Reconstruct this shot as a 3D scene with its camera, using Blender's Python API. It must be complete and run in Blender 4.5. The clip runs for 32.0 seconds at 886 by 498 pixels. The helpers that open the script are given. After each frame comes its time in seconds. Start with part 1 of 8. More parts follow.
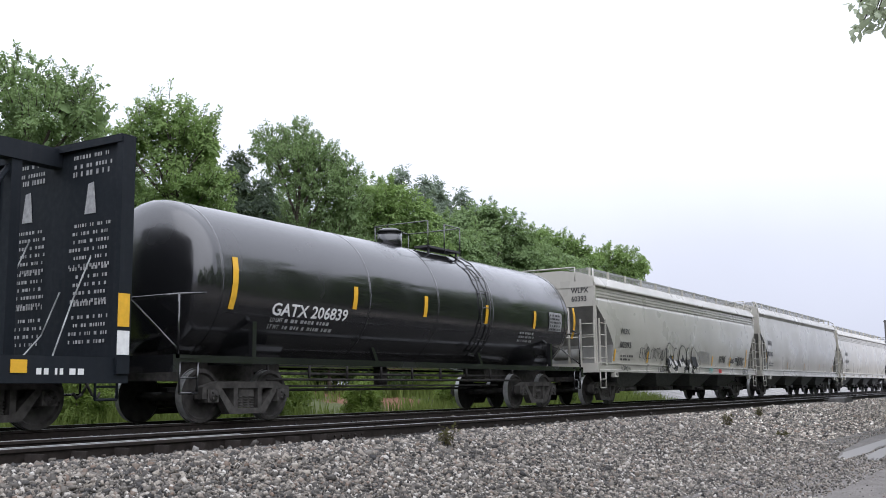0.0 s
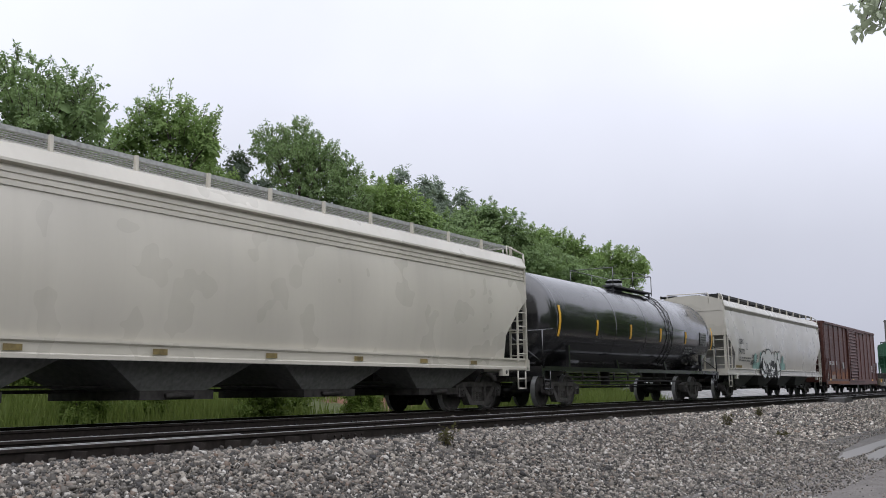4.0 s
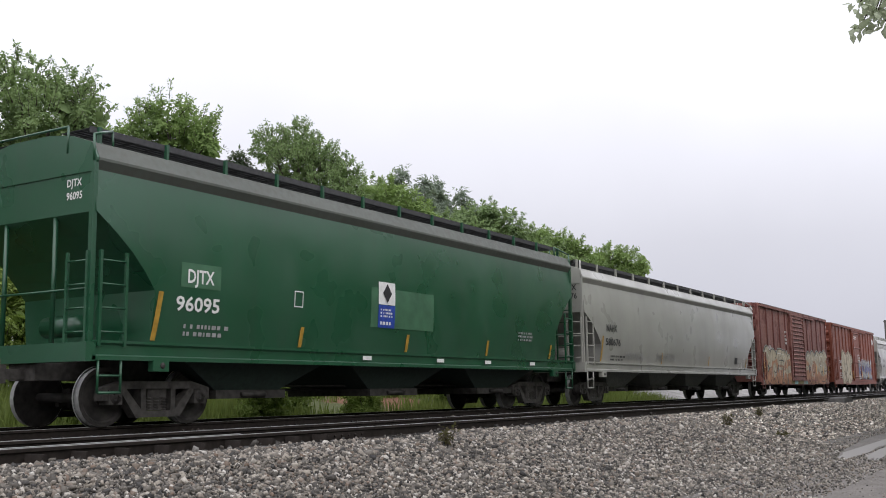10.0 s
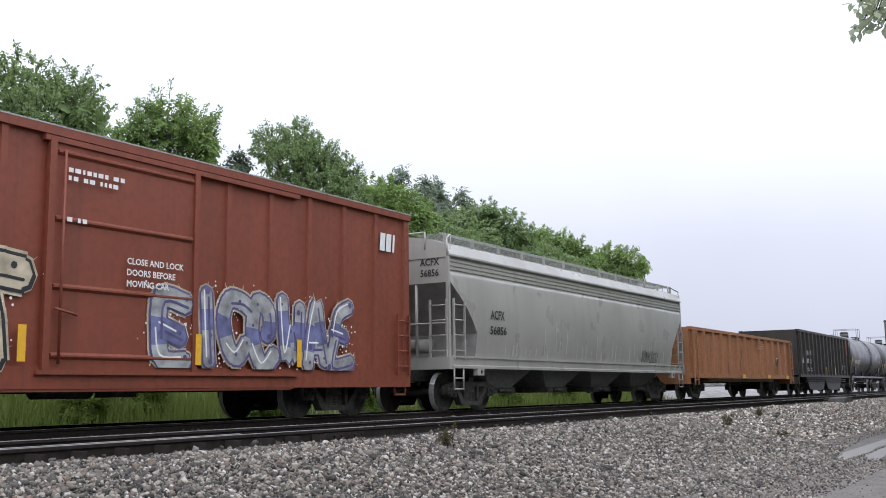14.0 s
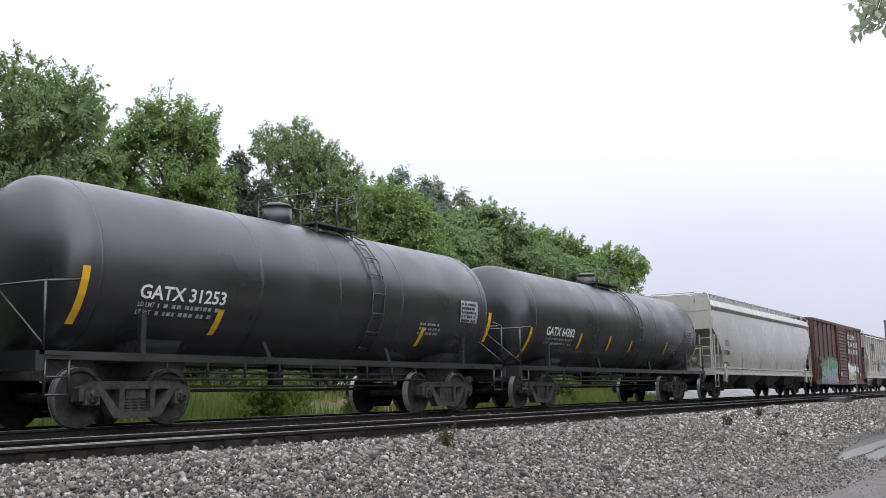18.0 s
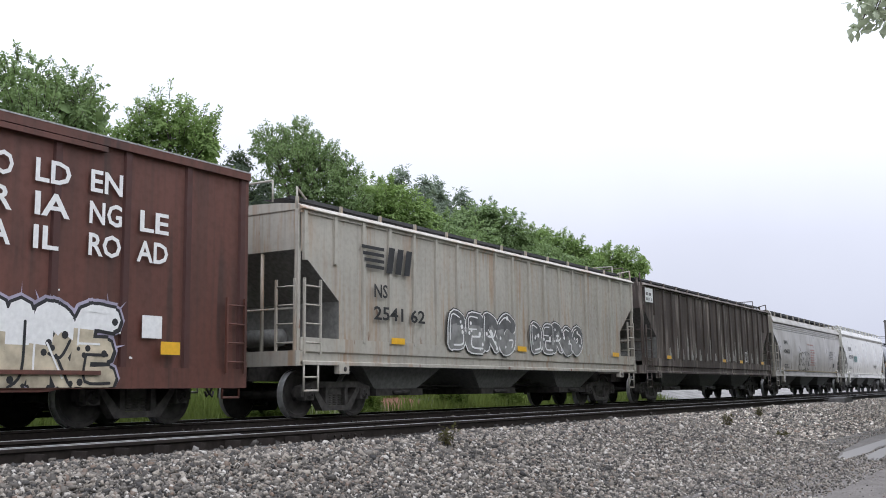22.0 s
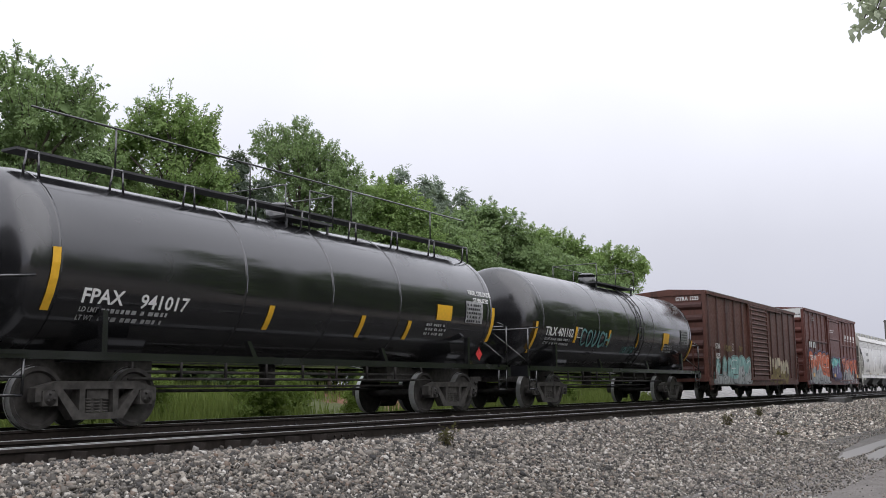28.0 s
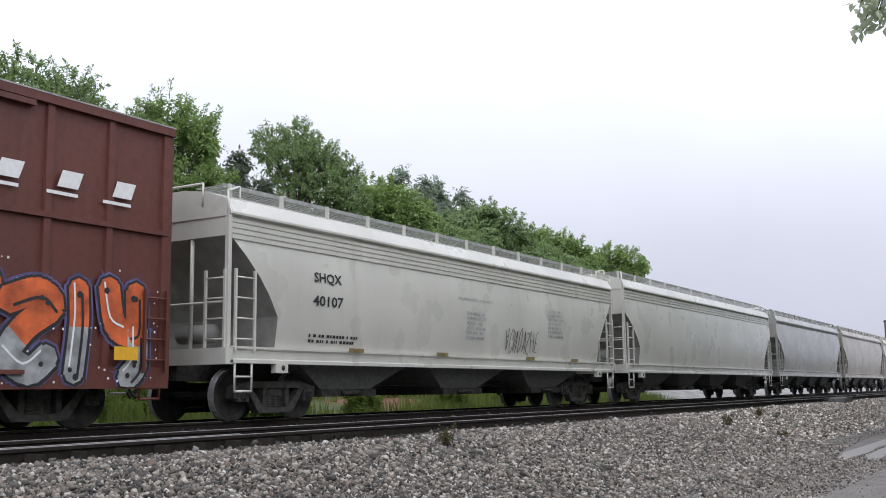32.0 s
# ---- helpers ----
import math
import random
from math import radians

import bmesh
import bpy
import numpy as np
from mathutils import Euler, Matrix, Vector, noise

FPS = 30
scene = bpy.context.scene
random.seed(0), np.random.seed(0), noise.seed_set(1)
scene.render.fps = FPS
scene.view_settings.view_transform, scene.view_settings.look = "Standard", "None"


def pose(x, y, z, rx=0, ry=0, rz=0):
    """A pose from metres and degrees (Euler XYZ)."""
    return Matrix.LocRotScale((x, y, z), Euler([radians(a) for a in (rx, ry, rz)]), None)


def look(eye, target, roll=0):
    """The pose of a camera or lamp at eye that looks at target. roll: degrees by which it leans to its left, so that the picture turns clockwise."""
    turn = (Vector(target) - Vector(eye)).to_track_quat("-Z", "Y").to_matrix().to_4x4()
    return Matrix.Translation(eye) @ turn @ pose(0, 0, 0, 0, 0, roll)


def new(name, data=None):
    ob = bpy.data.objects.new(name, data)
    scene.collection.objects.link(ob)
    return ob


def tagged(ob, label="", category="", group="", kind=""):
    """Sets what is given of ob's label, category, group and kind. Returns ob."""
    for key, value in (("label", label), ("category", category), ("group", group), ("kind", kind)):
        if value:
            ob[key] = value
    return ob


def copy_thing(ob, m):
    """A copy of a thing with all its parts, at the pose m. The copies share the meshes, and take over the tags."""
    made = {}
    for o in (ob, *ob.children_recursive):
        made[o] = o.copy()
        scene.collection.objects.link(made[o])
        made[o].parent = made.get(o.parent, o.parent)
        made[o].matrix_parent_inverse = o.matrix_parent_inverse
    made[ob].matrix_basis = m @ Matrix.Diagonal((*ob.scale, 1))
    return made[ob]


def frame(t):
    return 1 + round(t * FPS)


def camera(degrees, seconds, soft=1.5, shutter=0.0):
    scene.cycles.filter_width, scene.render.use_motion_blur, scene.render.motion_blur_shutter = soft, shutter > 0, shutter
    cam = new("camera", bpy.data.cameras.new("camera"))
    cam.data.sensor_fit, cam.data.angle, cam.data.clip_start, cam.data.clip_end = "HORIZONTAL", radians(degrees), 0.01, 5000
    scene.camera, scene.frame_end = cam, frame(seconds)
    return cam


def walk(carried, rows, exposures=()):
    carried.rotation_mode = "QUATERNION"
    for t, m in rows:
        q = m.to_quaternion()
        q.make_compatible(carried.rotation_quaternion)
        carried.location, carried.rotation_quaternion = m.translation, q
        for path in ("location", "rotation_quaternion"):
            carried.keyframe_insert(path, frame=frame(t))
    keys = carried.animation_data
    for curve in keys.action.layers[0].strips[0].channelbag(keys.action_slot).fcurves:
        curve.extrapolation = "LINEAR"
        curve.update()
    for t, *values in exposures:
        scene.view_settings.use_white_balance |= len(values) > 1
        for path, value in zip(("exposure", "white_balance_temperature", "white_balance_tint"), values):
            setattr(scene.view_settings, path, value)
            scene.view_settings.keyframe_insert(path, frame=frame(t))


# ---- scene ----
# World: x along the railway, y away from the viewer, z up, 0 at the top of the rails.
# ---------------------------------------------------------------- camera
cam = camera(47.67, 32.0, soft=0.95)
EYE = (0.0, 0.0, 0.481)
AIM = (EYE[0] + 8.4326, EYE[1] + 5.1889, EYE[2] + 1.4024)
walk(cam, [(0, look(EYE, AIM, -0.767)), (32, look(EYE, AIM, -0.767))], exposures=[(0, 0.2, 6120, 13), (1, 0.13, 6070, 13), (2, -0.18, 6220, 13), (3.5, -0.2, 6220, 13), (5.5, -0.36, 6550, 13), (9.0, -0.26, 6550, 13), (10.0, -0.08, 6550, 13), (11.0, 0.12, 6120, 13), (13, 0.11, 6160, 13), (23, 0.1, 6160, 13), (25.5, 0.03, 6160, 13), (27.5, -0.03, 6340, 13), (29, -0.22, 6550, 13), (31, -0.22, 6550, 13), (32, -0.04, 6220, 13)])

# ---------------------------------------------------------------- light: overcast sky
world = bpy.data.worlds.new("world")
scene.world = world
world.use_nodes = True


def overcast():
    nt = world.node_tree
    nt.nodes.clear()
    out = nt.nodes.new("ShaderNodeOutputWorld")
    bg = nt.nodes.new("ShaderNodeBackground")
    sky = nt.nodes.new("ShaderNodeTexSky")
    sky.sky_type = 'NISHITA'
    sky.sun_disc = False
    sky.sun_elevation, sky.sun_rotation = radians(55), radians(200)
    tc = nt.nodes.new("ShaderNodeTexCoord")
    sep = nt.nodes.new("ShaderNodeSeparateXYZ")
    nt.links.new(tc.outputs["Generated"], sep.inputs[0])
    # cloud deck: brighter overhead than at the horizon
    ramp = nt.nodes.new("ShaderNodeValToRGB")
    ramp.color_ramp.elements[0].position, ramp.color_ramp.elements[0].color = 0.0, (0.61, 0.63, 0.72, 1)
    ramp.color_ramp.elements[1].position, ramp.color_ramp.elements[1].color = 1.0, (1.82, 1.87, 2.0, 1)
    e = ramp.color_ramp.elements.new(0.30)
    e.color = (1.15, 1.18, 1.27, 1)
    ramp.color_ramp.elements.new(0.14).color = (0.80, 0.82, 0.90, 1)
    nt.links.new(sep.outputs["Z"], ramp.inputs[0])
    noi = nt.nodes.new("ShaderNodeTexNoise")
    noi.inputs["Scale"].default_value, noi.inputs["Detail"].default_value = 2.2, 5
    nt.links.new(tc.outputs["Generated"], noi.inputs["Vector"])
    cl = nt.nodes.new("ShaderNodeMapRange")
    cl.inputs["From Min"].default_value, cl.inputs["From Max"].default_value = 0.3, 0.7
    cl.inputs["To Min"].default_value, cl.inputs["To Max"].default_value = 0.93, 1.07
    nt.links.new(noi.outputs["Fac"], cl.inputs["Value"])
    mul = nt.nodes.new("ShaderNodeVectorMath")
    mul.operation = 'SCALE'
    nt.links.new(ramp.outputs["Color"], mul.inputs[0])
    nt.links.new(cl.outputs["Result"], mul.inputs["Scale"])
    dim = nt.nodes.new("ShaderNodeVectorMath")
    dim.operation = 'SCALE'
    dim.inputs["Scale"].default_value = 0.06
    nt.links.new(sky.outputs["Color"], dim.inputs[0])
    mix = nt.nodes.new("ShaderNodeMix")
    mix.data_type = 'RGBA'
    mix.inputs["Factor"].default_value = 0.94
    nt.links.new(dim.outputs[0], mix.inputs["A"])
    nt.links.new(mul.outputs[0], mix.inputs["B"])
    nt.links.new(mix.outputs["Result"], bg.inputs["Color"])
    bg.inputs["Strength"].default_value = 1.0
    nt.links.new(bg.outputs[0], out.inputs[0])


overcast()
sun_data = bpy.data.lights.new("sun", 'SUN')
sun_data.energy, sun_data.angle, sun_data.color = 1.35, radians(100), (1.0, 0.985, 0.97)
sun = new("sun", sun_data)
sun.matrix_world = look((-20, -30, 60), (10, 12, 0))


# ---------------------------------------------------------------- materials
def nodes_of(name):
    m = bpy.data.materials.new(name)
    m.use_nodes = True
    nt = m.node_tree
    return m, nt, nt.nodes["Principled BSDF"]


def noise_of(nt, vec, scale, detail=4, stretch=(1, 1, 1)):
    mp = nt.nodes.new("ShaderNodeMapping")
    mp.inputs["Scale"].default_value = stretch
    nt.links.new(vec, mp.inputs["Vector"])
    n = nt.nodes.new("ShaderNodeTexNoise")
    n.inputs["Scale"].default_value, n.inputs["Detail"].default_value = scale, detail
    nt.links.new(mp.outputs[0], n.inputs["Vector"])
    return n.outputs["Fac"]


def range_of(nt, fac, a, b, c=0.0, d=1.0):
    r = nt.nodes.new("ShaderNodeMapRange")
    for key, v in (("From Min", a), ("From Max", b), ("To Min", c), ("To Max", d)):
        r.inputs[key].default_value = v
    nt.links.new(fac, r.inputs["Value"])
    return r.outputs["Result"]


def blend(nt, fac, a, b):
    mx = nt.nodes.new("ShaderNodeMix")
    mx.data_type = 'RGBA'
    if isinstance(fac, float):
        mx.inputs["Factor"].default_value = fac
    else:
        nt.links.new(fac, mx.inputs["Factor"])
    for key, v in (("A", a), ("B", b)):
        if isinstance(v, tuple):
            mx.inputs[key].default_value = (*v, 1)
        else:
            nt.links.new(v, mx.inputs[key])
    return mx.outputs["Result"]


def relief(nt, bsdf, fac, strength, distance=0.01):
    b = nt.nodes.new("ShaderNodeBump")
    b.inputs["Strength"].default_value, b.inputs["Distance"].default_value = strength, distance
    nt.links.new(fac, b.inputs["Height"])
    nt.links.new(b.outputs[0], bsdf.inputs["Normal"])


def paint(name, col, dirt=(0.10, 0.085, 0.07), amount=0.35, rough=0.45, rust=0.0, streak=0.5, spec=0.5, fade=0.12, dent=0.25, wash=None, washed=0.0, flake=None, flaked=0.0, sleek=0.0, gloss=0.27):
    """Car paint with rain streaks, grime patches, rust spots, thin washed-down runs and flaked areas."""
    m, nt, bsdf = nodes_of(name)
    vec = nt.nodes.new("ShaderNodeTexCoord").outputs["Object"]
    fine = noise_of(nt, vec, 1.1 if sleek else 9, 2 if sleek else 6)
    run = noise_of(nt, vec, 1.0, 5, (2.6, 2.6, 0.22))
    thin = noise_of(nt, vec, 1.0, 4, (11.0, 11.0, 0.35))
    patch = noise_of(nt, vec, 0.55, 4)
    pale = tuple(min(1, c * (1 + 1.6 * fade) + fade * 0.03) for c in col)
    c = blend(nt, range_of(nt, patch, 0.35, 0.65), col, pale)
    c = blend(nt, range_of(nt, run, 0.50, 0.80, 0, streak * 0.8), c, dirt)
    c = blend(nt, range_of(nt, thin, 0.52, 0.78, 0, streak * (0.25 if sleek else 0.7)), c, dirt)
    c = blend(nt, range_of(nt, fine, 0.45, 0.85, 0, amount), c, dirt)
    if wash:
        where = range_of(nt, noise_of(nt, vec, 0.9, 5, (1.5, 1.5, 0.35)), 0.46, 0.62)
        mul = nt.nodes.new("ShaderNodeMath")
        mul.operation = 'MULTIPLY'
        nt.links.new(where, mul.inputs[0])
        nt.links.new(range_of(nt, noise_of(nt, vec, 1.0, 6, (7.0, 7.0, 0.5)), 0.44, 0.60, 0, washed), mul.inputs[1])
        c = blend(nt, mul.outputs[0], c, wash)
    if flake:
        c = blend(nt, range_of(nt, noise_of(nt, vec, 1.5, 9, (1.5, 1.5, 0.7)), 0.62 - 0.1 * flaked, 0.66 - 0.1 * flaked), c, flake)
    if rust:
        spot = noise_of(nt, vec, 3.2, 8, (1.6, 1.6, 0.5))
        c = blend(nt, range_of(nt, spot, 0.66 - rust * 0.12, 0.74 - rust * 0.1), c, (0.16, 0.06, 0.025))
    nt.links.new(c, bsdf.inputs["Base Color"])
    nt.links.new(range_of(nt, fine, 0.3, 0.7, rough - 0.08, rough + 0.15), bsdf.inputs["Roughness"])
    bsdf.inputs["Specular IOR Level"].default_value = spec
    if sleek:       # a rain-wet gloss over gently dented sheets
        bsdf.inputs["Coat Weight"].default_value, bsdf.inputs["Coat Roughness"].default_value = sleek, gloss
        relief(nt, bsdf, noise_of(nt, vec, 1.0, 1, (0.9, 0.9, 0.35)), dent, 0.06)
    else:
        relief(nt, bsdf, noise_of(nt, vec, 1.3, 3), dent, 0.02)
    return m


def plain(name, col, rough=0.6, metal=0.0, var=0.25, scale=12.0, spec=0.5):
    m, nt, bsdf = nodes_of(name)
    vec = nt.nodes.new("ShaderNodeTexCoord").outputs["Object"]
    f = noise_of(nt, vec, scale, 5)
    dark = tuple(c * (1 - var) for c in col)
    lite = tuple(min(1, c * (1 + var)) for c in col)
    nt.links.new(blend(nt, range_of(nt, f, 0.3, 0.7), dark, lite), bsdf.inputs["Base Color"])
    bsdf.inputs["Roughness"].default_value, bsdf.inputs["Metallic"].default_value = rough, metal
    bsdf.inputs["Specular IOR Level"].default_value = spec
    return m


def foliage(name, dark, lite, tint):
    m, nt, bsdf = nodes_of(name)
    geo = nt.nodes.new("ShaderNodeNewGeometry")
    vec = nt.nodes.new("ShaderNodeTexCoord").outputs["Object"]
    info = nt.nodes.new("ShaderNodeObjectInfo")
    c = blend(nt, geo.outputs["Random Per Island"], dark, lite)
    c = blend(nt, range_of(nt, noise_of(nt, vec, 0.45, 3), 0.4, 0.62, 0, 0.8), c, tint)
    c = blend(nt, range_of(nt, info.outputs["Random"], 0, 1, 0, 0.3), c, lite)
    bsdf.inputs["Roughness"].default_value = 0.6
    bsdf.inputs["Specular IOR Level"].default_value = 0.25
    nt.links.new(c, bsdf.inputs["Base Color"])
    tr = nt.nodes.new("ShaderNodeBsdfTranslucent")
    nt.links.new(blend(nt, 0.35, c, (0.16, 0.22, 0.03)), tr.inputs["Color"])
    mx = nt.nodes.new("ShaderNodeMixShader")
    mx.inputs[0].default_value = 0.45
    nt.links.new(bsdf.outputs[0], mx.inputs[1])
    nt.links.new(tr.outputs[0], mx.inputs[2])
    nt.links.new(mx.outputs[0], nt.nodes["Material Output"].inputs["Surface"])
    return m


GREY = paint("hopper_grey", (0.42, 0.40, 0.35), amount=0.16, streak=0.14, rough=0.30, sleek=0.6, dent=0.05)
CREAM = paint("hopper_cream", (0.50, 0.47, 0.40), amount=0.14, streak=0.12, rough=0.30, sleek=0.6, dent=0.05)
COOL = paint("hopper_cool_grey", (0.32, 0.315, 0.285), amount=0.25, streak=0.3, rough=0.32, sleek=0.6, dent=0.05)
TAN = paint("hopper_tan", (0.33, 0.305, 0.255), amount=0.40, streak=0.6, rough=0.34, sleek=0.35, dent=0.10)
WHITE = paint("hopper_white", (0.52, 0.51, 0.46), amount=0.12, streak=0.16, rough=0.30, sleek=0.6, dent=0.05)
GREEN = paint("hopper_green", (0.010, 0.070, 0.032), dirt=(0.03, 0.055, 0.038), amount=0.2, streak=0.4, rough=0.30, sleek=0.45, dent=0.12)
DUSTY = paint("dusty_roof", (0.075, 0.085, 0.072), amount=0.3, streak=0.3, rough=0.5)
SHEET = paint("ribbed_grey", (0.38, 0.36, 0.31), amount=0.25, streak=0.4, rust=0.1, wash=(0.30, 0.15, 0.05), washed=0.55)
SOOT = paint("sooty_grey", (0.043, 0.033, 0.028), dirt=(0.15, 0.11, 0.085), amount=0.3, streak=0.6, rough=0.7, wash=(0.34, 0.30, 0.26), washed=0.85)
BLACK = paint("tank_black", (0.012, 0.012, 0.013), dirt=(0.022, 0.022, 0.023), amount=0.10, streak=0.3, rough=0.14, fade=0.02, spec=1.0, dent=0.008, sleek=0.3, gloss=0.10)
MATTE = paint("tank_matte_black", (0.024, 0.024, 0.025), dirt=(0.034, 0.034, 0.034), amount=0.08, streak=0.3, rough=0.32, fade=0.02, spec=0.9, dent=0.006, sleek=0.2, gloss=0.3)
SCRAPE = plain("washed_scrape", (0.30, 0.29, 0.265), 0.7, 0, 0.4, 5)
MAROON = paint("box_maroon", (0.066, 0.0165, 0.0095), dirt=(0.032, 0.012, 0.008), amount=0.35, streak=0.8, rough=0.5, fade=0.15)
OXIDE = paint("box_oxide", (0.195, 0.047, 0.023), dirt=(0.09, 0.032, 0.02), amount=0.35, streak=0.5, rough=0.5, fade=0.08)
FADED = paint("box_faded_red", (0.25, 0.105, 0.085), dirt=(0.13, 0.05, 0.04), amount=0.4, streak=0.6, rough=0.6, flake=(0.14, 0.035, 0.028), flaked=0.55)
FRESH = paint("box_dark_red", (0.14, 0.034, 0.027), dirt=(0.20, 0.08, 0.06), amount=0.3, streak=0.5, rough=0.55)
BROWN = paint("box_brown", (0.105, 0.038, 0.026), dirt=(0.045, 0.024, 0.018), amount=0.35, streak=0.7, rough=0.55, fade=0.12, wash=(0.04, 0.022, 0.017), washed=0.75)
UMBER = paint("box_dark_brown", (0.055, 0.02, 0.016), dirt=(0.10, 0.04, 0.03), amount=0.3, streak=0.4, rough=0.6)
PLUM = paint("box_plum", (0.115, 0.033, 0.023), dirt=(0.05, 0.021, 0.016), amount=0.3, streak=0.5, rough=0.5, fade=0.08)

RUSTY = paint("gondola_panel", (0.36, 0.155, 0.07), dirt=(0.15, 0.062, 0.034), amount=0.4, streak=0.6, rough=0.7, flake=(0.21, 0.085, 0.045), flaked=0.0)
ORANGE = paint("gondola_rust", (0.37, 0.165, 0.075), dirt=(0.18, 0.075, 0.038), amount=0.35, streak=0.5, rough=0.65, flake=(0.27, 0.11, 0.05), flaked=0.1)
COAL = paint("gondola_black", (0.024, 0.022, 0.018), dirt=(0.055, 0.046, 0.036), amount=0.35, streak=0.6, rough=0.5, spec=0.5, wash=(0.06, 0.052, 0.042), washed=0.6)
DECK = paint("flatcar_black", (0.03, 0.03, 0.03), dirt=(0.075, 0.055, 0.04), amount=0.4, streak=0.5, rust=0.2, rough=0.65)
SILL = paint("flatcar_side", (0.042, 0.042, 0.036), dirt=(0.10, 0.065, 0.035), amount=0.4, streak=0.5, rough=0.7, wash=(0.24, 0.19, 0.11), washed=0.7)
NAVY = paint("bulkhead_navy", (0.006, 0.009, 0.013), dirt=(0.03, 0.03, 0.033), amount=0.2, streak=0.3, rough=0.6, spec=0.25)
# bays: the shadow under the car is darkened into this grey
BAY = plain("hopper_bay_shade_grey", (0.17, 0.17, 0.16), 0.75)
# end slopes are body grey; the shade on them is put into this colour
SLOPE = plain("slope_sheet_shade_grey", (0.27, 0.265, 0.25), 0.6, 0, 0.2, 3)
BRICKRED = plain("dull_red_lettering", (0.36, 0.11, 0.085), 0.6, 0, 0.2)
# the same under-car shadow, put into the green bays
BAY_GREEN = plain("hopper_bay_shade_green", (0.02, 0.035, 0.028), 0.75)
IRON = plain("truck_iron", (0.066, 0.061, 0.056), 0.8, 0, 0.4, 9, 0.3)
GREASE = plain("greasy_steel", (0.046, 0.042, 0.039), 0.65, 0, 0.45, 7, 0.3)
STEEL = plain("polished_steel", (0.60, 0.60, 0.60), 0.42, 0.5, 0.1)
RAILRUST = plain("rail_rust", (0.026, 0.021, 0.018), 0.85, 0, 0.3, 12, 0.2)
GRATE = plain("walkway_steel", (0.055, 0.055, 0.058), 0.7, 0.2)
GALV = plain("galvanised_walkway", (0.34, 0.345, 0.33), 0.5, 0.2)
YELLOW = plain("yellow_reflector", (0.75, 0.42, 0.03), 0.4, 0, 0.08)
INK = plain("black_lettering", (0.02, 0.02, 0.022), 0.6, 0, 0.2)
CHALK = plain("white_lettering", (0.75, 0.75, 0.73), 0.6, 0, 0.08)
DIM = plain("worn_lettering", (0.33, 0.33, 0.33), 0.6, 0, 0.3)
RED = plain("red_placard", (0.55, 0.03, 0.03), 0.5)
BLUE = plain("blue_badge", (0.02, 0.06, 0.35), 0.5)
REPAINT = plain("repaint_green", (0.05, 0.14, 0.075), 0.5, 0, 0.2, 3)
SMOKE = plain("dark_grey_spray", (0.10, 0.10, 0.10), 0.65, 0, 0.4, 4)
ASH = plain("mid_grey_spray", (0.20, 0.20, 0.19), 0.65, 0, 0.4, 4)
WORN = plain("worn_maroon", (0.105, 0.05, 0.042), 0.7, 0, 0.45, 5)
DULLYELLOW = plain("weathered_reflector", (0.40, 0.23, 0.03), 0.5, 0, 0.3, 6)
OLIVE = plain("faded_yellow_spray", (0.20, 0.15, 0.055), 0.7, 0, 0.4, 6)
TEAL = plain("teal_spray", (0.12, 0.45, 0.42), 0.6, 0, 0.3, 3)
TEALFADE = plain("thin_teal_spray", (0.27, 0.44, 0.40), 0.6, 0, 0.35, 2)
AQUAGREY = plain("aqua_grey_spray", (0.34, 0.39, 0.37), 0.6, 0, 0.35, 2)
DIMTEAL = plain("faded_teal_spray", (0.12, 0.27, 0.26), 0.6, 0, 0.4, 4)
PEACH = plain("peach_spray", (0.42, 0.21, 0.12), 0.65, 0, 0.45, 3)
FLAME = plain("orange_spray", (0.55, 0.11, 0.03), 0.6, 0, 0.4, 4)
VIOLET = plain("violet_spray", (0.10, 0.085, 0.20), 0.6, 0, 0.4, 3)
SILVER = plain("silver_spray", (0.33, 0.34, 0.34), 0.5, 0.1, 0.45, 4)
PALE = plain("pale_spray", (0.46, 0.40, 0.29), 0.65, 0, 0.35, 4)
LIME = plain("green_spray", (0.12, 0.27, 0.13), 0.6, 0, 0.35, 3)
LILAC = plain("lilac_spray", (0.36, 0.33, 0.42), 0.6, 0, 0.3, 3)
OCHRE = paint("bare_orange_primer", (0.19, 0.068, 0.02), dirt=(0.12, 0.045, 0.02), amount=0.5, streak=0.6, rough=0.7, flake=(0.12, 0.04, 0.022), flaked=0.2)
RUSTDIM = paint("dull_rust", (0.105, 0.034, 0.015), dirt=(0.06, 0.022, 0.013), amount=0.5, streak=0.8, rough=0.7, flake=(0.16, 0.055, 0.02), flaked=0.2)
GREYPEEL = paint("peeled_grey_primer", (0.30, 0.27, 0.24), dirt=(0.16, 0.07, 0.045), amount=0.5, streak=0.7, rough=0.75, flake=(0.13, 0.045, 0.028), flaked=0.9)
MINT = plain("aqua_spray", (0.24, 0.42, 0.40), 0.6, 0, 0.4, 3)
BLUEGREY = plain("blue_spray", (0.13, 0.14, 0.27), 0.6, 0, 0.45, 4)
LOAD = plain("steel_load", (0.03, 0.026, 0.023), 0.7, 0.2)
LEAF = foliage("broadleaf", (0.135, 0.205, 0.092), (0.31, 0.42, 0.195), (0.225, 0.325, 0.135))
LEAF2 = foliage("broadleaf_bright", (0.15, 0.245, 0.082), (0.34, 0.46, 0.175), (0.27, 0.385, 0.13))
YELLOWLEAF = foliage("yellow_green_leaves", (0.13, 0.20, 0.045), (0.26, 0.34, 0.085), (0.20, 0.28, 0.07))
# distance haze is mixed into this needle colour
HAZY = foliage("hazed_spruce", (0.18, 0.225, 0.18), (0.31, 0.37, 0.29), (0.25, 0.31, 0.24))
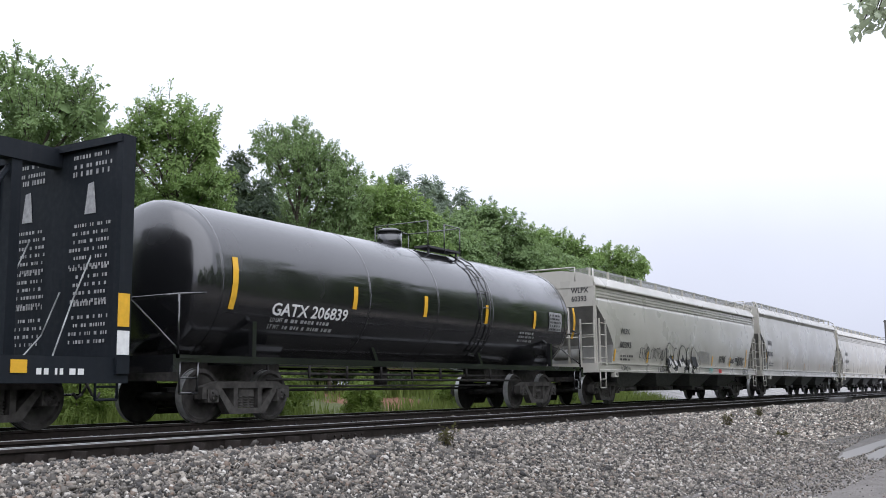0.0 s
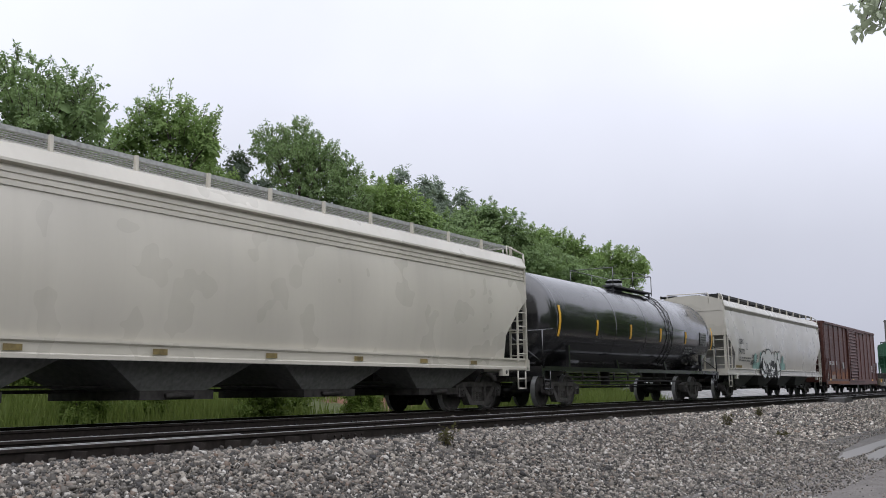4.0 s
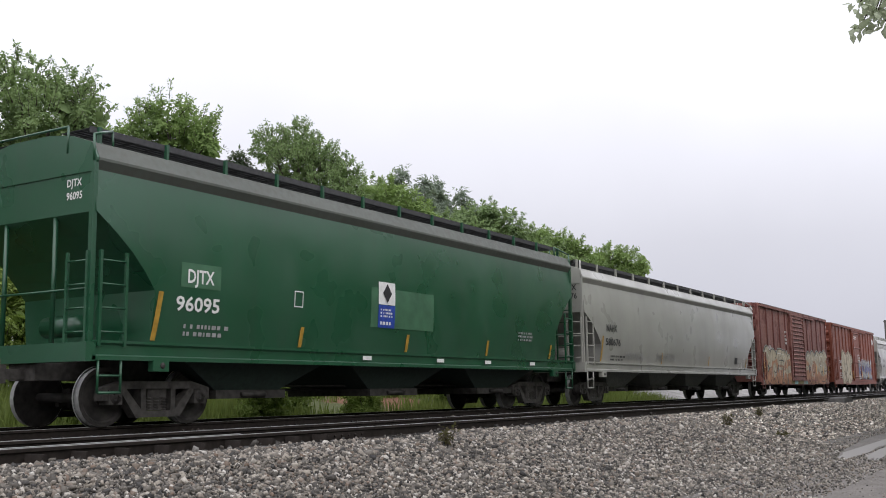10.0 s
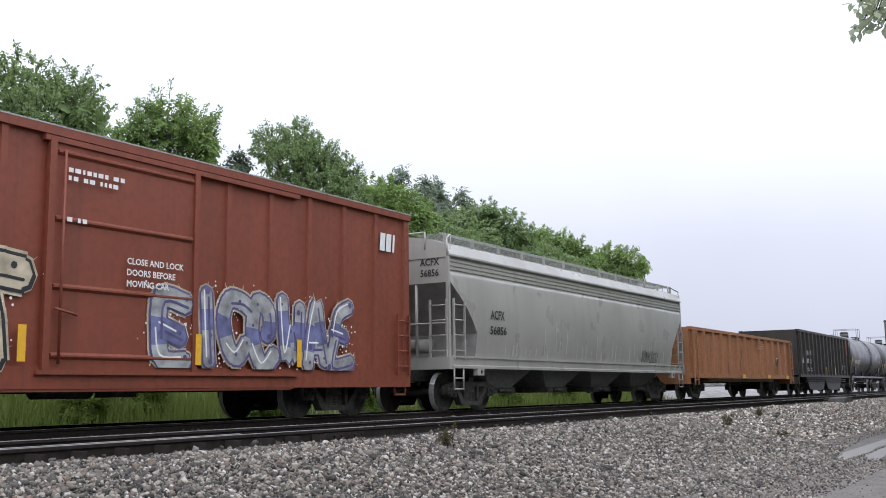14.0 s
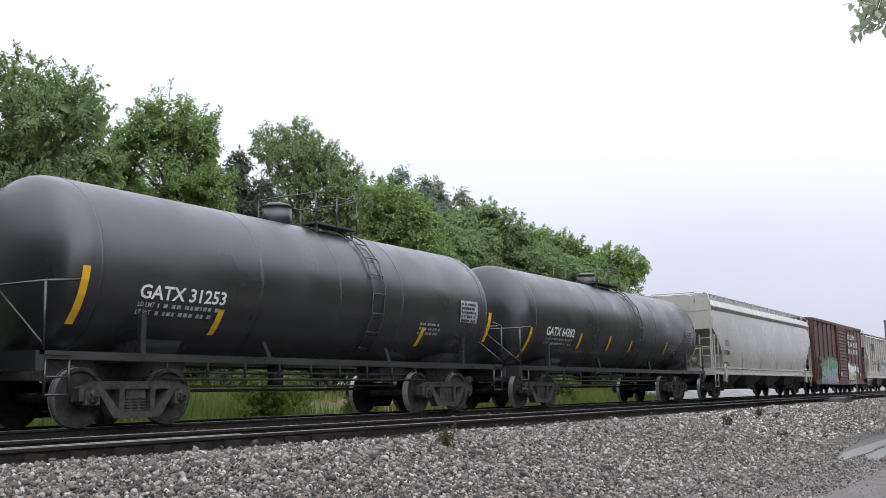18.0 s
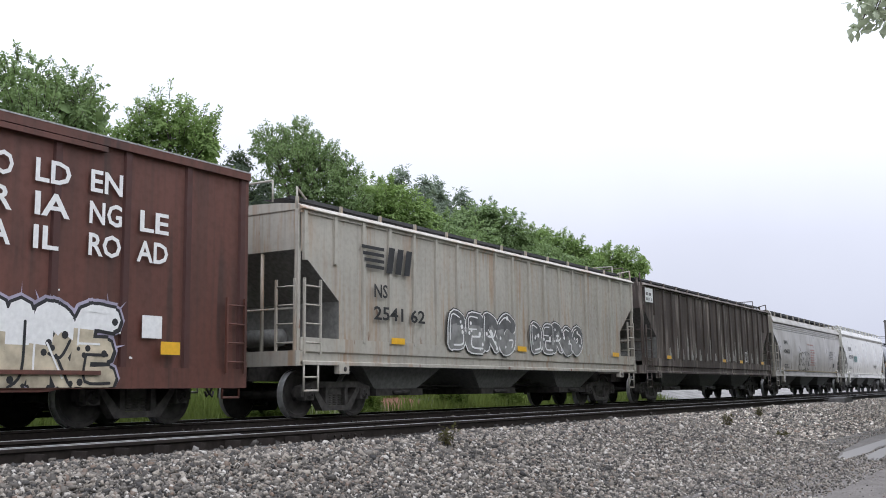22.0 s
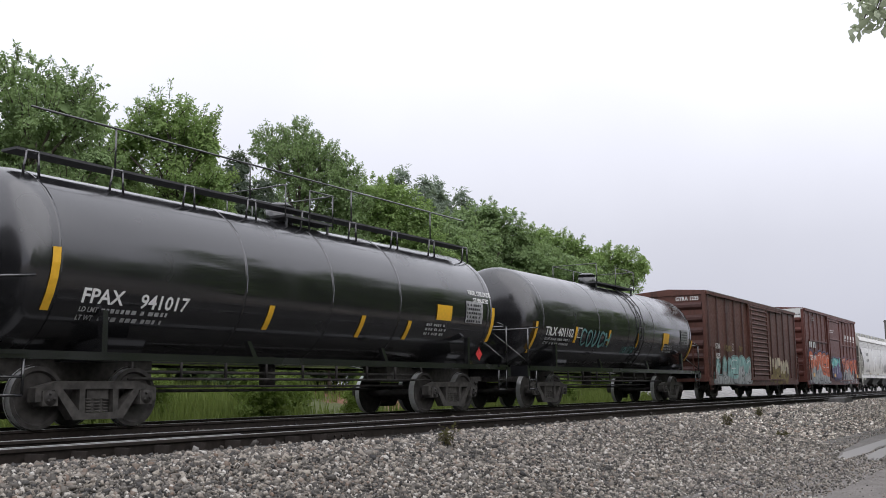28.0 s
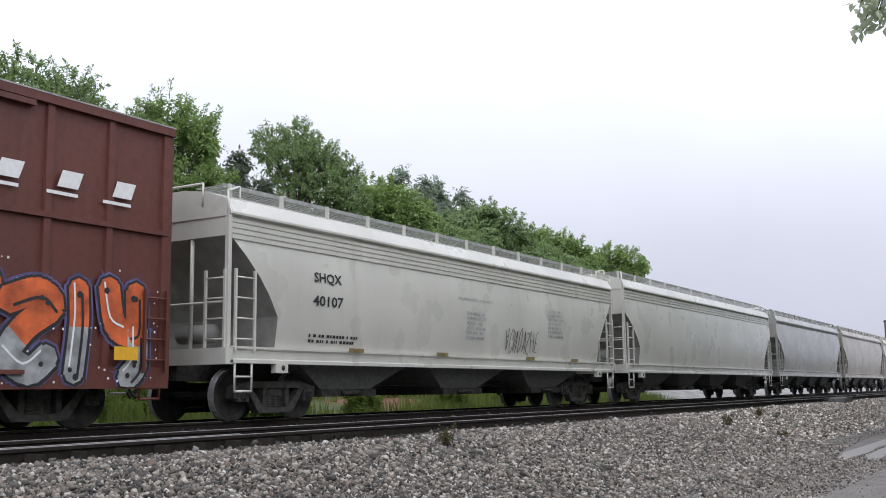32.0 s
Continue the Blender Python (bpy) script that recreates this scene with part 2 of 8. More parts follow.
CEDAR = foliage("cedar_needles", (0.055, 0.08, 0.058), (0.12, 0.155, 0.11), (0.085, 0.115, 0.08))
# haze in front of the hanging twig, put into its leaf colour
PALELEAF = foliage("haze_paled_twig_leaves", (0.42, 0.47, 0.35), (0.60, 0.66, 0.50), (0.52, 0.57, 0.42))
# leaves darkened to stand for the shade low in the wood
SHADE = foliage("undergrowth_shade_tone", (0.04, 0.07, 0.028), (0.11, 0.165, 0.06), (0.07, 0.11, 0.042))
GRASS = foliage("grass", (0.09, 0.14, 0.032), (0.25, 0.31, 0.09), (0.16, 0.20, 0.055))
DRYLEAF = foliage("dry_weed_leaves", (0.05, 0.04, 0.025), (0.11, 0.085, 0.05), (0.08, 0.065, 0.035))
BARK = plain("bark", (0.075, 0.06, 0.048), 0.9, 0, 0.4, 8)
TIMBER = plain("creosote_timber", (0.022, 0.020, 0.018), 0.9, 0, 0.4, 6, 0.15)


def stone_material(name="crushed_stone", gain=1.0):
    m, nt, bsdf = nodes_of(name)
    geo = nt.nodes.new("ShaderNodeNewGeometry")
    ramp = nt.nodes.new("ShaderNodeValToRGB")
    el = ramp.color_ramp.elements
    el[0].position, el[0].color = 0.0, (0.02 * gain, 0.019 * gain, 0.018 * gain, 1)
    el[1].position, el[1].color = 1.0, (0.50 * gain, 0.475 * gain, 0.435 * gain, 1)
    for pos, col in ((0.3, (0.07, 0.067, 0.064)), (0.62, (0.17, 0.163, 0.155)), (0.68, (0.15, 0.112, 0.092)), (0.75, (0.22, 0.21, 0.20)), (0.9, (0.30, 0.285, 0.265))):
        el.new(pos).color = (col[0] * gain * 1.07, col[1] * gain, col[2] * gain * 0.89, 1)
    nt.links.new(geo.outputs["Random Per Island"], ramp.inputs[0])
    vec = nt.nodes.new("ShaderNodeTexCoord").outputs["Object"]
    nt.links.new(blend(nt, range_of(nt, noise_of(nt, vec, 40, 4), 0.45, 0.85, 0, 0.3), ramp.outputs[0], (0.08, 0.073, 0.067)), bsdf.inputs["Base Color"])
    bsdf.inputs["Roughness"].default_value = 0.75
    return m


STONE = stone_material("crushed_stone", 1.0)
# far end of the slope: same stone, with extra light put into its colour
MIDSTONE = stone_material("brightened_far_stone", 1.75)
PALESTONE = stone_material("pale_gravel", 1.1)
OILED = stone_material("oily_dark_stone", 0.35)


def ground_material():
    """One sheet: gravel lot and ballast up to the railway, grass and red earth behind it."""
    m, nt, bsdf = nodes_of("ground_gravel_grass")
    vec = nt.nodes.new("ShaderNodeTexCoord").outputs["Object"]
    sep = nt.nodes.new("ShaderNodeSeparateXYZ")
    nt.links.new(vec, sep.inputs[0])
    vor = nt.nodes.new("ShaderNodeTexVoronoi")
    vor.inputs["Scale"].default_value = 17
    nt.links.new(vec, vor.inputs["Vector"])
    # ballast bed kept dark: shade in the gaps between stones is painted in
    grains = blend(nt, range_of(nt, vor.outputs["Color"], 0, 1), (0.035, 0.033, 0.031), (0.15, 0.142, 0.134))
    wide = noise_of(nt, vec, 0.5, 5)
    gravel = blend(nt, range_of(nt, wide, 0.35, 0.7, 0, 0.5), grains, (0.085, 0.081, 0.077))
    lot = blend(nt, range_of(nt, noise_of(nt, vec, 2.2, 6), 0.35, 0.7), (0.105, 0.094, 0.084), (0.165, 0.15, 0.136))
    lot = blend(nt, range_of(nt, noise_of(nt, vec, 30, 3), 0.45, 0.75, 0, 0.5), lot, (0.195, 0.178, 0.163))
    edge = nt.nodes.new("ShaderNodeMath")
    edge.operation = 'ADD'
    nt.links.new(sep.outputs["Y"], edge.inputs[0])
    nt.links.new(range_of(nt, noise_of(nt, vec, 0.7, 4), 0.3, 0.7, -0.6, 0.6), edge.inputs[1])
    c = blend(nt, range_of(nt, edge.outputs[0], 3.4, 5.6), lot, gravel)
    oily = blend(nt, range_of(nt, noise_of(nt, vec, 1.4, 4), 0.4, 0.65), (0.018, 0.017, 0.016), (0.036, 0.034, 0.031))
    c = blend(nt, range_of(nt, edge.outputs[0], 7.5, 8.1), c, oily)
    bank = nt.nodes.new("ShaderNodeMath")
    bank.operation = 'ADD'
    nt.links.new(sep.outputs["X"], bank.inputs[0])
    nt.links.new(range_of(nt, noise_of(nt, vec, 0.6, 4), 0.3, 0.7, -2.5, 2.5), bank.inputs[1])
    bare = nt.nodes.new("ShaderNodeMath")
    bare.operation = 'MULTIPLY'
    nt.links.new(range_of(nt, bank.outputs[0], 25.5, 27.0), bare.inputs[0])
    nt.links.new(range_of(nt, bank.outputs[0], 32.0, 30.5), bare.inputs[1])
    earth = blend(nt, bare.outputs[0], (0.085, 0.10, 0.035), (0.20, 0.095, 0.058))
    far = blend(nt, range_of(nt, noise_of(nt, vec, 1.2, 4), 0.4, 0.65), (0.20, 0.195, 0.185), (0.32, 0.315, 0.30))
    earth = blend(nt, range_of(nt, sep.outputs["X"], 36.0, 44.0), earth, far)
    c = blend(nt, range_of(nt, edge.outputs[0], 16.0, 17.0), c, earth)
    nt.links.new(c, bsdf.inputs["Base Color"])
    bsdf.inputs["Roughness"].default_value = 0.85
    relief(nt, bsdf, vor.outputs["Distance"], 0.6, 0.03)
    return m


GROUND = ground_material()


def water_material():
    m, nt, bsdf = nodes_of("rain_puddle")
    bsdf.inputs["Base Color"].default_value = (0.175, 0.165, 0.152, 1)
    bsdf.inputs["Roughness"].default_value = 0.6
    vec = nt.nodes.new("ShaderNodeTexCoord").outputs["Object"]
    relief(nt, bsdf, noise_of(nt, vec, 4, 3), 0.08, 0.01)
    return m


WATER = water_material()


# ---------------------------------------------------------------- mesh helpers
class Shape:
    """Collects points and faces of one mesh."""

    def __init__(self):
        self.v, self.f, self.s = [], [], []

    def add(self, pts, faces, smooth=False):
        n = len(self.v)
        self.v += [tuple(p) for p in pts]
        self.f += [tuple(n + i for i in f) for f in faces]
        self.s += [smooth] * len(faces)
        return self

    def box(self, x0, x1, y0, y1, z0, z1):
        p = [(x, y, z) for x in (x0, x1) for y in (y0, y1) for z in (z0, z1)]
        return self.add(p, [(0, 1, 3, 2), (4, 6, 7, 5), (0, 4, 5, 1), (2, 3, 7, 6), (0, 2, 6, 4), (1, 5, 7, 3)])

    def loft(self, rings, smooth=False, caps=True, closed=True):
        n, pts, faces = len(rings[0]), [p for r in rings for p in r], []
        for k in range(len(rings) - 1):
            for i in range(n if closed else n - 1):
                j = (i + 1) % n
                faces.append((k * n + i, k * n + j, (k + 1) * n + j, (k + 1) * n + i))
        if caps:
            faces.append(tuple(range(n))[::-1])
            faces.append(tuple((len(rings) - 1) * n + i for i in range(n)))
        return self.add(pts, faces, smooth)

    def along_x(self, prof, x0, x1, smooth=False):
        return self.loft([[(x, y, z) for y, z in prof] for x in (x0, x1)], smooth)

    def along_y(self, prof, y0, y1):
        return self.loft([[(x, y, z) for x, z in prof] for y in (y0, y1)])

    def rod(self, a, b, r, n=6, r2=None, smooth=True):
        a, b = Vector(a), Vector(b)
        d = (b - a).normalized()
        u = d.orthogonal().normalized()
        w = d.cross(u)
        ring = lambda c, q: [c + u * (q * math.cos(2 * math.pi * i / n)) + w * (q * math.sin(2 * math.pi * i / n)) for i in range(n)]
        return self.loft([ring(a, r), ring(b, r if r2 is None else r2)], smooth)

    def pipe(self, pts, r, n=6):
        for a, b in zip(pts, pts[1:]):
            self.rod(a, b, r, n)
        return self

    def mesh(self, name, mat):
        me = bpy.data.meshes.new(name)
        me.from_pydata(self.v, [], self.f)
        me.polygons.foreach_set("use_smooth", self.s)
        me.materials.append(mat)
        bm = bmesh.new()
        bm.from_mesh(me)
        bmesh.ops.recalc_face_normals(bm, faces=bm.faces)
        bm.to_mesh(me)
        bm.free()
        return me


def part(name, shape, mat, parent, label="", at=None):
    """One mesh under a thing or a part; shape may be a Shape or a finished mesh."""
    me = shape if isinstance(shape, bpy.types.Mesh) else shape.mesh(name, mat)
    ob = new(name, me)
    ob.parent = parent
    if at is not None:
        ob.matrix_basis = at
    return tagged(ob, label)


def thing(name, label, category, group="", kind="", at=(0, 0, 0)):
    ob = new(name)
    ob.location = at
    ob.empty_display_size = 0.3
    return tagged(ob, label, category, group, kind)


LETTERS = {}


def letter_mesh(text, mat):
    """Lettering as a flat mesh, one unit high capitals, in x and z."""
    key = (text, mat.name)
    if key not in LETTERS:
        cu = bpy.data.curves.new("lettering", 'FONT')
        cu.body, cu.size, cu.resolution_u, cu.offset = text, 1.36, 2, 0.028
        ob = new("lettering", cu)
        bpy.context.view_layer.update()
        me = bpy.data.meshes.new_from_object(ob.evaluated_get(bpy.context.evaluated_depsgraph_get()))
        bpy.data.objects.remove(ob)
        LETTERS[key] = [(v.co.x, v.co.y) for v in me.vertices], [tuple(p.vertices) for p in me.polygons]
    return LETTERS[key]


def lettering(car, text, x, z, height, mat, skin, width=0.0, label=""):
    """Text whose lower left corner is at x, z on the near side of a car; skin gives the side's y at a height."""
    pts, faces = letter_mesh(text, mat)
    w = max(p[0] for p in pts)
    sx = (width / w) if width else height
    sh = Shape().add([(x + px * sx, skin(z + pz * height) - 0.012, z + pz * height) for px, pz in pts], faces)
    return part("lettering", sh, mat, car, label or "painted reporting mark")


def end_lettering(car, text, x, y, z, height, mat):
    """Text on the leading end of a car, starting at y and running towards the near side."""
    pts, faces = letter_mesh(text, mat)
    sh = Shape().add([(x, y - px * height * 0.9, z + pz * height) for px, pz in pts], faces)
    return part("lettering", sh, mat, car, "painted reporting mark on the end")


def bars(car, x, z, w, h, rows, mat, skin, seed=0, name="lettering", sign=1):
    """Small unreadable writing: rows of plain bars."""
    rnd, sh = random.Random(seed), Shape()
    step = h / rows
    for i in range(rows):
        zz, xx = z + h - (i + 1) * step, x
        while xx < x + w * rnd.uniform(0.75, 1):
            ww = rnd.uniform(0.3, 0.9) * min(0.13, step)
            a, b = zz, zz + step * 0.55
            sh.add([(xx, skin(a) - 0.011, a), (xx + ww, skin(a) - 0.011, a), (xx + ww, skin(b) - 0.011, b), (xx, skin(b) - 0.011, b)], [(0, 1, 2, 3)])
            xx += ww + rnd.choice((0.25, 0.3, 0.8)) * min(0.13, step)
    return tagged(part(name, sh, mat, car, "small painted data lines"), kind="stuff")


def patch(car, name, x0, x1, z0, z1, mat, skin, label="", lean=0.0, proud=0.014):
    """A flat plate or stripe that follows the side."""
    n = 5
    pts = []
    for i in range(n):
        z = z0 + (z1 - z0) * i / (n - 1)
        o = lean * (z - z0)
        pts += [(x0 + o, skin(z) - proud, z), (x1 + o, skin(z) - proud, z)]
    sh = Shape().add(pts, [(2 * i, 2 * i + 1, 2 * i + 3, 2 * i + 2) for i in range(n - 1)])
    return part(name, sh, mat, car, label)


GLYPHS = {
    "O": [[(0.5, 1), (0.15, 0.85), (0.02, 0.5), (0.15, 0.15), (0.5, 0), (0.85, 0.15), (0.98, 0.5), (0.85, 0.85), (0.5, 1)]],
    "C": [[(0.95, 0.85), (0.5, 1), (0.12, 0.8), (0.02, 0.45), (0.2, 0.1), (0.6, 0.0), (0.98, 0.2)]],
    "R": [[(0.1, 0), (0.08, 0.5), (0.15, 1), (0.7, 0.95), (0.85, 0.7), (0.6, 0.5), (0.2, 0.5)], [(0.5, 0.48), (0.95, 0.0)]],
    "A": [[(0.05, 0), (0.3, 0.6), (0.5, 1), (0.7, 0.6), (0.95, 0)], [(0.3, 0.35), (0.72, 0.35)]],
    "E": [[(0.9, 1), (0.2, 0.95), (0.1, 0.5), (0.15, 0.05), (0.95, 0)], [(0.15, 0.5), (0.75, 0.52)]],
    "S": [[(0.9, 0.85), (0.5, 1), (0.1, 0.8), (0.4, 0.52), (0.9, 0.3), (0.6, 0.02), (0.05, 0.12)]],
    "M": [[(0.05, 0), (0.1, 0.95), (0.5, 0.4), (0.85, 0.95), (0.95, 0)]],
    "Z": [[(0.05, 0.95), (0.85, 0.95), (0.3, 0.45), (0.1, 0.05), (0.95, 0.02)]],
    "U": [[(0.1, 1), (0.08, 0.3), (0.45, 0.0), (0.85, 0.25), (0.9, 1)]],
    "T": [[(0.0, 0.95), (0.5, 1.0), (1.0, 0.92)], [(0.5, 0.95), (0.45, 0.45), (0.55, 0.0)]],
    "Y": [[(0.05, 1), (0.2, 0.6), (0.55, 0.5), (0.9, 0.62), (0.95, 1)], [(0.9, 0.62), (0.75, 0.2), (0.5, 0.0)]],
    "N": [[(0.08, 0), (0.1, 0.95), (0.45, 0.5), (0.85, 0.05), (0.92, 1)]],
    "B": [[(0.1, 0), (0.1, 1), (0.7, 0.92), (0.75, 0.62), (0.2, 0.5), (0.85, 0.4), (0.8, 0.08), (0.1, 0)]],
    "G": [[(0.95, 0.85), (0.5, 1), (0.1, 0.75), (0.05, 0.35), (0.35, 0.0), (0.85, 0.08), (0.92, 0.42), (0.55, 0.42)]],
    "H": [[(0.1, 1), (0.12, 0.5), (0.08, 0)], [(0.1, 0.5), (0.9, 0.55)], [(0.92, 1), (0.88, 0)]],
    "I": [[(0.5, 1), (0.52, 0.5), (0.48, 0)]],
    "L": [[(0.25, 1), (0.15, 0.5), (0.1, 0.05), (0.95, 0.05)]],
}


def smooth_line(line, steps=4):
    """A rounded line through the corners of a letter stroke."""
    pts = [line[0]] + list(line) + [line[-1]]
    out = []
    for p, q, r, s in zip(pts, pts[1:], pts[2:], pts[3:]):
        for k in range(steps):
            t = k / steps
            out.append(tuple(0.5 * (2 * q[i] + (r[i] - p[i]) * t + (2 * p[i] - 5 * q[i] + 4 * r[i] - s[i]) * t * t + (3 * q[i] - p[i] - 3 * r[i] + s[i]) * t ** 3) for i in (0, 1)))
    return out + [line[-1]]


def graffiti(car, x0, x1, z0, z1, fills, edge, skin, seed, count=5, label="spray-painted bubble letters", rim=0.06, style=0, halo=None, fat=0.21, spikes=0, floor=0.6, word="", slant=0.0):
    """Sprayed letters: fat rounded strokes in two or more tones over an outline, with thin highlights, a sprayed rim and spatter; each colour is a part."""
    rnd = random.Random(seed)
    count = len(word) or count
    wide, tall = (x1 - x0) / count, z1 - z0
    sheets = {}
    level = [0]

    def sheet(name):
        return sheets.setdefault(name, Shape())

    def flat(name, pts, off):
        sheet(name).add([(u, skin(max(floor, w)) - off, max(floor, w)) for u, w in pts], [tuple(range(len(pts)))])

    def lift(proud):
        level[0] = (level[0] + 1) % 190
        return proud + level[0] * 0.00003

    def disc(name, c, r, proud, n=8):
        flat(name, [(c[0] + r * math.cos(6.2832 * i / n), c[1] + r * math.sin(6.2832 * i / n)) for i in range(n)], lift(proud))

    def stroke(name, line, r, proud, splits=None):
        line = smooth_line(line)
        for k, ((ax, az), (bx, bz)) in enumerate(zip(line, line[1:])):
            d = Vector((bx - ax, bz - az))
            if d.length < 1e-4:
                continue
            d.normalize()
            key = name
            if splits:
                mid = (az + bz) / 2
                key = "fill%d" % sum(mid < s for s in splits)
            e = 0.35 * r
            ax, az, bx, bz = ax - d.x * e, az - d.y * e, bx + d.x * e, bz + d.y * e
            flat(key, [(ax - d.y * r, az + d.x * r), (ax + d.y * r, az - d.x * r), (bx + d.y * r, bz - d.x * r), (bx - d.y * r, bz + d.x * r)], lift(proud))
        for c in (line[0], line[-1]):
            key = name
            if splits:
                key = "fill%d" % sum(c[1] < s for s in splits)
            disc(key, c, r, proud)

    n = len(fills)
    for k in range(count):
        loose = 0.05 if word else 0.12
        mw = not word and rnd.random() < 0.5
        gl = [[(u + rnd.uniform(-loose, loose), (1 - w if mw else w) + rnd.uniform(-loose, loose) * 0.8) for u, w in line] for line in GLYPHS[word[k] if word else rnd.choice(sorted(GLYPHS))]]
        cx = x0 + wide * (k + 0.5) + rnd.uniform(-0.06, 0.06) * wide
        gw, gh = wide * rnd.uniform(0.70, 0.86), tall * rnd.uniform(0.68, 0.84)
        base = z0 + tall * 0.5 - gh / 2 + rnd.uniform(-0.05, 0.05) * tall
        lean = slant + rnd.uniform(-0.12, 0.12)
        lines = [[(cx + (u - 0.5) * gw + lean * (w - 0.5) * gh, base + w * gh) for u, w in line] for line in gl]
        r = fat * min(tall, wide * 1.3) * rnd.uniform(0.85, 1.12)
        cuts = sorted((base + gh * (1 - (i + rnd.uniform(0.75, 1.25)) / n) for i in range(n - 1)), reverse=True)
        for line in lines:
            if halo:
                stroke("halo", line, r + rim * 1.9, 0.006)
                for i in range(spikes):
                    px, pz = rnd.choice(line)
                    ang = rnd.uniform(0.15, 3.0)
                    ux, uz = math.cos(ang), math.sin(ang)
                    q, far = rnd.uniform(0.02, 0.05), r + rim * rnd.uniform(3.0, 5.5)
                    flat("halo", [(px - uz * q, pz + ux * q), (px + uz * q, pz - ux * q), (px + ux * far, pz + uz * far)], lift(0.006))
                for i in range(spikes * 2):
                    px, pz = rnd.choice(line)
                    ang, far = rnd.uniform(0, 6.28), r + rim * rnd.uniform(3.0, 8.0)
                    disc("spatter", (px + far * math.cos(ang), pz + far * math.sin(ang) * 0.8), rnd.uniform(0.010, 0.024), 0.011, 6)
            stroke("edge", line, r + rim, 0.014)
            stroke("edge", [(u + rim * 0.9, w - rim * 0.7) for u, w in line], r + rim * 0.4, 0.012)
        for line in lines:
            stroke("fill0", line, r, 0.020, cuts or None)
            if style:
                stroke("line", [(u - r * 0.5, w + r * 0.5) for u, w in line[:3]], 0.016, 0.026)
            if style > 1:
                stroke("dark", [(u + r * 0.35, w - r * 0.4) for u, w in line[-3:]], 0.022, 0.0255)
                for i in range(3):
                    px, pz = rnd.choice(line)
                    disc("dark", (px + rnd.uniform(-r, r) * 0.5, pz + rnd.uniform(-r, r) * 0.5), rnd.uniform(0.03, 0.06), 0.0255)
    names = {"halo": ("graffiti_halo", halo), "edge": ("graffiti_outline", edge), "line": ("graffiti_highlight", CHALK), "dark": ("graffiti_shading", edge), "spatter": ("graffiti_spatter", CHALK)}
    for key, sh in sheets.items():
        name, mat = names[key] if key in names else ("graffiti_fill", fills[int(key[4:])])
        ob = part(name, sh, mat, car, label if "fill" in key else "")
        tagged(ob, kind="stuff")


def scrawl(car, word, x0, x1, z0, z1, mat, skin, seed, slim=0.05, slant=0.15):
    """A thin sprayed word in one colour."""
    graffiti(car, x0, x1, z0, z1, [mat], mat, skin, seed, label="thin sprayed word", rim=0.001, fat=slim, word=word, slant=slant)


def tag_lines(car, x0, x1, z0, z1, mat, skin, seed, count=6, r=0.025):
    """A thin sprayed signature that cannot be read."""
    graffiti(car, x0, x1, z0, z1, [mat], mat, skin, seed, count, "thin sprayed signature", 0.001, fat=0.6 * r / min(z1 - z0, 1.3 * (x1 - x0) / count), floor=min(0.6, z0), slant=0.2)


# ---------------------------------------------------------------- ground and railway
TRAIN_Y, NEAR_Y = 13.6, 9.15
PROFILE = [(-400, -0.9), (4.2, -0.9), (4.9, -0.80), (7.1, -0.22), (7.7, -0.15), (15.6, -0.15), (17.0, -0.42), (18.6, -0.20), (20.5, 0.25), (24, 0.6), (60, 0.8), (900, 1.0)]


def ground_z(x, y):
    for (a, za), (b, zb) in zip(PROFILE, PROFILE[1:]):
        if a <= y <= b:
            k = (y - a) / (b - a)
            z = za + (zb - za) * k
            break
    else:
        z = PROFILE[-1][1]
    near = 0.0 if y < 4.3 else min(1.0, (y - 4.3) * 1.5) if y < 40 else 0.0
    return z + near * 0.05 * noise.noise(Vector((x * 0.35, y * 0.35, 0.3))) + near * 0.02 * noise.noise(Vector((x * 1.3, y * 1.3, 4.2)))


def make_ground():
    xs = [-600, -200, -60, -20] + [i * 0.5 for i in range(-10, 120)] + [62 + i * 3 for i in range(40)] + [190, 240, 320, 450, 700, 1200]
    ys = [-400, -150, -60, -20, -8, -3, 0] + [0.5 + i * 0.35 for i in range(66)] + [24, 26, 30, 36, 45, 60, 90, 140, 220, 400, 900]
    sh = Shape()
    pts = [(x, y, ground_z(x, y)) for x in xs for y in ys]
    n = len(ys)
    sh.add(pts, [(i * n + j, (i + 1) * n + j, (i + 1) * n + j + 1, i * n + j + 1) for i in range(len(xs) - 1) for j in range(n - 1)], True)
    ob = new("ground", sh.mesh("ground", GROUND))
    tagged(ob, "gravel lot, ballast slope and grassy verge beside a railway", "ground", kind="structure")


make_ground()


def rail_shape(x0, x1, y):
    prof = [(-0.07, -0.17), (0.07, -0.17), (0.07, -0.157), (0.012, -0.14), (0.012, -0.045), (0.037, -0.034), (0.037, -0.006), (0.028, 0.0), (-0.028, 0.0), (-0.037, -0.006), (-0.037, -0.034), (-0.012, -0.045), (-0.012, -0.14), (-0.07, -0.157)]
    return Shape().along_x([(y + a, b) for a, b in prof], x0, x1)


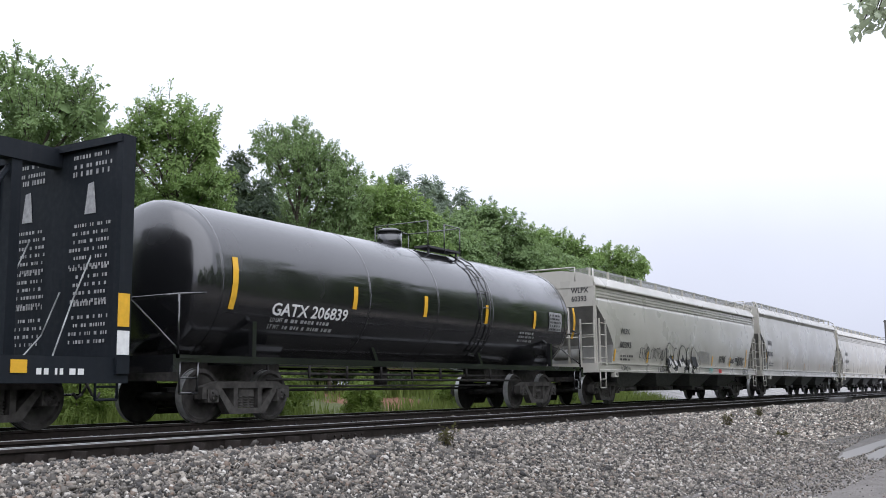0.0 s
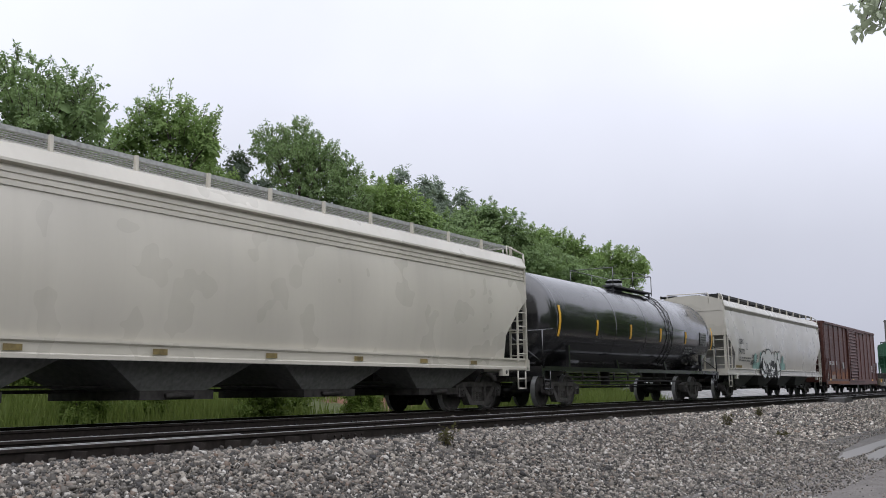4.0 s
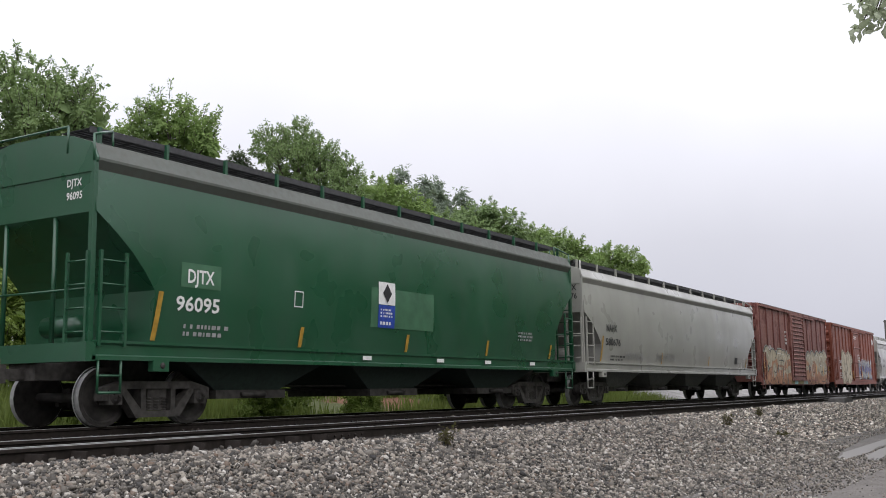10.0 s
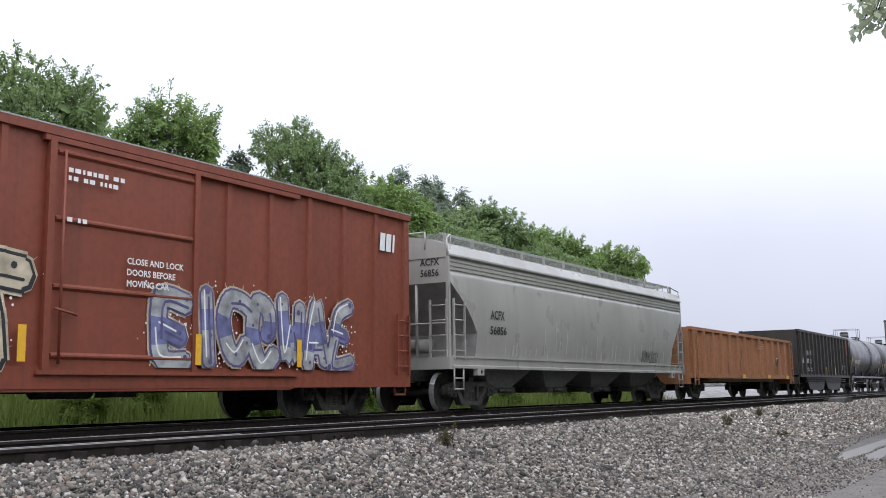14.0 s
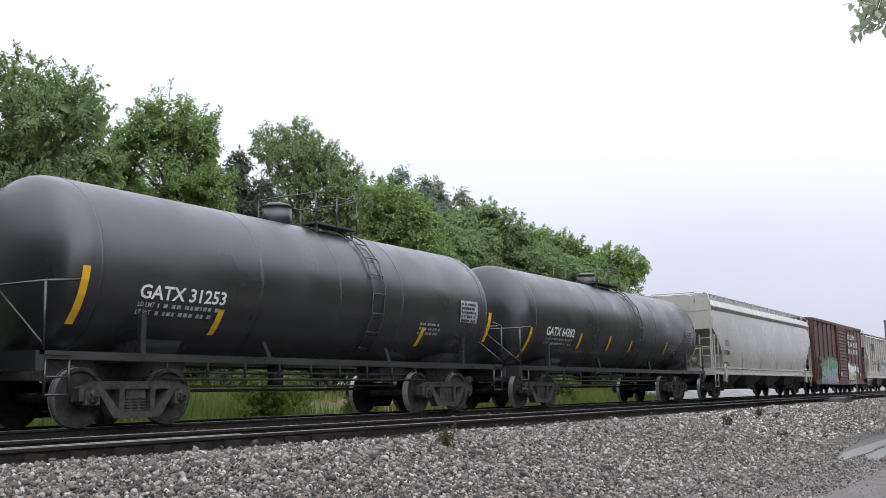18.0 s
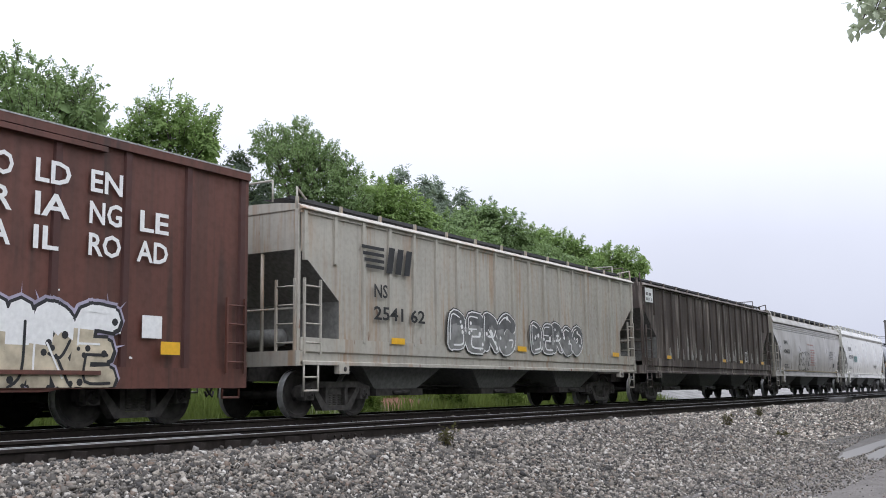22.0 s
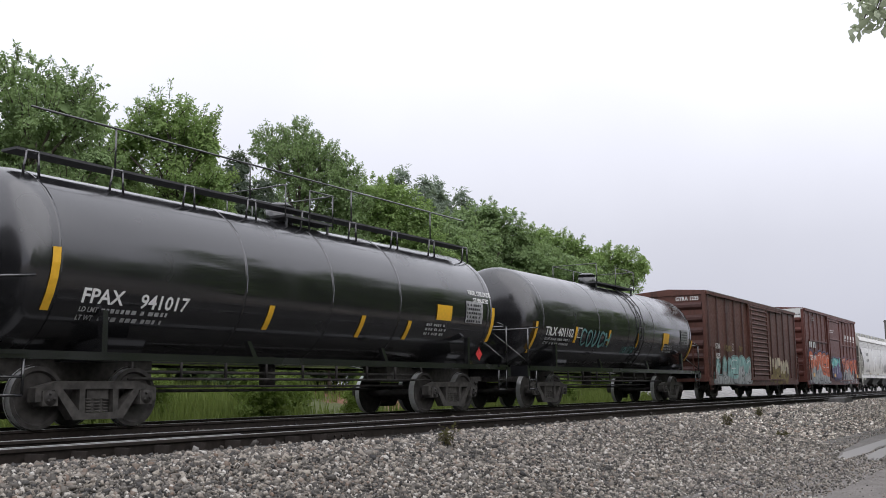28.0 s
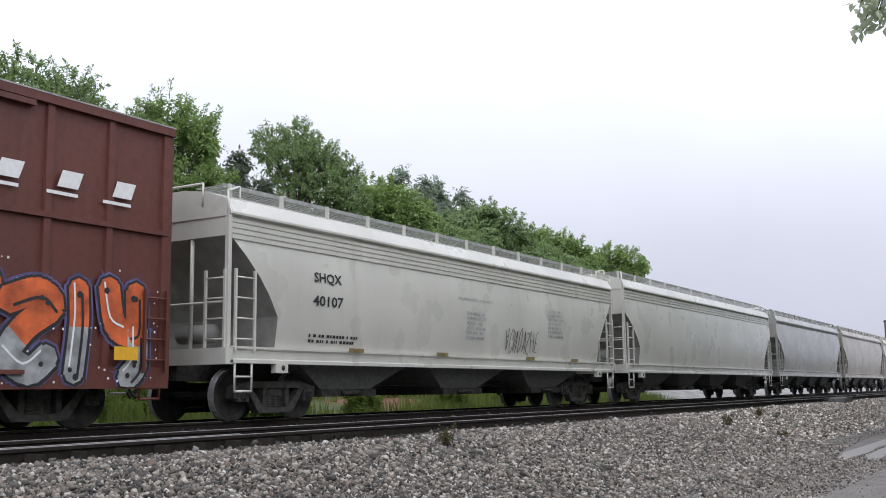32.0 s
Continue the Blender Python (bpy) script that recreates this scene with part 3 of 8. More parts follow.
def make_track(name, yc, label, braces):
    tr = thing(name, label, "railway track", kind="structure")
    tie = Shape().box(-0.115, 0.115, -1.3, 1.3, -0.33, -0.172).mesh("tie", TIMBER)
    plate = Shape().box(-0.09, 0.09, -0.15, 0.15, -0.172, -0.155).mesh("tie_plate", RAILRUST)
    for s in (-0.7525, 0.7525):
        part("rail", rail_shape(-80, 420, yc + s), RAILRUST, tr, "rusty steel rail")
        part("rail_head", Shape().box(-80, 420, yc + s - 0.018, yc + s + 0.020, 0.0, 0.003), STEEL, tr, "worn bright running surface")
    rnd = random.Random(3)
    for i in range(240):
        x = -2 + i * 0.53
        part("tie", tie, TIMBER, tr, at=pose(x + rnd.uniform(-0.02, 0.02), yc + rnd.uniform(-0.05, 0.05), rnd.uniform(-0.01, 0.0), 0, 0, rnd.uniform(-1.5, 1.5)))
        if i < 60:
            part("tie_plate", plate, RAILRUST, tr, at=pose(x, yc - 0.7525, 0))
    if braces:
        # turnout end: point rail beside the stock rail, braces and a joint bar
        part("point_rail", rail_shape(1.0, 9.2, 0), RAILRUST, tr, "bright tapered switch point rail", at=pose(0, yc - 0.62, 0, 0, 0, 0.4))
        part("rail_head", Shape().box(1.0, 9.2, -0.027, 0.027, 0.0, 0.003), STEEL, tr, at=pose(0, yc - 0.62, 0, 0, 0, 0.4))
        brace = Shape().along_y([(-0.05, -0.17), (0.05, -0.17), (0.05, -0.15), (0.0, -0.05), (-0.03, -0.05)], -0.28, -0.05).mesh("rail_brace", RAILRUST)
        for i in range(12):
            part("rail_brace", brace, RAILRUST, tr, "rusted cast rail brace", at=pose(4.5 + i * 0.53, yc - 0.7525, 0, 0, 0, rnd.uniform(-6, 6)))
        bar = Shape().box(-0.45, 0.45, -0.035, -0.014, -0.135, -0.05)
        for k in range(6):
            bar.rod((-0.38 + k * 0.152, -0.05, -0.09), (-0.38 + k * 0.152, -0.03, -0.09), 0.018)
        part("joint_bar", bar, RAILRUST, tr, "bolted rail joint bar", at=pose(11.0, yc - 0.7525, 0))
    return tr


make_track("track_near", NEAR_Y, "empty rusty rail track on grey ballast", True)
make_track("track_far", TRAIN_Y, "rail track under the passing freight train", False)


PUDDLES = [(25.8, 4.05, 5.4, 0.34, 3, 6), (22.6, 3.40, 2.4, 0.16, 4, 7)]    # x, y, half sizes, turn, seed


def scatter_stones(name, count, xr, yr, size, seed, label, power=1.0, mat=STONE):
    rng = np.random.default_rng(seed)
    x = xr[0] + (xr[1] - xr[0]) * rng.random(count) ** power
    y = yr[0] + (yr[1] - yr[0]) * rng.random(count)
    dry = np.ones(count, bool)
    for px, py, hx, hy, turn, _ in PUDDLES:      # no stones stand in the puddles
        c, s = math.cos(radians(turn)), math.sin(radians(turn))
        u, w = (x - px) * c + (y - py) * s, (y - py) * c - (x - px) * s
        dry &= (u / hx) ** 2 + (w / hy) ** 2 > 1.0
    x, y = x[dry], y[dry]
    count = len(x)
    z = np.array([ground_z(a, b) for a, b in zip(x, y)])
    s = size * np.exp(rng.normal(0, 0.28, count))
    corners = np.array([(a, b, c) for a in (-1, 1) for b in (-1, 1) for c in (-1, 1)], float) * 0.5
    p = corners[None] * rng.uniform(0.55, 1.15, (count, 8, 3)) * s[:, None, None] * rng.uniform(0.42, 1.4, (count, 1, 3))
    q = rng.normal(size=(count, 4))
    q /= np.linalg.norm(q, axis=1, keepdims=True)
    w, a, b, c = q.T
    rot = np.stack([1 - 2 * (b * b + c * c), 2 * (a * b - c * w), 2 * (a * c + b * w), 2 * (a * b + c * w), 1 - 2 * (a * a + c * c), 2 * (b * c - a * w), 2 * (a * c - b * w), 2 * (b * c + a * w), 1 - 2 * (a * a + b * b)], -1).reshape(count, 3, 3)
    p = np.einsum('nij,nkj->nki', rot, p) + np.stack([x, y, z + s * rng.uniform(0.05, 0.4, count)], -1)[:, None]
    quad = np.array([(0, 1, 3, 2), (4, 6, 7, 5), (0, 4, 5, 1), (2, 3, 7, 6), (0, 2, 6, 4), (1, 5, 7, 3)])
    f = (np.arange(count)[:, None, None] * 8 + quad[None]).reshape(-1, 4)
    me = bpy.data.meshes.new(name)
    me.vertices.add(count * 8)
    me.vertices.foreach_set("co", p.reshape(-1))
    me.loops.add(f.size)
    me.loops.foreach_set("vertex_index", f.reshape(-1).astype(np.int32))
    me.polygons.add(len(f))
    me.polygons.foreach_set("loop_start", np.arange(0, f.size, 4, dtype=np.int32))
    me.update(calc_edges=True)
    me.materials.append(mat)
    tagged(new(name, me), label, "gravel", kind="stuff")


scatter_stones("ballast_stones", 84000, (3.2, 24), (4.3, 7.85), 0.031, 5, "crushed grey ballast stones on the slope", 1.25)
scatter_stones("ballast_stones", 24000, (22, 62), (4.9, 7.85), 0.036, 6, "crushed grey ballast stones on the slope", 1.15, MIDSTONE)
scatter_stones("ballast_stones", 8000, (3.0, 50), (7.9, 15.8), 0.04, 8, "oily dark ballast stones between the tracks", 1.2, OILED)
scatter_stones("ballast_stones", 5200, (8, 30), (3.55, 4.4), 0.027, 9, "crushed grey stones spilt onto the lot", 1.2)
scatter_stones("ballast_stones", 1500, (8, 30), (2.9, 3.6), 0.024, 10, "crushed grey stones spilt onto the lot", 1.2)
scatter_stones("loose_gravel", 17000, (8, 40), (2.7, 5.2), 0.019, 7, "fine loose gravel on the lot", 1.2, PALESTONE)
scatter_stones("loose_gravel", 2500, (8, 40), (0.8, 3.2), 0.011, 17, "fine loose gravel on the lot", 1.2, PALESTONE)


def leaf_cloud(centres, radii, per, size, seed, droop=0.3, aspect=0.55):
    """Many small folded leaves in clumps, as arrays of points and quads."""
    rng = np.random.default_rng(seed)
    c = np.repeat(np.asarray(centres, float), per, axis=0)
    r = np.repeat(np.asarray(radii, float), per, axis=0)
    n = len(c)
    d = rng.normal(size=(n, 3))
    d /= np.linalg.norm(d, axis=1, keepdims=True)
    rad = rng.random((n, 1)) ** 0.45
    pos = c + d * rad * r
    ax = d + rng.normal(size=(n, 3)) * 0.8
    ax[:, 2] -= droop
    ax /= np.linalg.norm(ax, axis=1, keepdims=True)
    side = np.cross(ax, rng.normal(size=(n, 3)) * 0.6 + np.array([0, 0, 1.0]))
    side /= np.linalg.norm(side, axis=1, keepdims=True) + 1e-9
    nrm = np.cross(side, ax)
    L = size * np.exp(rng.normal(0, 0.3, (n, 1)))
    p0 = pos
    p1 = pos + ax * L * 0.5 + side * L * aspect * 0.5 + nrm * L * 0.08
    p2 = pos + ax * L
    p3 = pos + ax * L * 0.5 - side * L * aspect * 0.5 + nrm * L * 0.08
    return np.stack([p0, p1, p2, p3], 1).reshape(-1, 3)


def quads_mesh(name, pts, mat):
    n = len(pts)
    me = bpy.data.meshes.new(name)
    me.vertices.add(n)
    me.vertices.foreach_set("co", pts.reshape(-1))
    me.loops.add(n)
    me.loops.foreach_set("vertex_index", np.arange(n, dtype=np.int32))
    me.polygons.add(n // 4)
    me.polygons.foreach_set("loop_start", np.arange(0, n, 4, dtype=np.int32))
    me.update(calc_edges=True)
    me.materials.append(mat)
    return me


def tapered(pts, radii, n=6):
    """One closed tube along a line of points."""
    rings = []
    for i, (p, q) in enumerate(zip(pts, radii)):
        d = (Vector(pts[min(i + 1, len(pts) - 1)]) - Vector(pts[max(i - 1, 0)])).normalized()
        u = d.cross(Vector((0.93, 0.31, 0.2))).normalized()
        w = d.cross(u)
        rings.append([Vector(p) + u * (q * math.cos(6.2832 * k / n)) + w * (q * math.sin(6.2832 * k / n)) for k in range(n)])
    return Shape().loft(rings, True)


def limb_points(rnd, a, b, steps, wob):
    a, b = Vector(a), Vector(b)
    return [a.lerp(b, i / steps) + (Vector((rnd.uniform(-wob, wob), rnd.uniform(-wob, wob), rnd.uniform(-wob, wob))) if 0 < i < steps else Vector()) for i in range(steps + 1)]


ACROSS, DEEP = Vector((0.524, -0.852, 0)), Vector((0.852, 0.524, 0))


def leaf_pads(centres, ups, wide, leaf, seed, cover=1.15):
    """Flat boughs of leaves: each pad is a tilted dome whose leaves lie like shingles and droop at its rim."""
    rng = np.random.default_rng(seed)
    wide = np.asarray(wide, float)
    count = np.maximum(12, (cover * math.pi * wide ** 2 / (0.27 * leaf * leaf)).astype(int))
    c = np.repeat(np.asarray(centres, float), count, axis=0)
    up = np.repeat(np.asarray(ups, float), count, axis=0)
    a = np.repeat(wide, count)[:, None]
    n = len(c)
    u = np.cross(up, np.array([0.31, 0.83, 0.12]))
    u /= np.linalg.norm(u, axis=1, keepdims=True)
    v = np.cross(up, u)
    ang, rad = rng.uniform(0, 6.2832, (n, 1)), rng.random((n, 1)) ** 0.55
    lump = 1 + 0.22 * np.sin(3 * ang + 9 * c[:, :1]) + 0.15 * np.sin(5 * ang + 7 * c[:, 1:2])
    out = u * np.cos(ang) + v * np.sin(ang)
    h = np.sqrt(np.maximum(0, 1 - rad ** 2)) * 0.55
    pos = c + out * rad * a * lump + up * (h - 0.3) * a + rng.normal(0, 0.035, (n, 3))
    nrm = out * rad * 0.55 + up + rng.normal(0, 0.34, (n, 3))
    nrm /= np.linalg.norm(nrm, axis=1, keepdims=True)
    ax = out + rng.normal(0, 0.55, (n, 3)) - np.array([0, 0, 0.35])
    ax -= nrm * np.sum(ax * nrm, axis=1, keepdims=True)
    ax /= np.linalg.norm(ax, axis=1, keepdims=True) + 1e-9
    side = np.cross(nrm, ax)
    L = leaf * np.exp(rng.normal(0, 0.25, (n, 1)))
    mid = pos + ax * L * 0.45 + nrm * L * 0.07
    return np.stack([pos, mid + side * L * 0.30, pos + ax * L, mid - side * L * 0.30], 1).reshape(-1, 3)


def grow_tree(name, label, lobes, leafmat, seed, leaf=0.098, tuft=0.40, spiky=0, category="tree", thick=1.0, flat=0.45, cover=0.85):
    """A trunk with limbs to rounded lobes (offset across, height, radius); each lobe carries pads of leaves, with twig ends on top."""
    rnd = random.Random(seed)
    tree = thing(name, label, category, "trees behind the railway")
    spots = []
    for off, z, r in lobes:
        spots.append((ACROSS * off + DEEP * rnd.uniform(-0.3, 0.4) * r + Vector((0, 0, z)), r))
        spots.append((ACROSS * (off + rnd.uniform(-0.4, 0.4) * r) + DEEP * (1.0 + rnd.uniform(0, 0.5)) * r * thick + Vector((0, 0, z - 0.25 * r)), r * 0.9))
    height = max(p.z + r for p, r in spots)
    stem = limb_points(rnd, (0, 0, -0.35), (lobes[0][0] * ACROSS.x * 0.6, lobes[0][0] * ACROSS.y * 0.6, height * 0.9), 7, 0.10)
    r0 = 0.016 * height + 0.03
    part("trunk", tapered(stem, [r0 * (1 - i / 7.8) for i in range(8)], 8), BARK, tree, "grey-brown tapered trunk")
    centres, ups, wide = [], [], []
    twigs, ends = Shape(), []
    for k, (c, r) in enumerate(spots):
        if k % 2 == 0 and category == "tree":
            root = stem[max(1, min(6, int((c.z - 0.8 * r) / height * 6.5)))]
            lp = limb_points(rnd, root, c, 3, 0.08)
            part("limb", tapered(lp, [0.07, 0.055, 0.04, 0.02], 5), BARK, tree)
        for i in range(int(6 + 9 * r + 3 * r * r)):
            d = Vector((rnd.gauss(0, 1), rnd.gauss(0, 1), rnd.gauss(0, 1) + 0.35)).normalized()
            centres.append(c + d * r * rnd.uniform(0.45, 0.85) - Vector((0, 0, 0.05 * r)))
            ups.append((d * (1 - flat) + Vector((rnd.uniform(-0.2, 0.2), rnd.uniform(-0.2, 0.2), flat + 0.25))).normalized())
            wide.append(tuft * rnd.uniform(0.5, 1.15) * min(1.0, 0.45 + 0.5 * r))
        for i in range(int(spiky * r * r * 3) + 3):
            d = Vector((rnd.gauss(0, 0.8), rnd.gauss(0, 0.8), abs(rnd.gauss(0.6, 0.6)))).normalized()
            a = c + d * r * 0.85
            e = a + (d * 0.75 + Vector((0, 0, 0.4))) * rnd.uniform(0.18, 0.52)
            twigs.rod(a, e, 0.014, 4, 0.005)
            ends += [a.lerp(e, w) for w in (0.25, 0.5, 0.72, 0.9, 1.0)]
    tagged(part("twig_end", twigs, BARK, tree, "thin twig ends"), kind="stuff")
    pts = leaf_pads(centres, ups, wide, leaf, seed, cover)
    tips = leaf_cloud(ends, [(0.085, 0.085, 0.07)] * len(ends), 9, leaf * 0.95, seed + 1, -0.1, 0.5)
    core = leaf_cloud([c for c, r in spots], [(r * 0.62,) * 3 for c, r in spots], 45, 0.26, seed + 2, 0.2, 0.7)
    part("crown", quads_mesh("crown", np.concatenate([pts, tips, core]), leafmat), leafmat, tree, "dense summer leaves")
    return tree


def cone_tree(name, label, height, foot, leafmat, seed, leaf=0.10, tiers=17):
    """A conifer: ragged whorls of short drooping boughs up to a thin tip."""
    rnd = random.Random(seed)
    tree = thing(name, label, "tree", "trees behind the railway")
    stem = limb_points(rnd, (0, 0, -0.3), (0, 0, height * 0.98), 6, 0.05)
    part("trunk", tapered(stem, [(0.014 * height + 0.02) * (1 - i / 6.3) for i in range(7)], 7), BARK, tree, "grey-brown tapered trunk")
    centres, ups, wide, ends = [], [], [], []
    for t in range(tiers):
        u = t / (tiers - 1)
        z, q = height * (0.10 + 0.86 * u), foot * (1 - u) ** 0.7 + 0.14
        for i in range(max(3, int(9 * (1 - u) + 3))):
            a, k = rnd.uniform(0, 6.283), rnd.uniform(0.5, 1.1)
            centres.append(Vector((q * k * math.cos(a), q * k * math.sin(a), z + rnd.uniform(-0.2, 0.2) - 0.15 * k)))
            ups.append(Vector((0.5 * math.cos(a), 0.5 * math.sin(a), 0.8)).normalized())
            wide.append(0.24 + 0.022 * height + 0.2 * (1 - u) * rnd.uniform(0.7, 1.2))
            b = centres[-1]
            ends += [b + Vector((math.cos(a), math.sin(a), 0.9)) * w for w in (0.14, 0.28, 0.42)]
    for w in range(7):
        ends.append(Vector((rnd.uniform(-0.05, 0.05), rnd.uniform(-0.05, 0.05), height * (0.93 + 0.011 * w))))
    pts = leaf_pads(centres, ups, wide, leaf, seed, 1.3)
    tips = leaf_cloud(ends, [(0.07, 0.07, 0.09)] * len(ends), 7, leaf, seed + 1, -0.6, 0.35)
    core = leaf_cloud([(0, 0, height * (0.12 + 0.08 * i)) for i in range(10)], [(foot * (1 - i / 10.5) * 0.6,) * 2 + (0.5,) for i in range(10)], 60, 0.3, seed + 2, 0.2, 0.6)
    part("crown", quads_mesh("crown", np.concatenate([pts, tips, core]), leafmat), leafmat, tree, "dense evergreen needles")
    return tree


def plant_trees():
    rnd = random.Random(4)

    def stand(t, x, y, size=1.0, turn=0.0):
        t.matrix_basis = pose(x, y, ground_z(x, y), 0, 0, turn)
        t.scale = (size, size, size)
        return t

    def again(t, x, y, size, turn=None):
        c = copy_thing(t, pose(x, y, ground_z(x, y), 0, 0, rnd.uniform(0, 360) if turn is None else turn))
        c.scale = (size * rnd.uniform(0.95, 1.1), size * rnd.uniform(0.95, 1.1), size)

    # the row along the railway, from the viewer's side onwards
    stand(grow_tree("tree", "tall broad tree with drooping green boughs", [(-0.72, 8.7, 0.99), (0.56, 8.45, 0.77), (-2.1, 8.0, 1.4), (1.28, 8.0, 0.6), (0.0, 7.0, 1.5), (1.44, 6.4, 0.8), (-1.3, 5.7, 1.7), (0.8, 5.1, 1.2), (1.76, 4.3, 0.7), (-0.3, 4.0, 1.3), (-0.8, 2.4, 1.4), (0.96, 2.7, 1.1), (-2.9, 5.0, 1.9)], LEAF, 101, spiky=9.0, flat=0.35), 17.9, 24.5)
    stand(grow_tree("tree", "tall bright green tree with tufted boughs", [(-0.23, 9.1, 0.79), (0.66, 8.75, 0.75), (-1.13, 8.75, 0.66), (-1.9, 8.3, 0.7), (-2.1, 7.2, 0.8), (1.03, 8.1, 0.56), (0.0, 7.8, 1.15), (1.22, 6.8, 0.75), (0.38, 6.2, 1.3), (1.6, 5.45, 0.66), (-0.5, 5.4, 1.1), (1.03, 4.3, 1.1), (-1.3, 4.1, 0.85), (-0.2, 3.3, 1.3), (1.1, 2.4, 1.1), (-0.9, 2.0, 1.0)], LEAF2, 102, spiky=9), 23.4, 25.0)
    stand(grow_tree("tree", "slender tree with feathery upright twigs", [(-0.11, 9.8, 0.8), (-1.13, 9.6, 0.72), (0.9, 9.1, 0.8), (1.69, 8.5, 0.62), (-0.11, 8.4, 1.1), (1.0, 7.6, 1.2), (2.0, 7.1, 0.9), (0.34, 5.9, 1.3), (1.7, 5.5, 1.1), (0.1, 4.2, 1.1), (1.46, 3.5, 1.3)], LEAF, 103, spiky=16, cover=0.6, tuft=0.34), 30.6, 25.6)
    stand(grow_tree("tree", "yellow-green locust tree with layered fronds", [(-0.96, 8.2, 0.82), (0.12, 7.9, 0.87), (1.08, 7.35, 0.77), (-1.44, 7.2, 1.05), (-0.24, 6.6, 1.4), (1.2, 6.1, 1.05), (-1.08, 5.3, 1.3), (0.6, 4.7, 1.4), (2.05, 5.2, 0.84), (-0.72, 3.4, 1.4), (1.2, 3.0, 1.3)], LEAF2, 104, leaf=0.12, tuft=0.52, flat=0.7, spiky=4), 34.7, 24.0)
    stand(grow_tree("tree", "dense dark green tree with a rounded top", [(0.63, 9.3, 0.94), (-0.63, 9.0, 1.07), (1.57, 8.5, 1.07), (0.0, 7.6, 1.57), (-1.88, 7.9, 1.13), (2.35, 7.6, 1.13), (-1.57, 6.0, 1.57), (1.25, 6.0, 1.57), (0.0, 4.2, 1.72)], LEAF, 105, leaf=0.135, tuft=0.5, spiky=5), 47.6, 27.0)
    stand(grow_tree("tree", "yellow-green tree with pointed twig ends", [(-1.02, 9.2, 0.95), (0.18, 8.8, 1.0), (1.27, 8.4, 0.87), (-1.46, 7.9, 1.24), (0.36, 7.3, 1.3), (2.0, 7.7, 0.73), (-0.55, 6.2, 1.46), (1.46, 6.2, 1.3)], LEAF2, 106, leaf=0.135, tuft=0.55, flat=0.6, spiky=7), 57.7, 27.0)
    stand(grow_tree("tree", "small bright tree at the end of the row", [(-0.59, 8.75, 0.86), (-1.57, 8.4, 0.79), (0.47, 8.45, 0.79), (1.57, 8.1, 0.55), (-0.39, 7.5, 1.18), (0.98, 7.4, 0.79), (-1.18, 6.7, 1.18), (0.2, 5.8, 1.3), (0.0, 4.2, 1.4)], LEAF2, 107, leaf=0.135, tuft=0.45, spiky=6), 64.4, 25.5)
    cedar = stand(cone_tree("tree", "dark conical cedar tree", 9.1, 1.75, CEDAR, 111), 27.6, 26.0)
    again(cedar, 28.1, 25.2, 0.88)
    again(cedar, 29.6, 26.9, 0.80)
    again(cedar, 27.0, 24.6, 0.62)
    again(cedar, 29.4, 24.9, 0.6)
    spire = stand(cone_tree("tree", "distant spruce with a pointed top, greyed for haze", 13.7, 2.0, HAZY, 112, 0.15, 22), 50.4, 34.0)
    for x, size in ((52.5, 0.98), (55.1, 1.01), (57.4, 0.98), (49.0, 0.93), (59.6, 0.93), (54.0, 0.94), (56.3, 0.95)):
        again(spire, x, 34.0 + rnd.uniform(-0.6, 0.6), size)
    # fill behind the row
    broad = stand(grow_tree("tree", "broadleaf tree behind the row", [(0.0, 8.4, 1.5), (-1.4, 7.4, 1.4), (1.4, 7.2, 1.4), (0.2, 6.0, 1.7), (-1.6, 5.2, 1.5), (1.5, 4.8, 1.5), (-0.3, 3.6, 1.7)], LEAF, 121, leaf=0.135, tuft=0.6, spiky=1.2), 20.6, 28.5, 0.94)
    for x, y, size in ((14.2, 26.5, 0.92), (10.0, 26.0, 0.95), (5.5, 26.5, 0.95), (0.0, 27.0, 0.95), (25.2, 29.5, 0.86), (29.0, 30.0, 0.88), (33.0, 30.0, 0.92), (38.5, 27.0, 0.90), (41.5, 26.2, 0.90), (44.6, 25.6, 0.86), (42.0, 30.0, 0.98), (50.5, 25.8, 0.88), (53.6, 25.6, 0.88), (46.5, 31.0, 1.0), (52.0, 31.0, 0.98), (60.8, 26.0, 0.84), (57.0, 31.0, 0.95), (62.5, 29.0, 0.84), (16.0, 30.5, 0.95)):
        again(broad, x, y, size)
    bush = stand(grow_tree("bush", "bright yellow-green bush at the wood's edge", [(0.0, 2.6, 0.8), (-0.9, 1.9, 0.8), (0.9, 1.9, 0.8), (0.0, 1.2, 1.0), (-1.1, 0.8, 0.7), (1.1, 0.8, 0.7)], YELLOWLEAF, 131, leaf=0.115, tuft=0.4, flat=0.6, spiky=1.5, category="bush"), 14.9, 21.6, 0.98)
    for x, y, size in ((32.6, 21.5, 0.80), (40.5, 22.0, 1.35), (35.6, 22.2, 1.0), (44.0, 22.2, 1.2), (37.8, 22.4, 0.9), (48.5, 22.2, 1.2), (54.5, 22.4, 1.0)):
        again(bush, x, y, size)
    shrub = stand(grow_tree("bush", "leafy bush at the wood's edge, darkened for shade", [(0.0, 3.2, 1.0), (-1.1, 2.3, 1.0), (1.1, 2.4, 1.0), (0.0, 1.5, 1.2), (-1.3, 0.9, 0.9), (1.3, 0.9, 0.9)], SHADE, 132, leaf=0.115, tuft=0.42, spiky=1.5, category="bush"), 28.6, 22.4, 0.95)
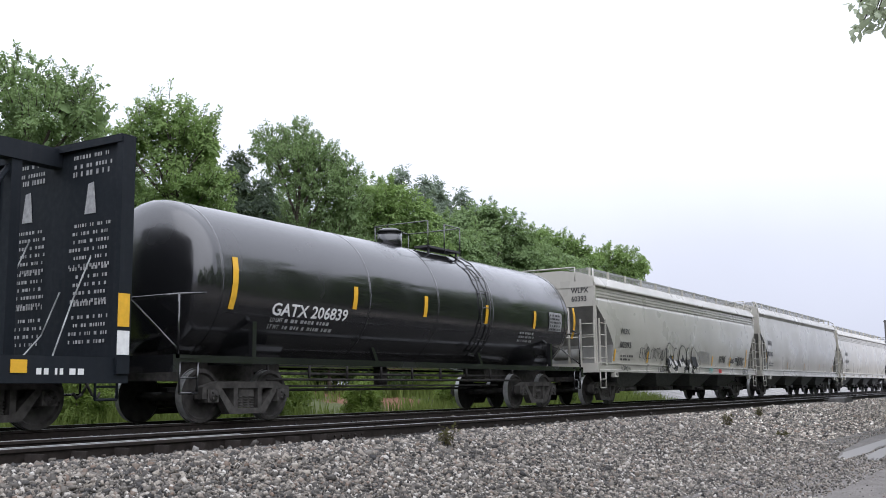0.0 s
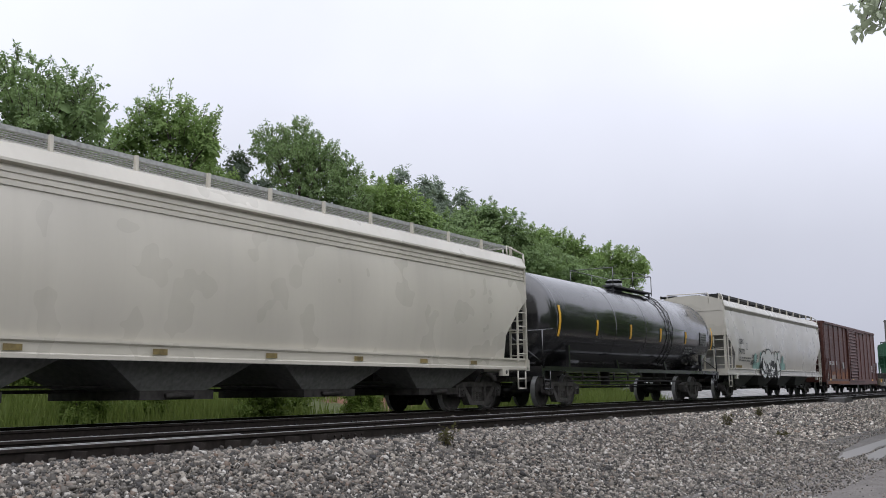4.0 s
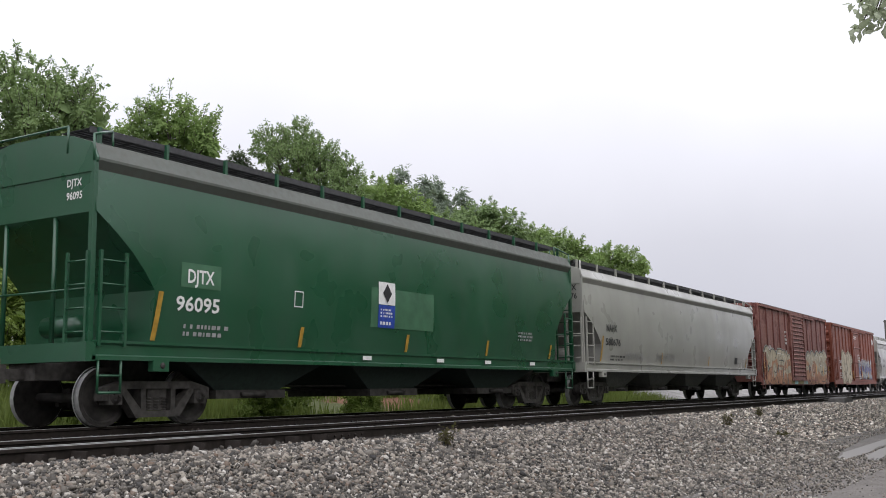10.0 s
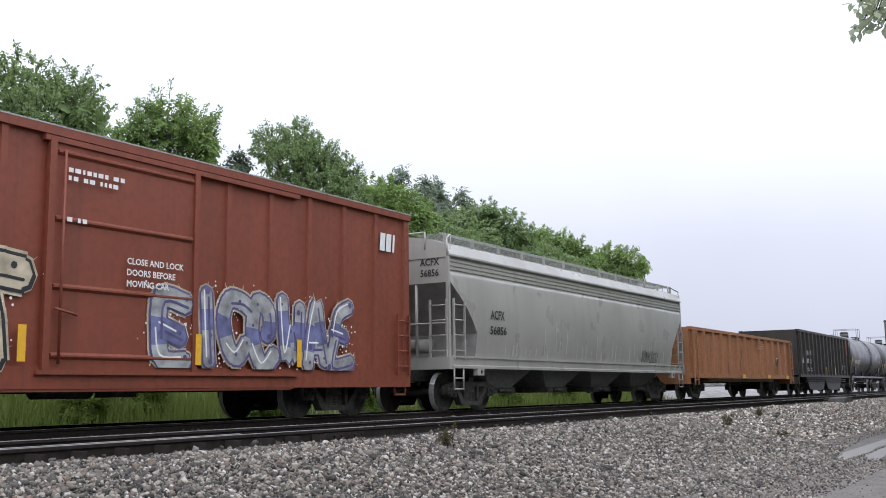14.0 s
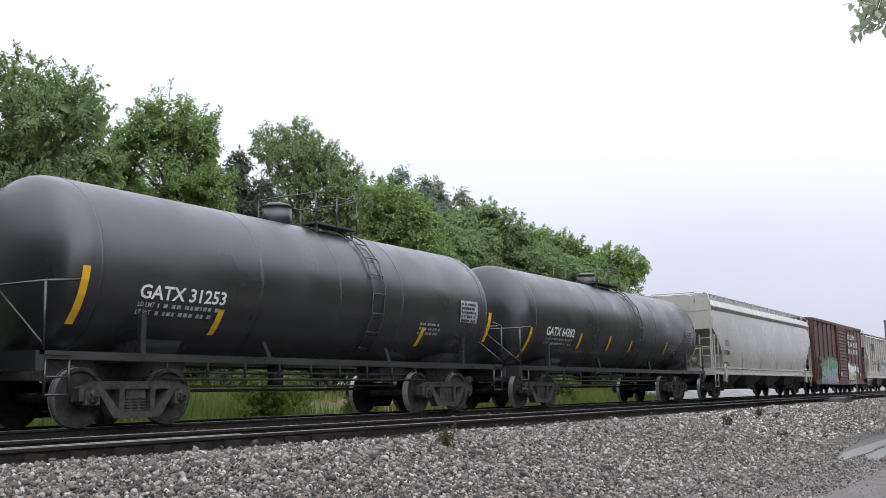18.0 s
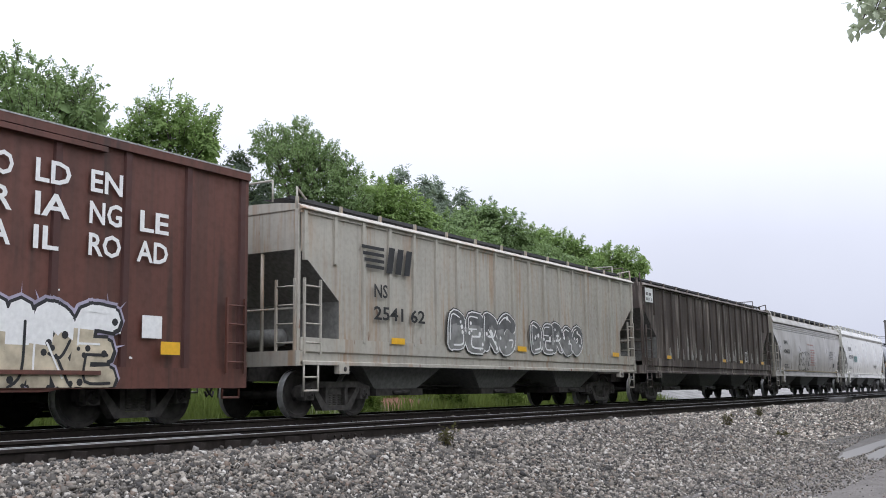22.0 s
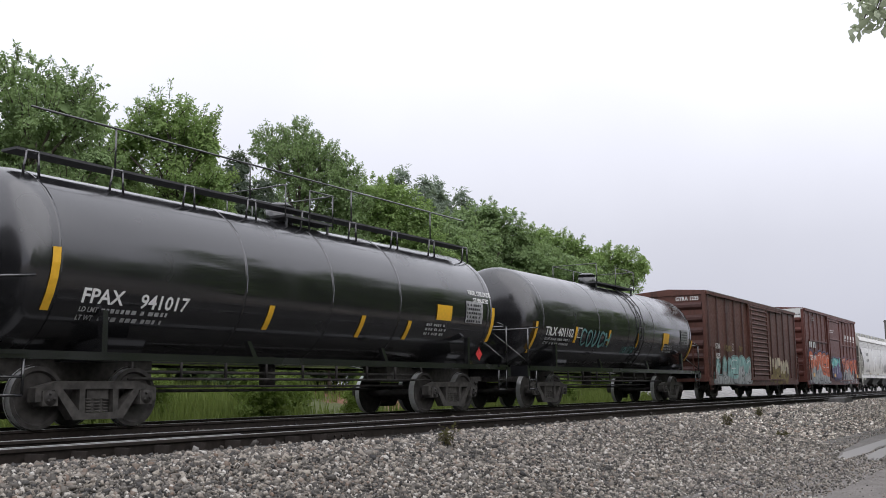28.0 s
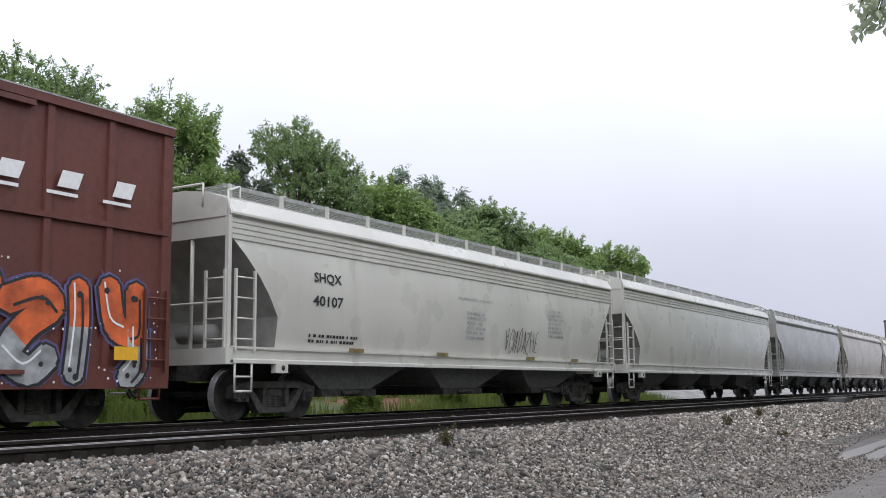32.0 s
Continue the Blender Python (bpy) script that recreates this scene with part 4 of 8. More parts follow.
    for x, y, size in ((19.5, 22.8, 0.9), (22.6, 22.6, 0.95), (25.2, 22.9, 0.8), (31.0, 22.8, 1.0), (39.0, 23.2, 1.2), (42.3, 23.0, 1.3), (46.3, 23.0, 1.4), (52.0, 22.8, 1.3), (58.0, 24.6, 1.1), (10.0, 22.5, 1.0), (5.0, 22.5, 1.0), (17.0, 22.4, 0.7)):
        again(shrub, x, y, size)
    for x, y, size in ((19.2, 17.5, 0.48), (21.6, 18.6, 0.4), (23.9, 17.6, 0.36), (29.3, 17.8, 0.36), (16.6, 18.8, 0.45), (25.6, 18.8, 0.34), (33.5, 18.0, 0.34), (14.2, 17.9, 0.4), (39.0, 18.2, 0.4)):
        again(bush, x, y, size)


plant_trees()


def woods_behind():
    """Tall roadside woods behind the viewer, which the glossy cars mirror."""
    rnd = random.Random(21)
    cs, rs = [], []
    for k in range(900):
        x = rnd.uniform(-30, 75)
        u = rnd.random()
        cs.append((x, -13 + rnd.uniform(-2.5, 2.5), 0.2 + 10.0 * u * (0.85 + 0.25 * math.sin(x * 0.6) * math.sin(x * 0.23))))
        rs.append((1.5, 1.2, 1.0))
    for k in range(420):     # tall trees beside the road, just out of view
        x = rnd.uniform(24, 66)
        cs.append((x, 0.10 * x - 4.2 + rnd.uniform(-2.2, 2.2), -0.4 + 13.0 * rnd.random() ** 0.8 * (0.85 + 0.2 * math.sin(x * 0.55))))
        rs.append((1.1, 0.9, 0.9))
    pts = leaf_cloud(cs, rs, 60, 0.45, 22, aspect=0.8)
    tagged(new("roadside_woods", quads_mesh("roadside_woods", pts, LEAF)), "dense tall green woods along the road", "woods", kind="stuff")


woods_behind()


def undergrowth():
    rnd = random.Random(31)
    cs = [(rnd.uniform(-4, 67), rnd.uniform(25.5, 33), rnd.uniform(0.5, 4.2)) for _ in range(520)]
    pts = leaf_cloud(cs, [(1.0, 0.9, 0.7)] * len(cs), 70, 0.22, 32)
    tagged(new("undergrowth", quads_mesh("undergrowth", pts, SHADE)), "dense leafy undergrowth between the trees", "undergrowth", kind="stuff")


undergrowth()


def make_grass():
    rng = np.random.default_rng(9)
    n = 42000
    x = 6 + 44 * rng.random(n) ** 1.2
    y = 16.2 + 6.5 * rng.random(n)
    keep = np.array([noise.noise(Vector((a * 0.22, b * 0.4, 7.7))) + rng.random() * 0.35 > (0.22 if 26 < a < 31.5 else -0.2) for a, b in zip(x, y)])
    x, y = x[keep], y[keep]
    z = np.array([ground_z(a, b) for a, b in zip(x, y)]) - 0.03
    n = len(x)
    h = rng.uniform(0.18, 0.62, n) * np.clip((y - 15.6) / 1.6, 0.3, 1.2)
    a = rng.uniform(0, 6.283, n)
    w = rng.uniform(0.012, 0.03, n)
    lean = rng.normal(0, 0.18, (n, 2)) * h[:, None]
    base = np.stack([x, y, z], -1)
    off = np.stack([np.cos(a) * w, np.sin(a) * w, 0 * w], -1)
    tip = base + np.stack([lean[:, 0], lean[:, 1], h], -1)
    mid = base * 0.45 + tip * 0.55 + np.stack([0 * h, 0 * h, h * 0.08], -1)
    pts = np.stack([base - off, base + off, mid + off * 0.7, mid - off * 0.7, mid - off * 0.7, mid + off * 0.7, tip + off * 0.1, tip - off * 0.1], 1).reshape(-1, 3)
    tagged(new("grass", quads_mesh("grass", pts, GRASS)), "tall green grass and weeds along the railway bank", "grass", kind="stuff")


make_grass()


# ---------------------------------------------------------------- freight cars: shared gear
CARS = []      # car, middle of the car at the start, its wheelsets


def shared_gear():
    g = {}
    w = Shape()
    n = 28
    for s in (-1, 1):
        prof = [(0.457, 0.70), (0.463, 0.83), (0.40, 0.835), (0.37, 0.80), (0.16, 0.79), (0.15, 0.84), (0.0, 0.84)]
        prof = [(0.485, 0.705), (0.485, 0.735)] + prof[0:]
        rings = [[(r * math.cos(2 * math.pi * i / n), s * y, r * math.sin(2 * math.pi * i / n)) for i in range(n)] for r, y in prof if r > 0.01]
        w.loft(rings, False)
        w.rod((0, s * 0.83, 0), (0, s * 1.13, 0), 0.11, 12)
        for k in range(3):
            a = 2 * math.pi * k / 3
            w.rod((0.06 * math.cos(a), s * 1.13, 0.06 * math.sin(a)), (0.06 * math.cos(a), s * 1.155, 0.06 * math.sin(a)), 0.022, 6)
    w.rod((0, -0.75, 0), (0, 0.75, 0), 0.08, 10)
    g["wheelset"] = w.mesh("wheelset", GREASE)
    g["wheelset"].materials.append(STEEL)      # treads polished by the rails
    for p in g["wheelset"].polygons:
        if math.hypot(p.center.x, p.center.z) > 0.44 and abs(p.normal.y) < 0.5:
            p.material_index = 1
    t = Shape()
    for s in (-1, 1):
        t.rod((0, s * 0.828, 0), (0, s * 0.8365, 0), 0.43, 24)
    f = Shape()
    y0, y1 = -0.09, 0.09
    f.along_y([(-1.12, 0.40), (-1.12, 0.60), (-0.72, 0.70), (0.72, 0.70), (1.12, 0.60), (1.12, 0.40), (1.0, 0.40), (0.98, 0.56), (0.68, 0.58), (-0.68, 0.58), (-0.98, 0.56), (-1.0, 0.40)], y0, y1)
    f.along_y([(-0.82, 0.60), (-0.68, 0.60), (-0.34, 0.24), (-0.34, 0.13), (-0.46, 0.13)], y0, y1)
    f.along_y([(0.82, 0.60), (0.68, 0.60), (0.34, 0.24), (0.34, 0.13), (0.46, 0.13)], y0, y1)
    f.box(-0.46, 0.46, y0, y1, 0.13, 0.23)
    for s in (-1, 1):
        f.along_y([(s * 0.26, 0.23), (s * 0.36, 0.23), (s * 0.36, 0.60), (s * 0.26, 0.60)], y0, y1)
        f.box(s * 0.89 - 0.13, s * 0.89 + 0.13, -0.12, 0.10, 0.34, 0.56)
    g["sideframe"] = f.mesh("sideframe", IRON)
    sp = Shape()
    for i in range(3):
        for j in range(5):
            sp.rod((-0.16 + 0.16 * i, 0, 0.24 + j * 0.045), (-0.16 + 0.16 * i, 0, 0.262 + j * 0.045), 0.068, 10)
    sp.box(-0.2, 0.2, -0.03, 0.03, 0.235, 0.46)
    g["suspension_spring"] = sp.mesh("suspension_spring", IRON)
    b = Shape().box(-0.2, 0.2, -1.05, 1.05, 0.44, 0.62).rod((0, 0, 0.6), (0, 0, 0.85), 0.2, 12)
    for s in (-1, 1):
        b.box(-0.62, 0.62, s * 0.62 - 0.05, s * 0.62 + 0.05, 0.30, 0.40).box(-0.47, -0.42, s * 0.62 - 0.13, s * 0.62 + 0.13, 0.28, 0.60).box(0.42, 0.47, s * 0.62 - 0.13, s * 0.62 + 0.13, 0.28, 0.60)
    g["bolster"] = b.mesh("bolster", IRON)
    c = Shape().box(0.0, 0.42, -0.07, 0.07, 0.74, 0.90)
    c.along_x([(-0.13, 0.68), (0.13, 0.68), (0.13, 0.96), (-0.13, 0.96)], 0.36, 0.56).box(0.5, 0.66, -0.13, -0.05, 0.68, 0.96)
    c.pipe([(0.2, -0.35, 0.72), (0.36, -0.33, 0.50), (0.55, -0.22, 0.44), (0.7, -0.1, 0.52)], 0.022)
    g["coupler"] = c.mesh("coupler", IRON)
    return g


GEAR = shared_gear()


def running_gear(car, half, truck_at, gap=0.62):
    """Two trucks and two couplers; returns the wheelsets, which turn."""
    sets = []
    for s in (-1, 1):
        tr = part("truck", GEAR["bolster"], IRON, car, "cast iron two-axle truck", at=pose(s * truck_at, 0, 0))
        for q in (-1, 1):
            part("sideframe", GEAR["sideframe"], IRON, tr, at=pose(0, q * 1.0, 0))
            tagged(part("suspension_spring", GEAR["suspension_spring"], IRON, tr, at=pose(0, q * 1.0, 0)), kind="stuff")
            ws = part("wheelset", GEAR["wheelset"], GREASE, tr, "worn steel wheels on an axle", at=pose(q * 0.89, 0, 0.457))
            sets.append((ws, q * 0.89))
        part("coupler", GEAR["coupler"], IRON, car, "knuckle coupler with air hose", at=pose(s * half, 0, 0, 0, 0, 0 if s > 0 else 180))
    part("brake_rigging", Shape().rod((-truck_at + 1.4, 0.2, 0.55), (truck_at - 1.4, 0.2, 0.55), 0.03).rod((-truck_at + 1.3, -0.5, 0.62), (truck_at - 1.3, -0.5, 0.62), 0.022), GREASE, car)
    return sets


def start_car(name, label, xl, xr):
    car = thing(name, label, "freight car", "freight train cars", at=((xl + xr) / 2, TRAIN_Y, 0))
    return car, (xr - xl) / 2


RUNGS = {}


def ladder(car, name, x0, x1, y, z0, z1, rungs, mat, across="x", r=0.022, label="steel ladder"):
    """Two upright stiles under a car, with each rung a part of the ladder."""
    sh = Shape()
    for i in (x0, x1):
        p = (i, y) if across == "x" else (y, i)
        sh.box(p[0] - r, p[0] + r, p[1] - r, p[1] + r, z0, z1)
    ob = part(name, sh, mat, car, label)
    w = round(abs(x1 - x0), 2)
    if (w, mat.name) not in RUNGS:
        RUNGS[w, mat.name] = Shape().rod((-w / 2, 0, 0), (w / 2, 0, 0), 0.016, 6).mesh("rung", mat)
    for k in range(rungs):
        z, c = z0 + (z1 - z0) * (k + 0.6) / rungs, (x0 + x1) / 2
        part("rung", RUNGS[w, mat.name], mat, ob, at=pose(c, y, z) if across == "x" else pose(y, c, z, 0, 0, 90))
    return ob


def step_shape(x, y, w=0.42, z0=0.52, z1=1.02):
    return Shape().pipe([(x - w / 2, y, z1), (x - w / 2, y, z0), (x + w / 2, y, z0), (x + w / 2, y, z1)], 0.022).rod((x - w / 2, y, (z0 + z1) / 2), (x + w / 2, y, (z0 + z1) / 2), 0.018)


# ---------------------------------------------------------------- covered hopper
def hopper(xl, xr, body_mat, label, eave=3.78, cut=2.7, foot=1.85, inset=1.2, beads=3, bays=4, ribs=0, sill_mat=None, dark_end=None, low=1.24, bay_mat=None, reflect=0, roof_mat=None, boards=True, board_mat=None, first=None, pill=False):
    car, h = start_car("covered_hopper", label, xl, xr)
    sill_mat = sill_mat or body_mat
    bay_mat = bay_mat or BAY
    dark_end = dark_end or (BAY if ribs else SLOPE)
    curve = 0.0 if ribs else 1.0

    def half_width(z):
        if ribs:
            return 1.56
        k = max(0.0, min(1.0, (z - low) / (eave - low)))
        return 1.44 + 0.17 * math.sin(math.pi * min(1, 0.10 + k * 0.84)) ** 0.8

    skin = lambda z: -half_width(z)
    inset_at = lambda z: 0.0 if z >= cut else inset * min(1.0, (cut - z) / (cut - foot)) + (0.10 * math.sin(math.pi * min(1, max(0, (cut - z) / (cut - foot)))) if curve else 0)
    zs = sorted({low, low + 0.12, foot - 0.2, foot, foot + (cut - foot) * 0.25, foot + (cut - foot) * 0.5, foot + (cut - foot) * 0.75, cut, cut + 0.15, cut + 0.3, cut + 0.45, eave - 0.3, eave - 0.15, eave})
    ring = lambda z, w, e: [(-h + e, -w, z), (h - e, -w, z), (h - e, w, z), (-h + e, w, z)]
    n = len(zs)
    sh = Shape()
    for s in (-1, 1):      # side sheets
        pts = [p for z in zs for p in ((-h + inset_at(z), s * half_width(z), z), (h - inset_at(z), s * half_width(z), z))]
        sh.add(pts, [(2 * i, 2 * i + 1, 2 * i + 3, 2 * i + 2) for i in range(n - 1)], True)
    part("side_sheet", sh, body_mat, car, "smooth painted steel side sheets" if not ribs else "painted steel side sheets")
    for s in (-1, 1):
        up, down = Shape(), Shape()
        zu = [z for z in zs if z >= cut]
        zd = [z for z in zs if z <= cut]
        for target, zz in ((up, zu), (down, zd)):
            pts = [p for z in zz for p in ((s * (h - inset_at(z)), -half_width(z), z), (s * (h - inset_at(z)), half_width(z), z))]
            target.add(pts, [(2 * i, 2 * i + 1, 2 * i + 3, 2 * i + 2) for i in range(len(zz) - 1)])
        part("end_sheet", up, body_mat, car)
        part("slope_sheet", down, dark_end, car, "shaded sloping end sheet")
    # roof
    we = half_width(eave)
    lift = 0.36 if ribs else 1.0
    drip = 0.01 if beads or ribs else 0.14
    prof = [(-we, eave - drip), (-we - 0.10, eave + 0.02), (-we - 0.10, eave + 0.06), (-we + 0.02, eave + 0.30), (-1.0, eave + 0.46), (-0.45, eave + 0.54), (0.45, eave + 0.54), (1.0, eave + 0.46), (we - 0.02, eave + 0.30), (we + 0.10, eave + 0.06), (we + 0.10, eave + 0.02), (we, eave - drip)]
    part("roof", Shape().along_x([(y, eave + (z - eave) * lift) for y, z in prof], -h + 0.02, h - 0.02), roof_mat or body_mat, car, "low rounded steel roof")
    for s in (-1, 1):
        part("gable_sheet", Shape().along_x([(y * 0.998, eave + (z - eave) * lift) for y, z in prof], s * h - 0.022, s * h + 0.022), body_mat, car, "arched top of the end sheet")
    bead = Shape().along_x([(-0.022, -0.03), (0.0, -0.035), (0.0, 0.035), (-0.022, 0.03)], -h + 0.02, h - 0.02).mesh("eave_bead", body_mat)
    for k in range(beads):
        for s in (-1, 1):
            part("eave_bead", bead, body_mat, car, at=pose(0, s * (half_width(eave - 0.1 - 0.1 * k) + 0.004), eave - 0.08 - 0.1 * k, 0, 0, 0 if s < 0 else 180))
    if ribs:
        for s in (-1, 1):
            part("eave_angle", Shape().box(-h, h, s * (we + 0.01) - 0.025, s * (we + 0.01) + 0.025, eave - 0.06, eave + 0.05), body_mat, car)
    part("hatch_cover", Shape().box(-h + 0.7, h - 0.7, -0.28, 0.28, eave + 0.52 * lift, eave + 0.52 * lift + 0.10), GRATE, car, "long trough hatch cover")
    zb = eave + (0.28 if ribs else 0.58)
    slat = 0.047 if board_mat or ribs else 0.028
    if boards:
        post = Shape().box(-0.028, 0.028, -0.03, 0.03, -0.34 * (0.6 if ribs else 1), 0.03).mesh("board_bracket", body_mat)
        for s in (-1, 1):
            b = Shape()
            for k in range(6):
                y = s * (0.62 + 0.115 * k)
                b.box(-h + 0.1, h - 0.1, y - slat, y + slat, zb - 0.004, zb + 0.004)
            for k in range(int(2 * h / 0.5)):
                b.box(-h + 0.1 + k * 0.5, -h + 0.14 + k * 0.5, s * 0.92 - 0.32, s * 0.92 + 0.32, zb - 0.006, zb - 0.001)
            b.box(-h + 0.1, h - 0.1, s * 1.245 - 0.012, s * 1.245 + 0.012, zb - 0.07 if board_mat else zb - 0.04, zb + 0.03)
            part("running_board", b, board_mat or (GRATE if ribs else GALV), car, "grating walkway along the roof")
            m = 13
            for i in range(m):
                part("board_bracket", post, body_mat, car, at=pose(-h + 0.25 + (2 * h - 0.5) * i / (m - 1), s * 1.28, zb))
    # sills, platforms and corner gear
    for s in (-1, 1):
        part("side_sill", Shape().along_x([(s * 1.5, 1.0), (s * 1.6, 1.0), (s * 1.6, 1.06), (s * 1.56, 1.08), (s * 1.56, 1.22), (s * 1.6, 1.25), (s * 1.6, low + 0.05), (s * 1.44, low + 0.05)], -h, h), sill_mat, car, "long steel side sill")
        part("end_platform", Shape().box(s * h - 0.12, s * h + 0.06, -1.6, 1.6, 0.98, 1.26).box(s * (h - 1.1) - 0.6, s * (h - 1.1) + 0.7, -1.5, 1.5, 1.2, 1.235), sill_mat, car)
        part("centre_sill", Shape().box(s * (h - 2.6) - 2.6, s * (h - 2.6) + 2.6, -0.32, 0.32, 0.72, 1.06), IRON, car)
        for q in (-1, 1):
            part("corner_post", Shape().box(s * h - 0.05, s * h + 0.03, q * 1.52 - 0.04, q * 1.52 + 0.04, 1.2, eave), body_mat, car)
            ladder(car, "ladder", s * (h - 0.10), s * (h - 0.58), q * 1.6, 1.2, 2.62, 4, body_mat)
            ladder(car, "end_ladder", q * 1.5, q * 1.05, s * (h + 0.06), 1.2, eave + 0.3 if q != s else 2.6, 9 if q != s else 4, body_mat, "y")
            part("stirrup_step", step_shape(s * (h - 0.34), q * 1.57), body_mat, car)
        part("end_brace", Shape().rod((s * (h - 0.05), -0.6, 1.22), (s * (h - 0.05), -0.6, cut), 0.04).rod((s * (h - 0.05), 0.6, 1.22), (s * (h - 0.05), 0.6, cut), 0.04).rod((s * (h + 0.02), -1.5, 2.05), (s * (h + 0.02), 1.5, 2.05), 0.02), body_mat, car)
        part("roof_grab", Shape().pipe([(s * (h - 0.5), -1.3, eave + 0.3), (s * (h - 0.5), -1.28, zb + 0.02), (s * (h + 0.02), -1.5, eave + 0.42), (s * (h + 0.02), -1.52, eave)], 0.022).pipe([(s * (h + 0.02), -0.9, eave + 0.2), (s * (h + 0.02), -0.9, eave + 0.62), (s * (h + 0.02), 0.9, eave + 0.62), (s * (h + 0.02), 0.9, eave + 0.2)], 0.02), body_mat, car, "bent pipe grab rails at the roof end")
        if pill:
            eye = Shape().along_y([(s * (h - 1.55) + 0.15 * math.cos(k * 0.628) , 1.05 + (0.24 if math.sin(k * 0.628) > 0 else -0.24) + 0.14 * math.sin(k * 0.628)) for k in range(10)], -1.63, -1.5)
            part("jacking_pad", eye, sill_mat, car, "rounded lifting plate")
            for k in (0.82, 1.28):
                part("lifting_hole", Shape().rod((s * (h - 1.55), -1.634, k), (s * (h - 1.55), -1.62, k), 0.055, 10), GREASE, car)
        else:
            part("jacking_pad", Shape().box(s * (h - 1.3) - 0.16, s * (h - 1.3) + 0.16, -1.62, -1.50, 0.84, 1.02), sill_mat, car)
            part("lifting_hole", Shape().rod((s * (h - 1.3) + 0.03, -1.626, 0.93), (s * (h - 1.3) + 0.03, -1.61, 0.93), 0.05, 10), GREASE, car)
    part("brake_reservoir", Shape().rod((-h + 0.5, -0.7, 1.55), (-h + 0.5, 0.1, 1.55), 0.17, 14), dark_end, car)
    # discharge bays
    a, b = -h + inset + 0.5, h - inset - 0.5
    step = (b - a) / bays
    for i in range(bays):
        c = a + step * (i + 0.5)
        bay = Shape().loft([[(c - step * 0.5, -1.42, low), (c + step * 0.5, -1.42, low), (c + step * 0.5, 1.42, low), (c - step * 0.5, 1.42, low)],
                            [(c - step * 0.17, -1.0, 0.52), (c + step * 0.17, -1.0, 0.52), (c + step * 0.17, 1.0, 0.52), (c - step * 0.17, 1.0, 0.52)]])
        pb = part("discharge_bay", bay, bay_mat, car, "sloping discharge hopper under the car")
        part("outlet_gate", Shape().box(c - step * 0.2, c + step * 0.2, -1.12, 1.12, 0.40, 0.55).rod((c - 0.3, -1.16, 0.47), (c + 0.3, -1.16, 0.47), 0.05), GREASE, pb)
    if ribs:
        rib = Shape().box(-0.045, 0.045, -0.06, 0.0, low, eave).mesh("side_rib", body_mat)
        cutrib = Shape().box(-0.045, 0.045, -0.06, 0.0, cut - 0.2, eave).mesh("side_rib", body_mat)
        for s in (-1, 1):
            for i in range(ribs):
                x = -h + 0.12 + (2 * h - 0.24) * i / (ribs - 1)
                me = cutrib if abs(x) > h - inset - 0.05 else rib
                part("side_rib", me, body_mat, car, at=pose(x, s * 1.56, 0, 0, 0, 0 if s < 0 else 180))
    for i in range(reflect):
        x = -h + inset - 0.02 + (2 * h - 2 * inset - 0.4) * i / max(1, reflect - 1)
        if i == 0 and first is not None:
            x = first
        patch(car, "reflector", x, x + 0.10, low + 0.08, low + (0.85 if i == 0 else 0.45), DULLYELLOW, skin, "dull yellow reflective strip", lean=0.12)
    CARS.append((car, (xl + xr) / 2, running_gear(car, h, h - 1.75)))
    return car, h, skin


GLOSS = BLACK


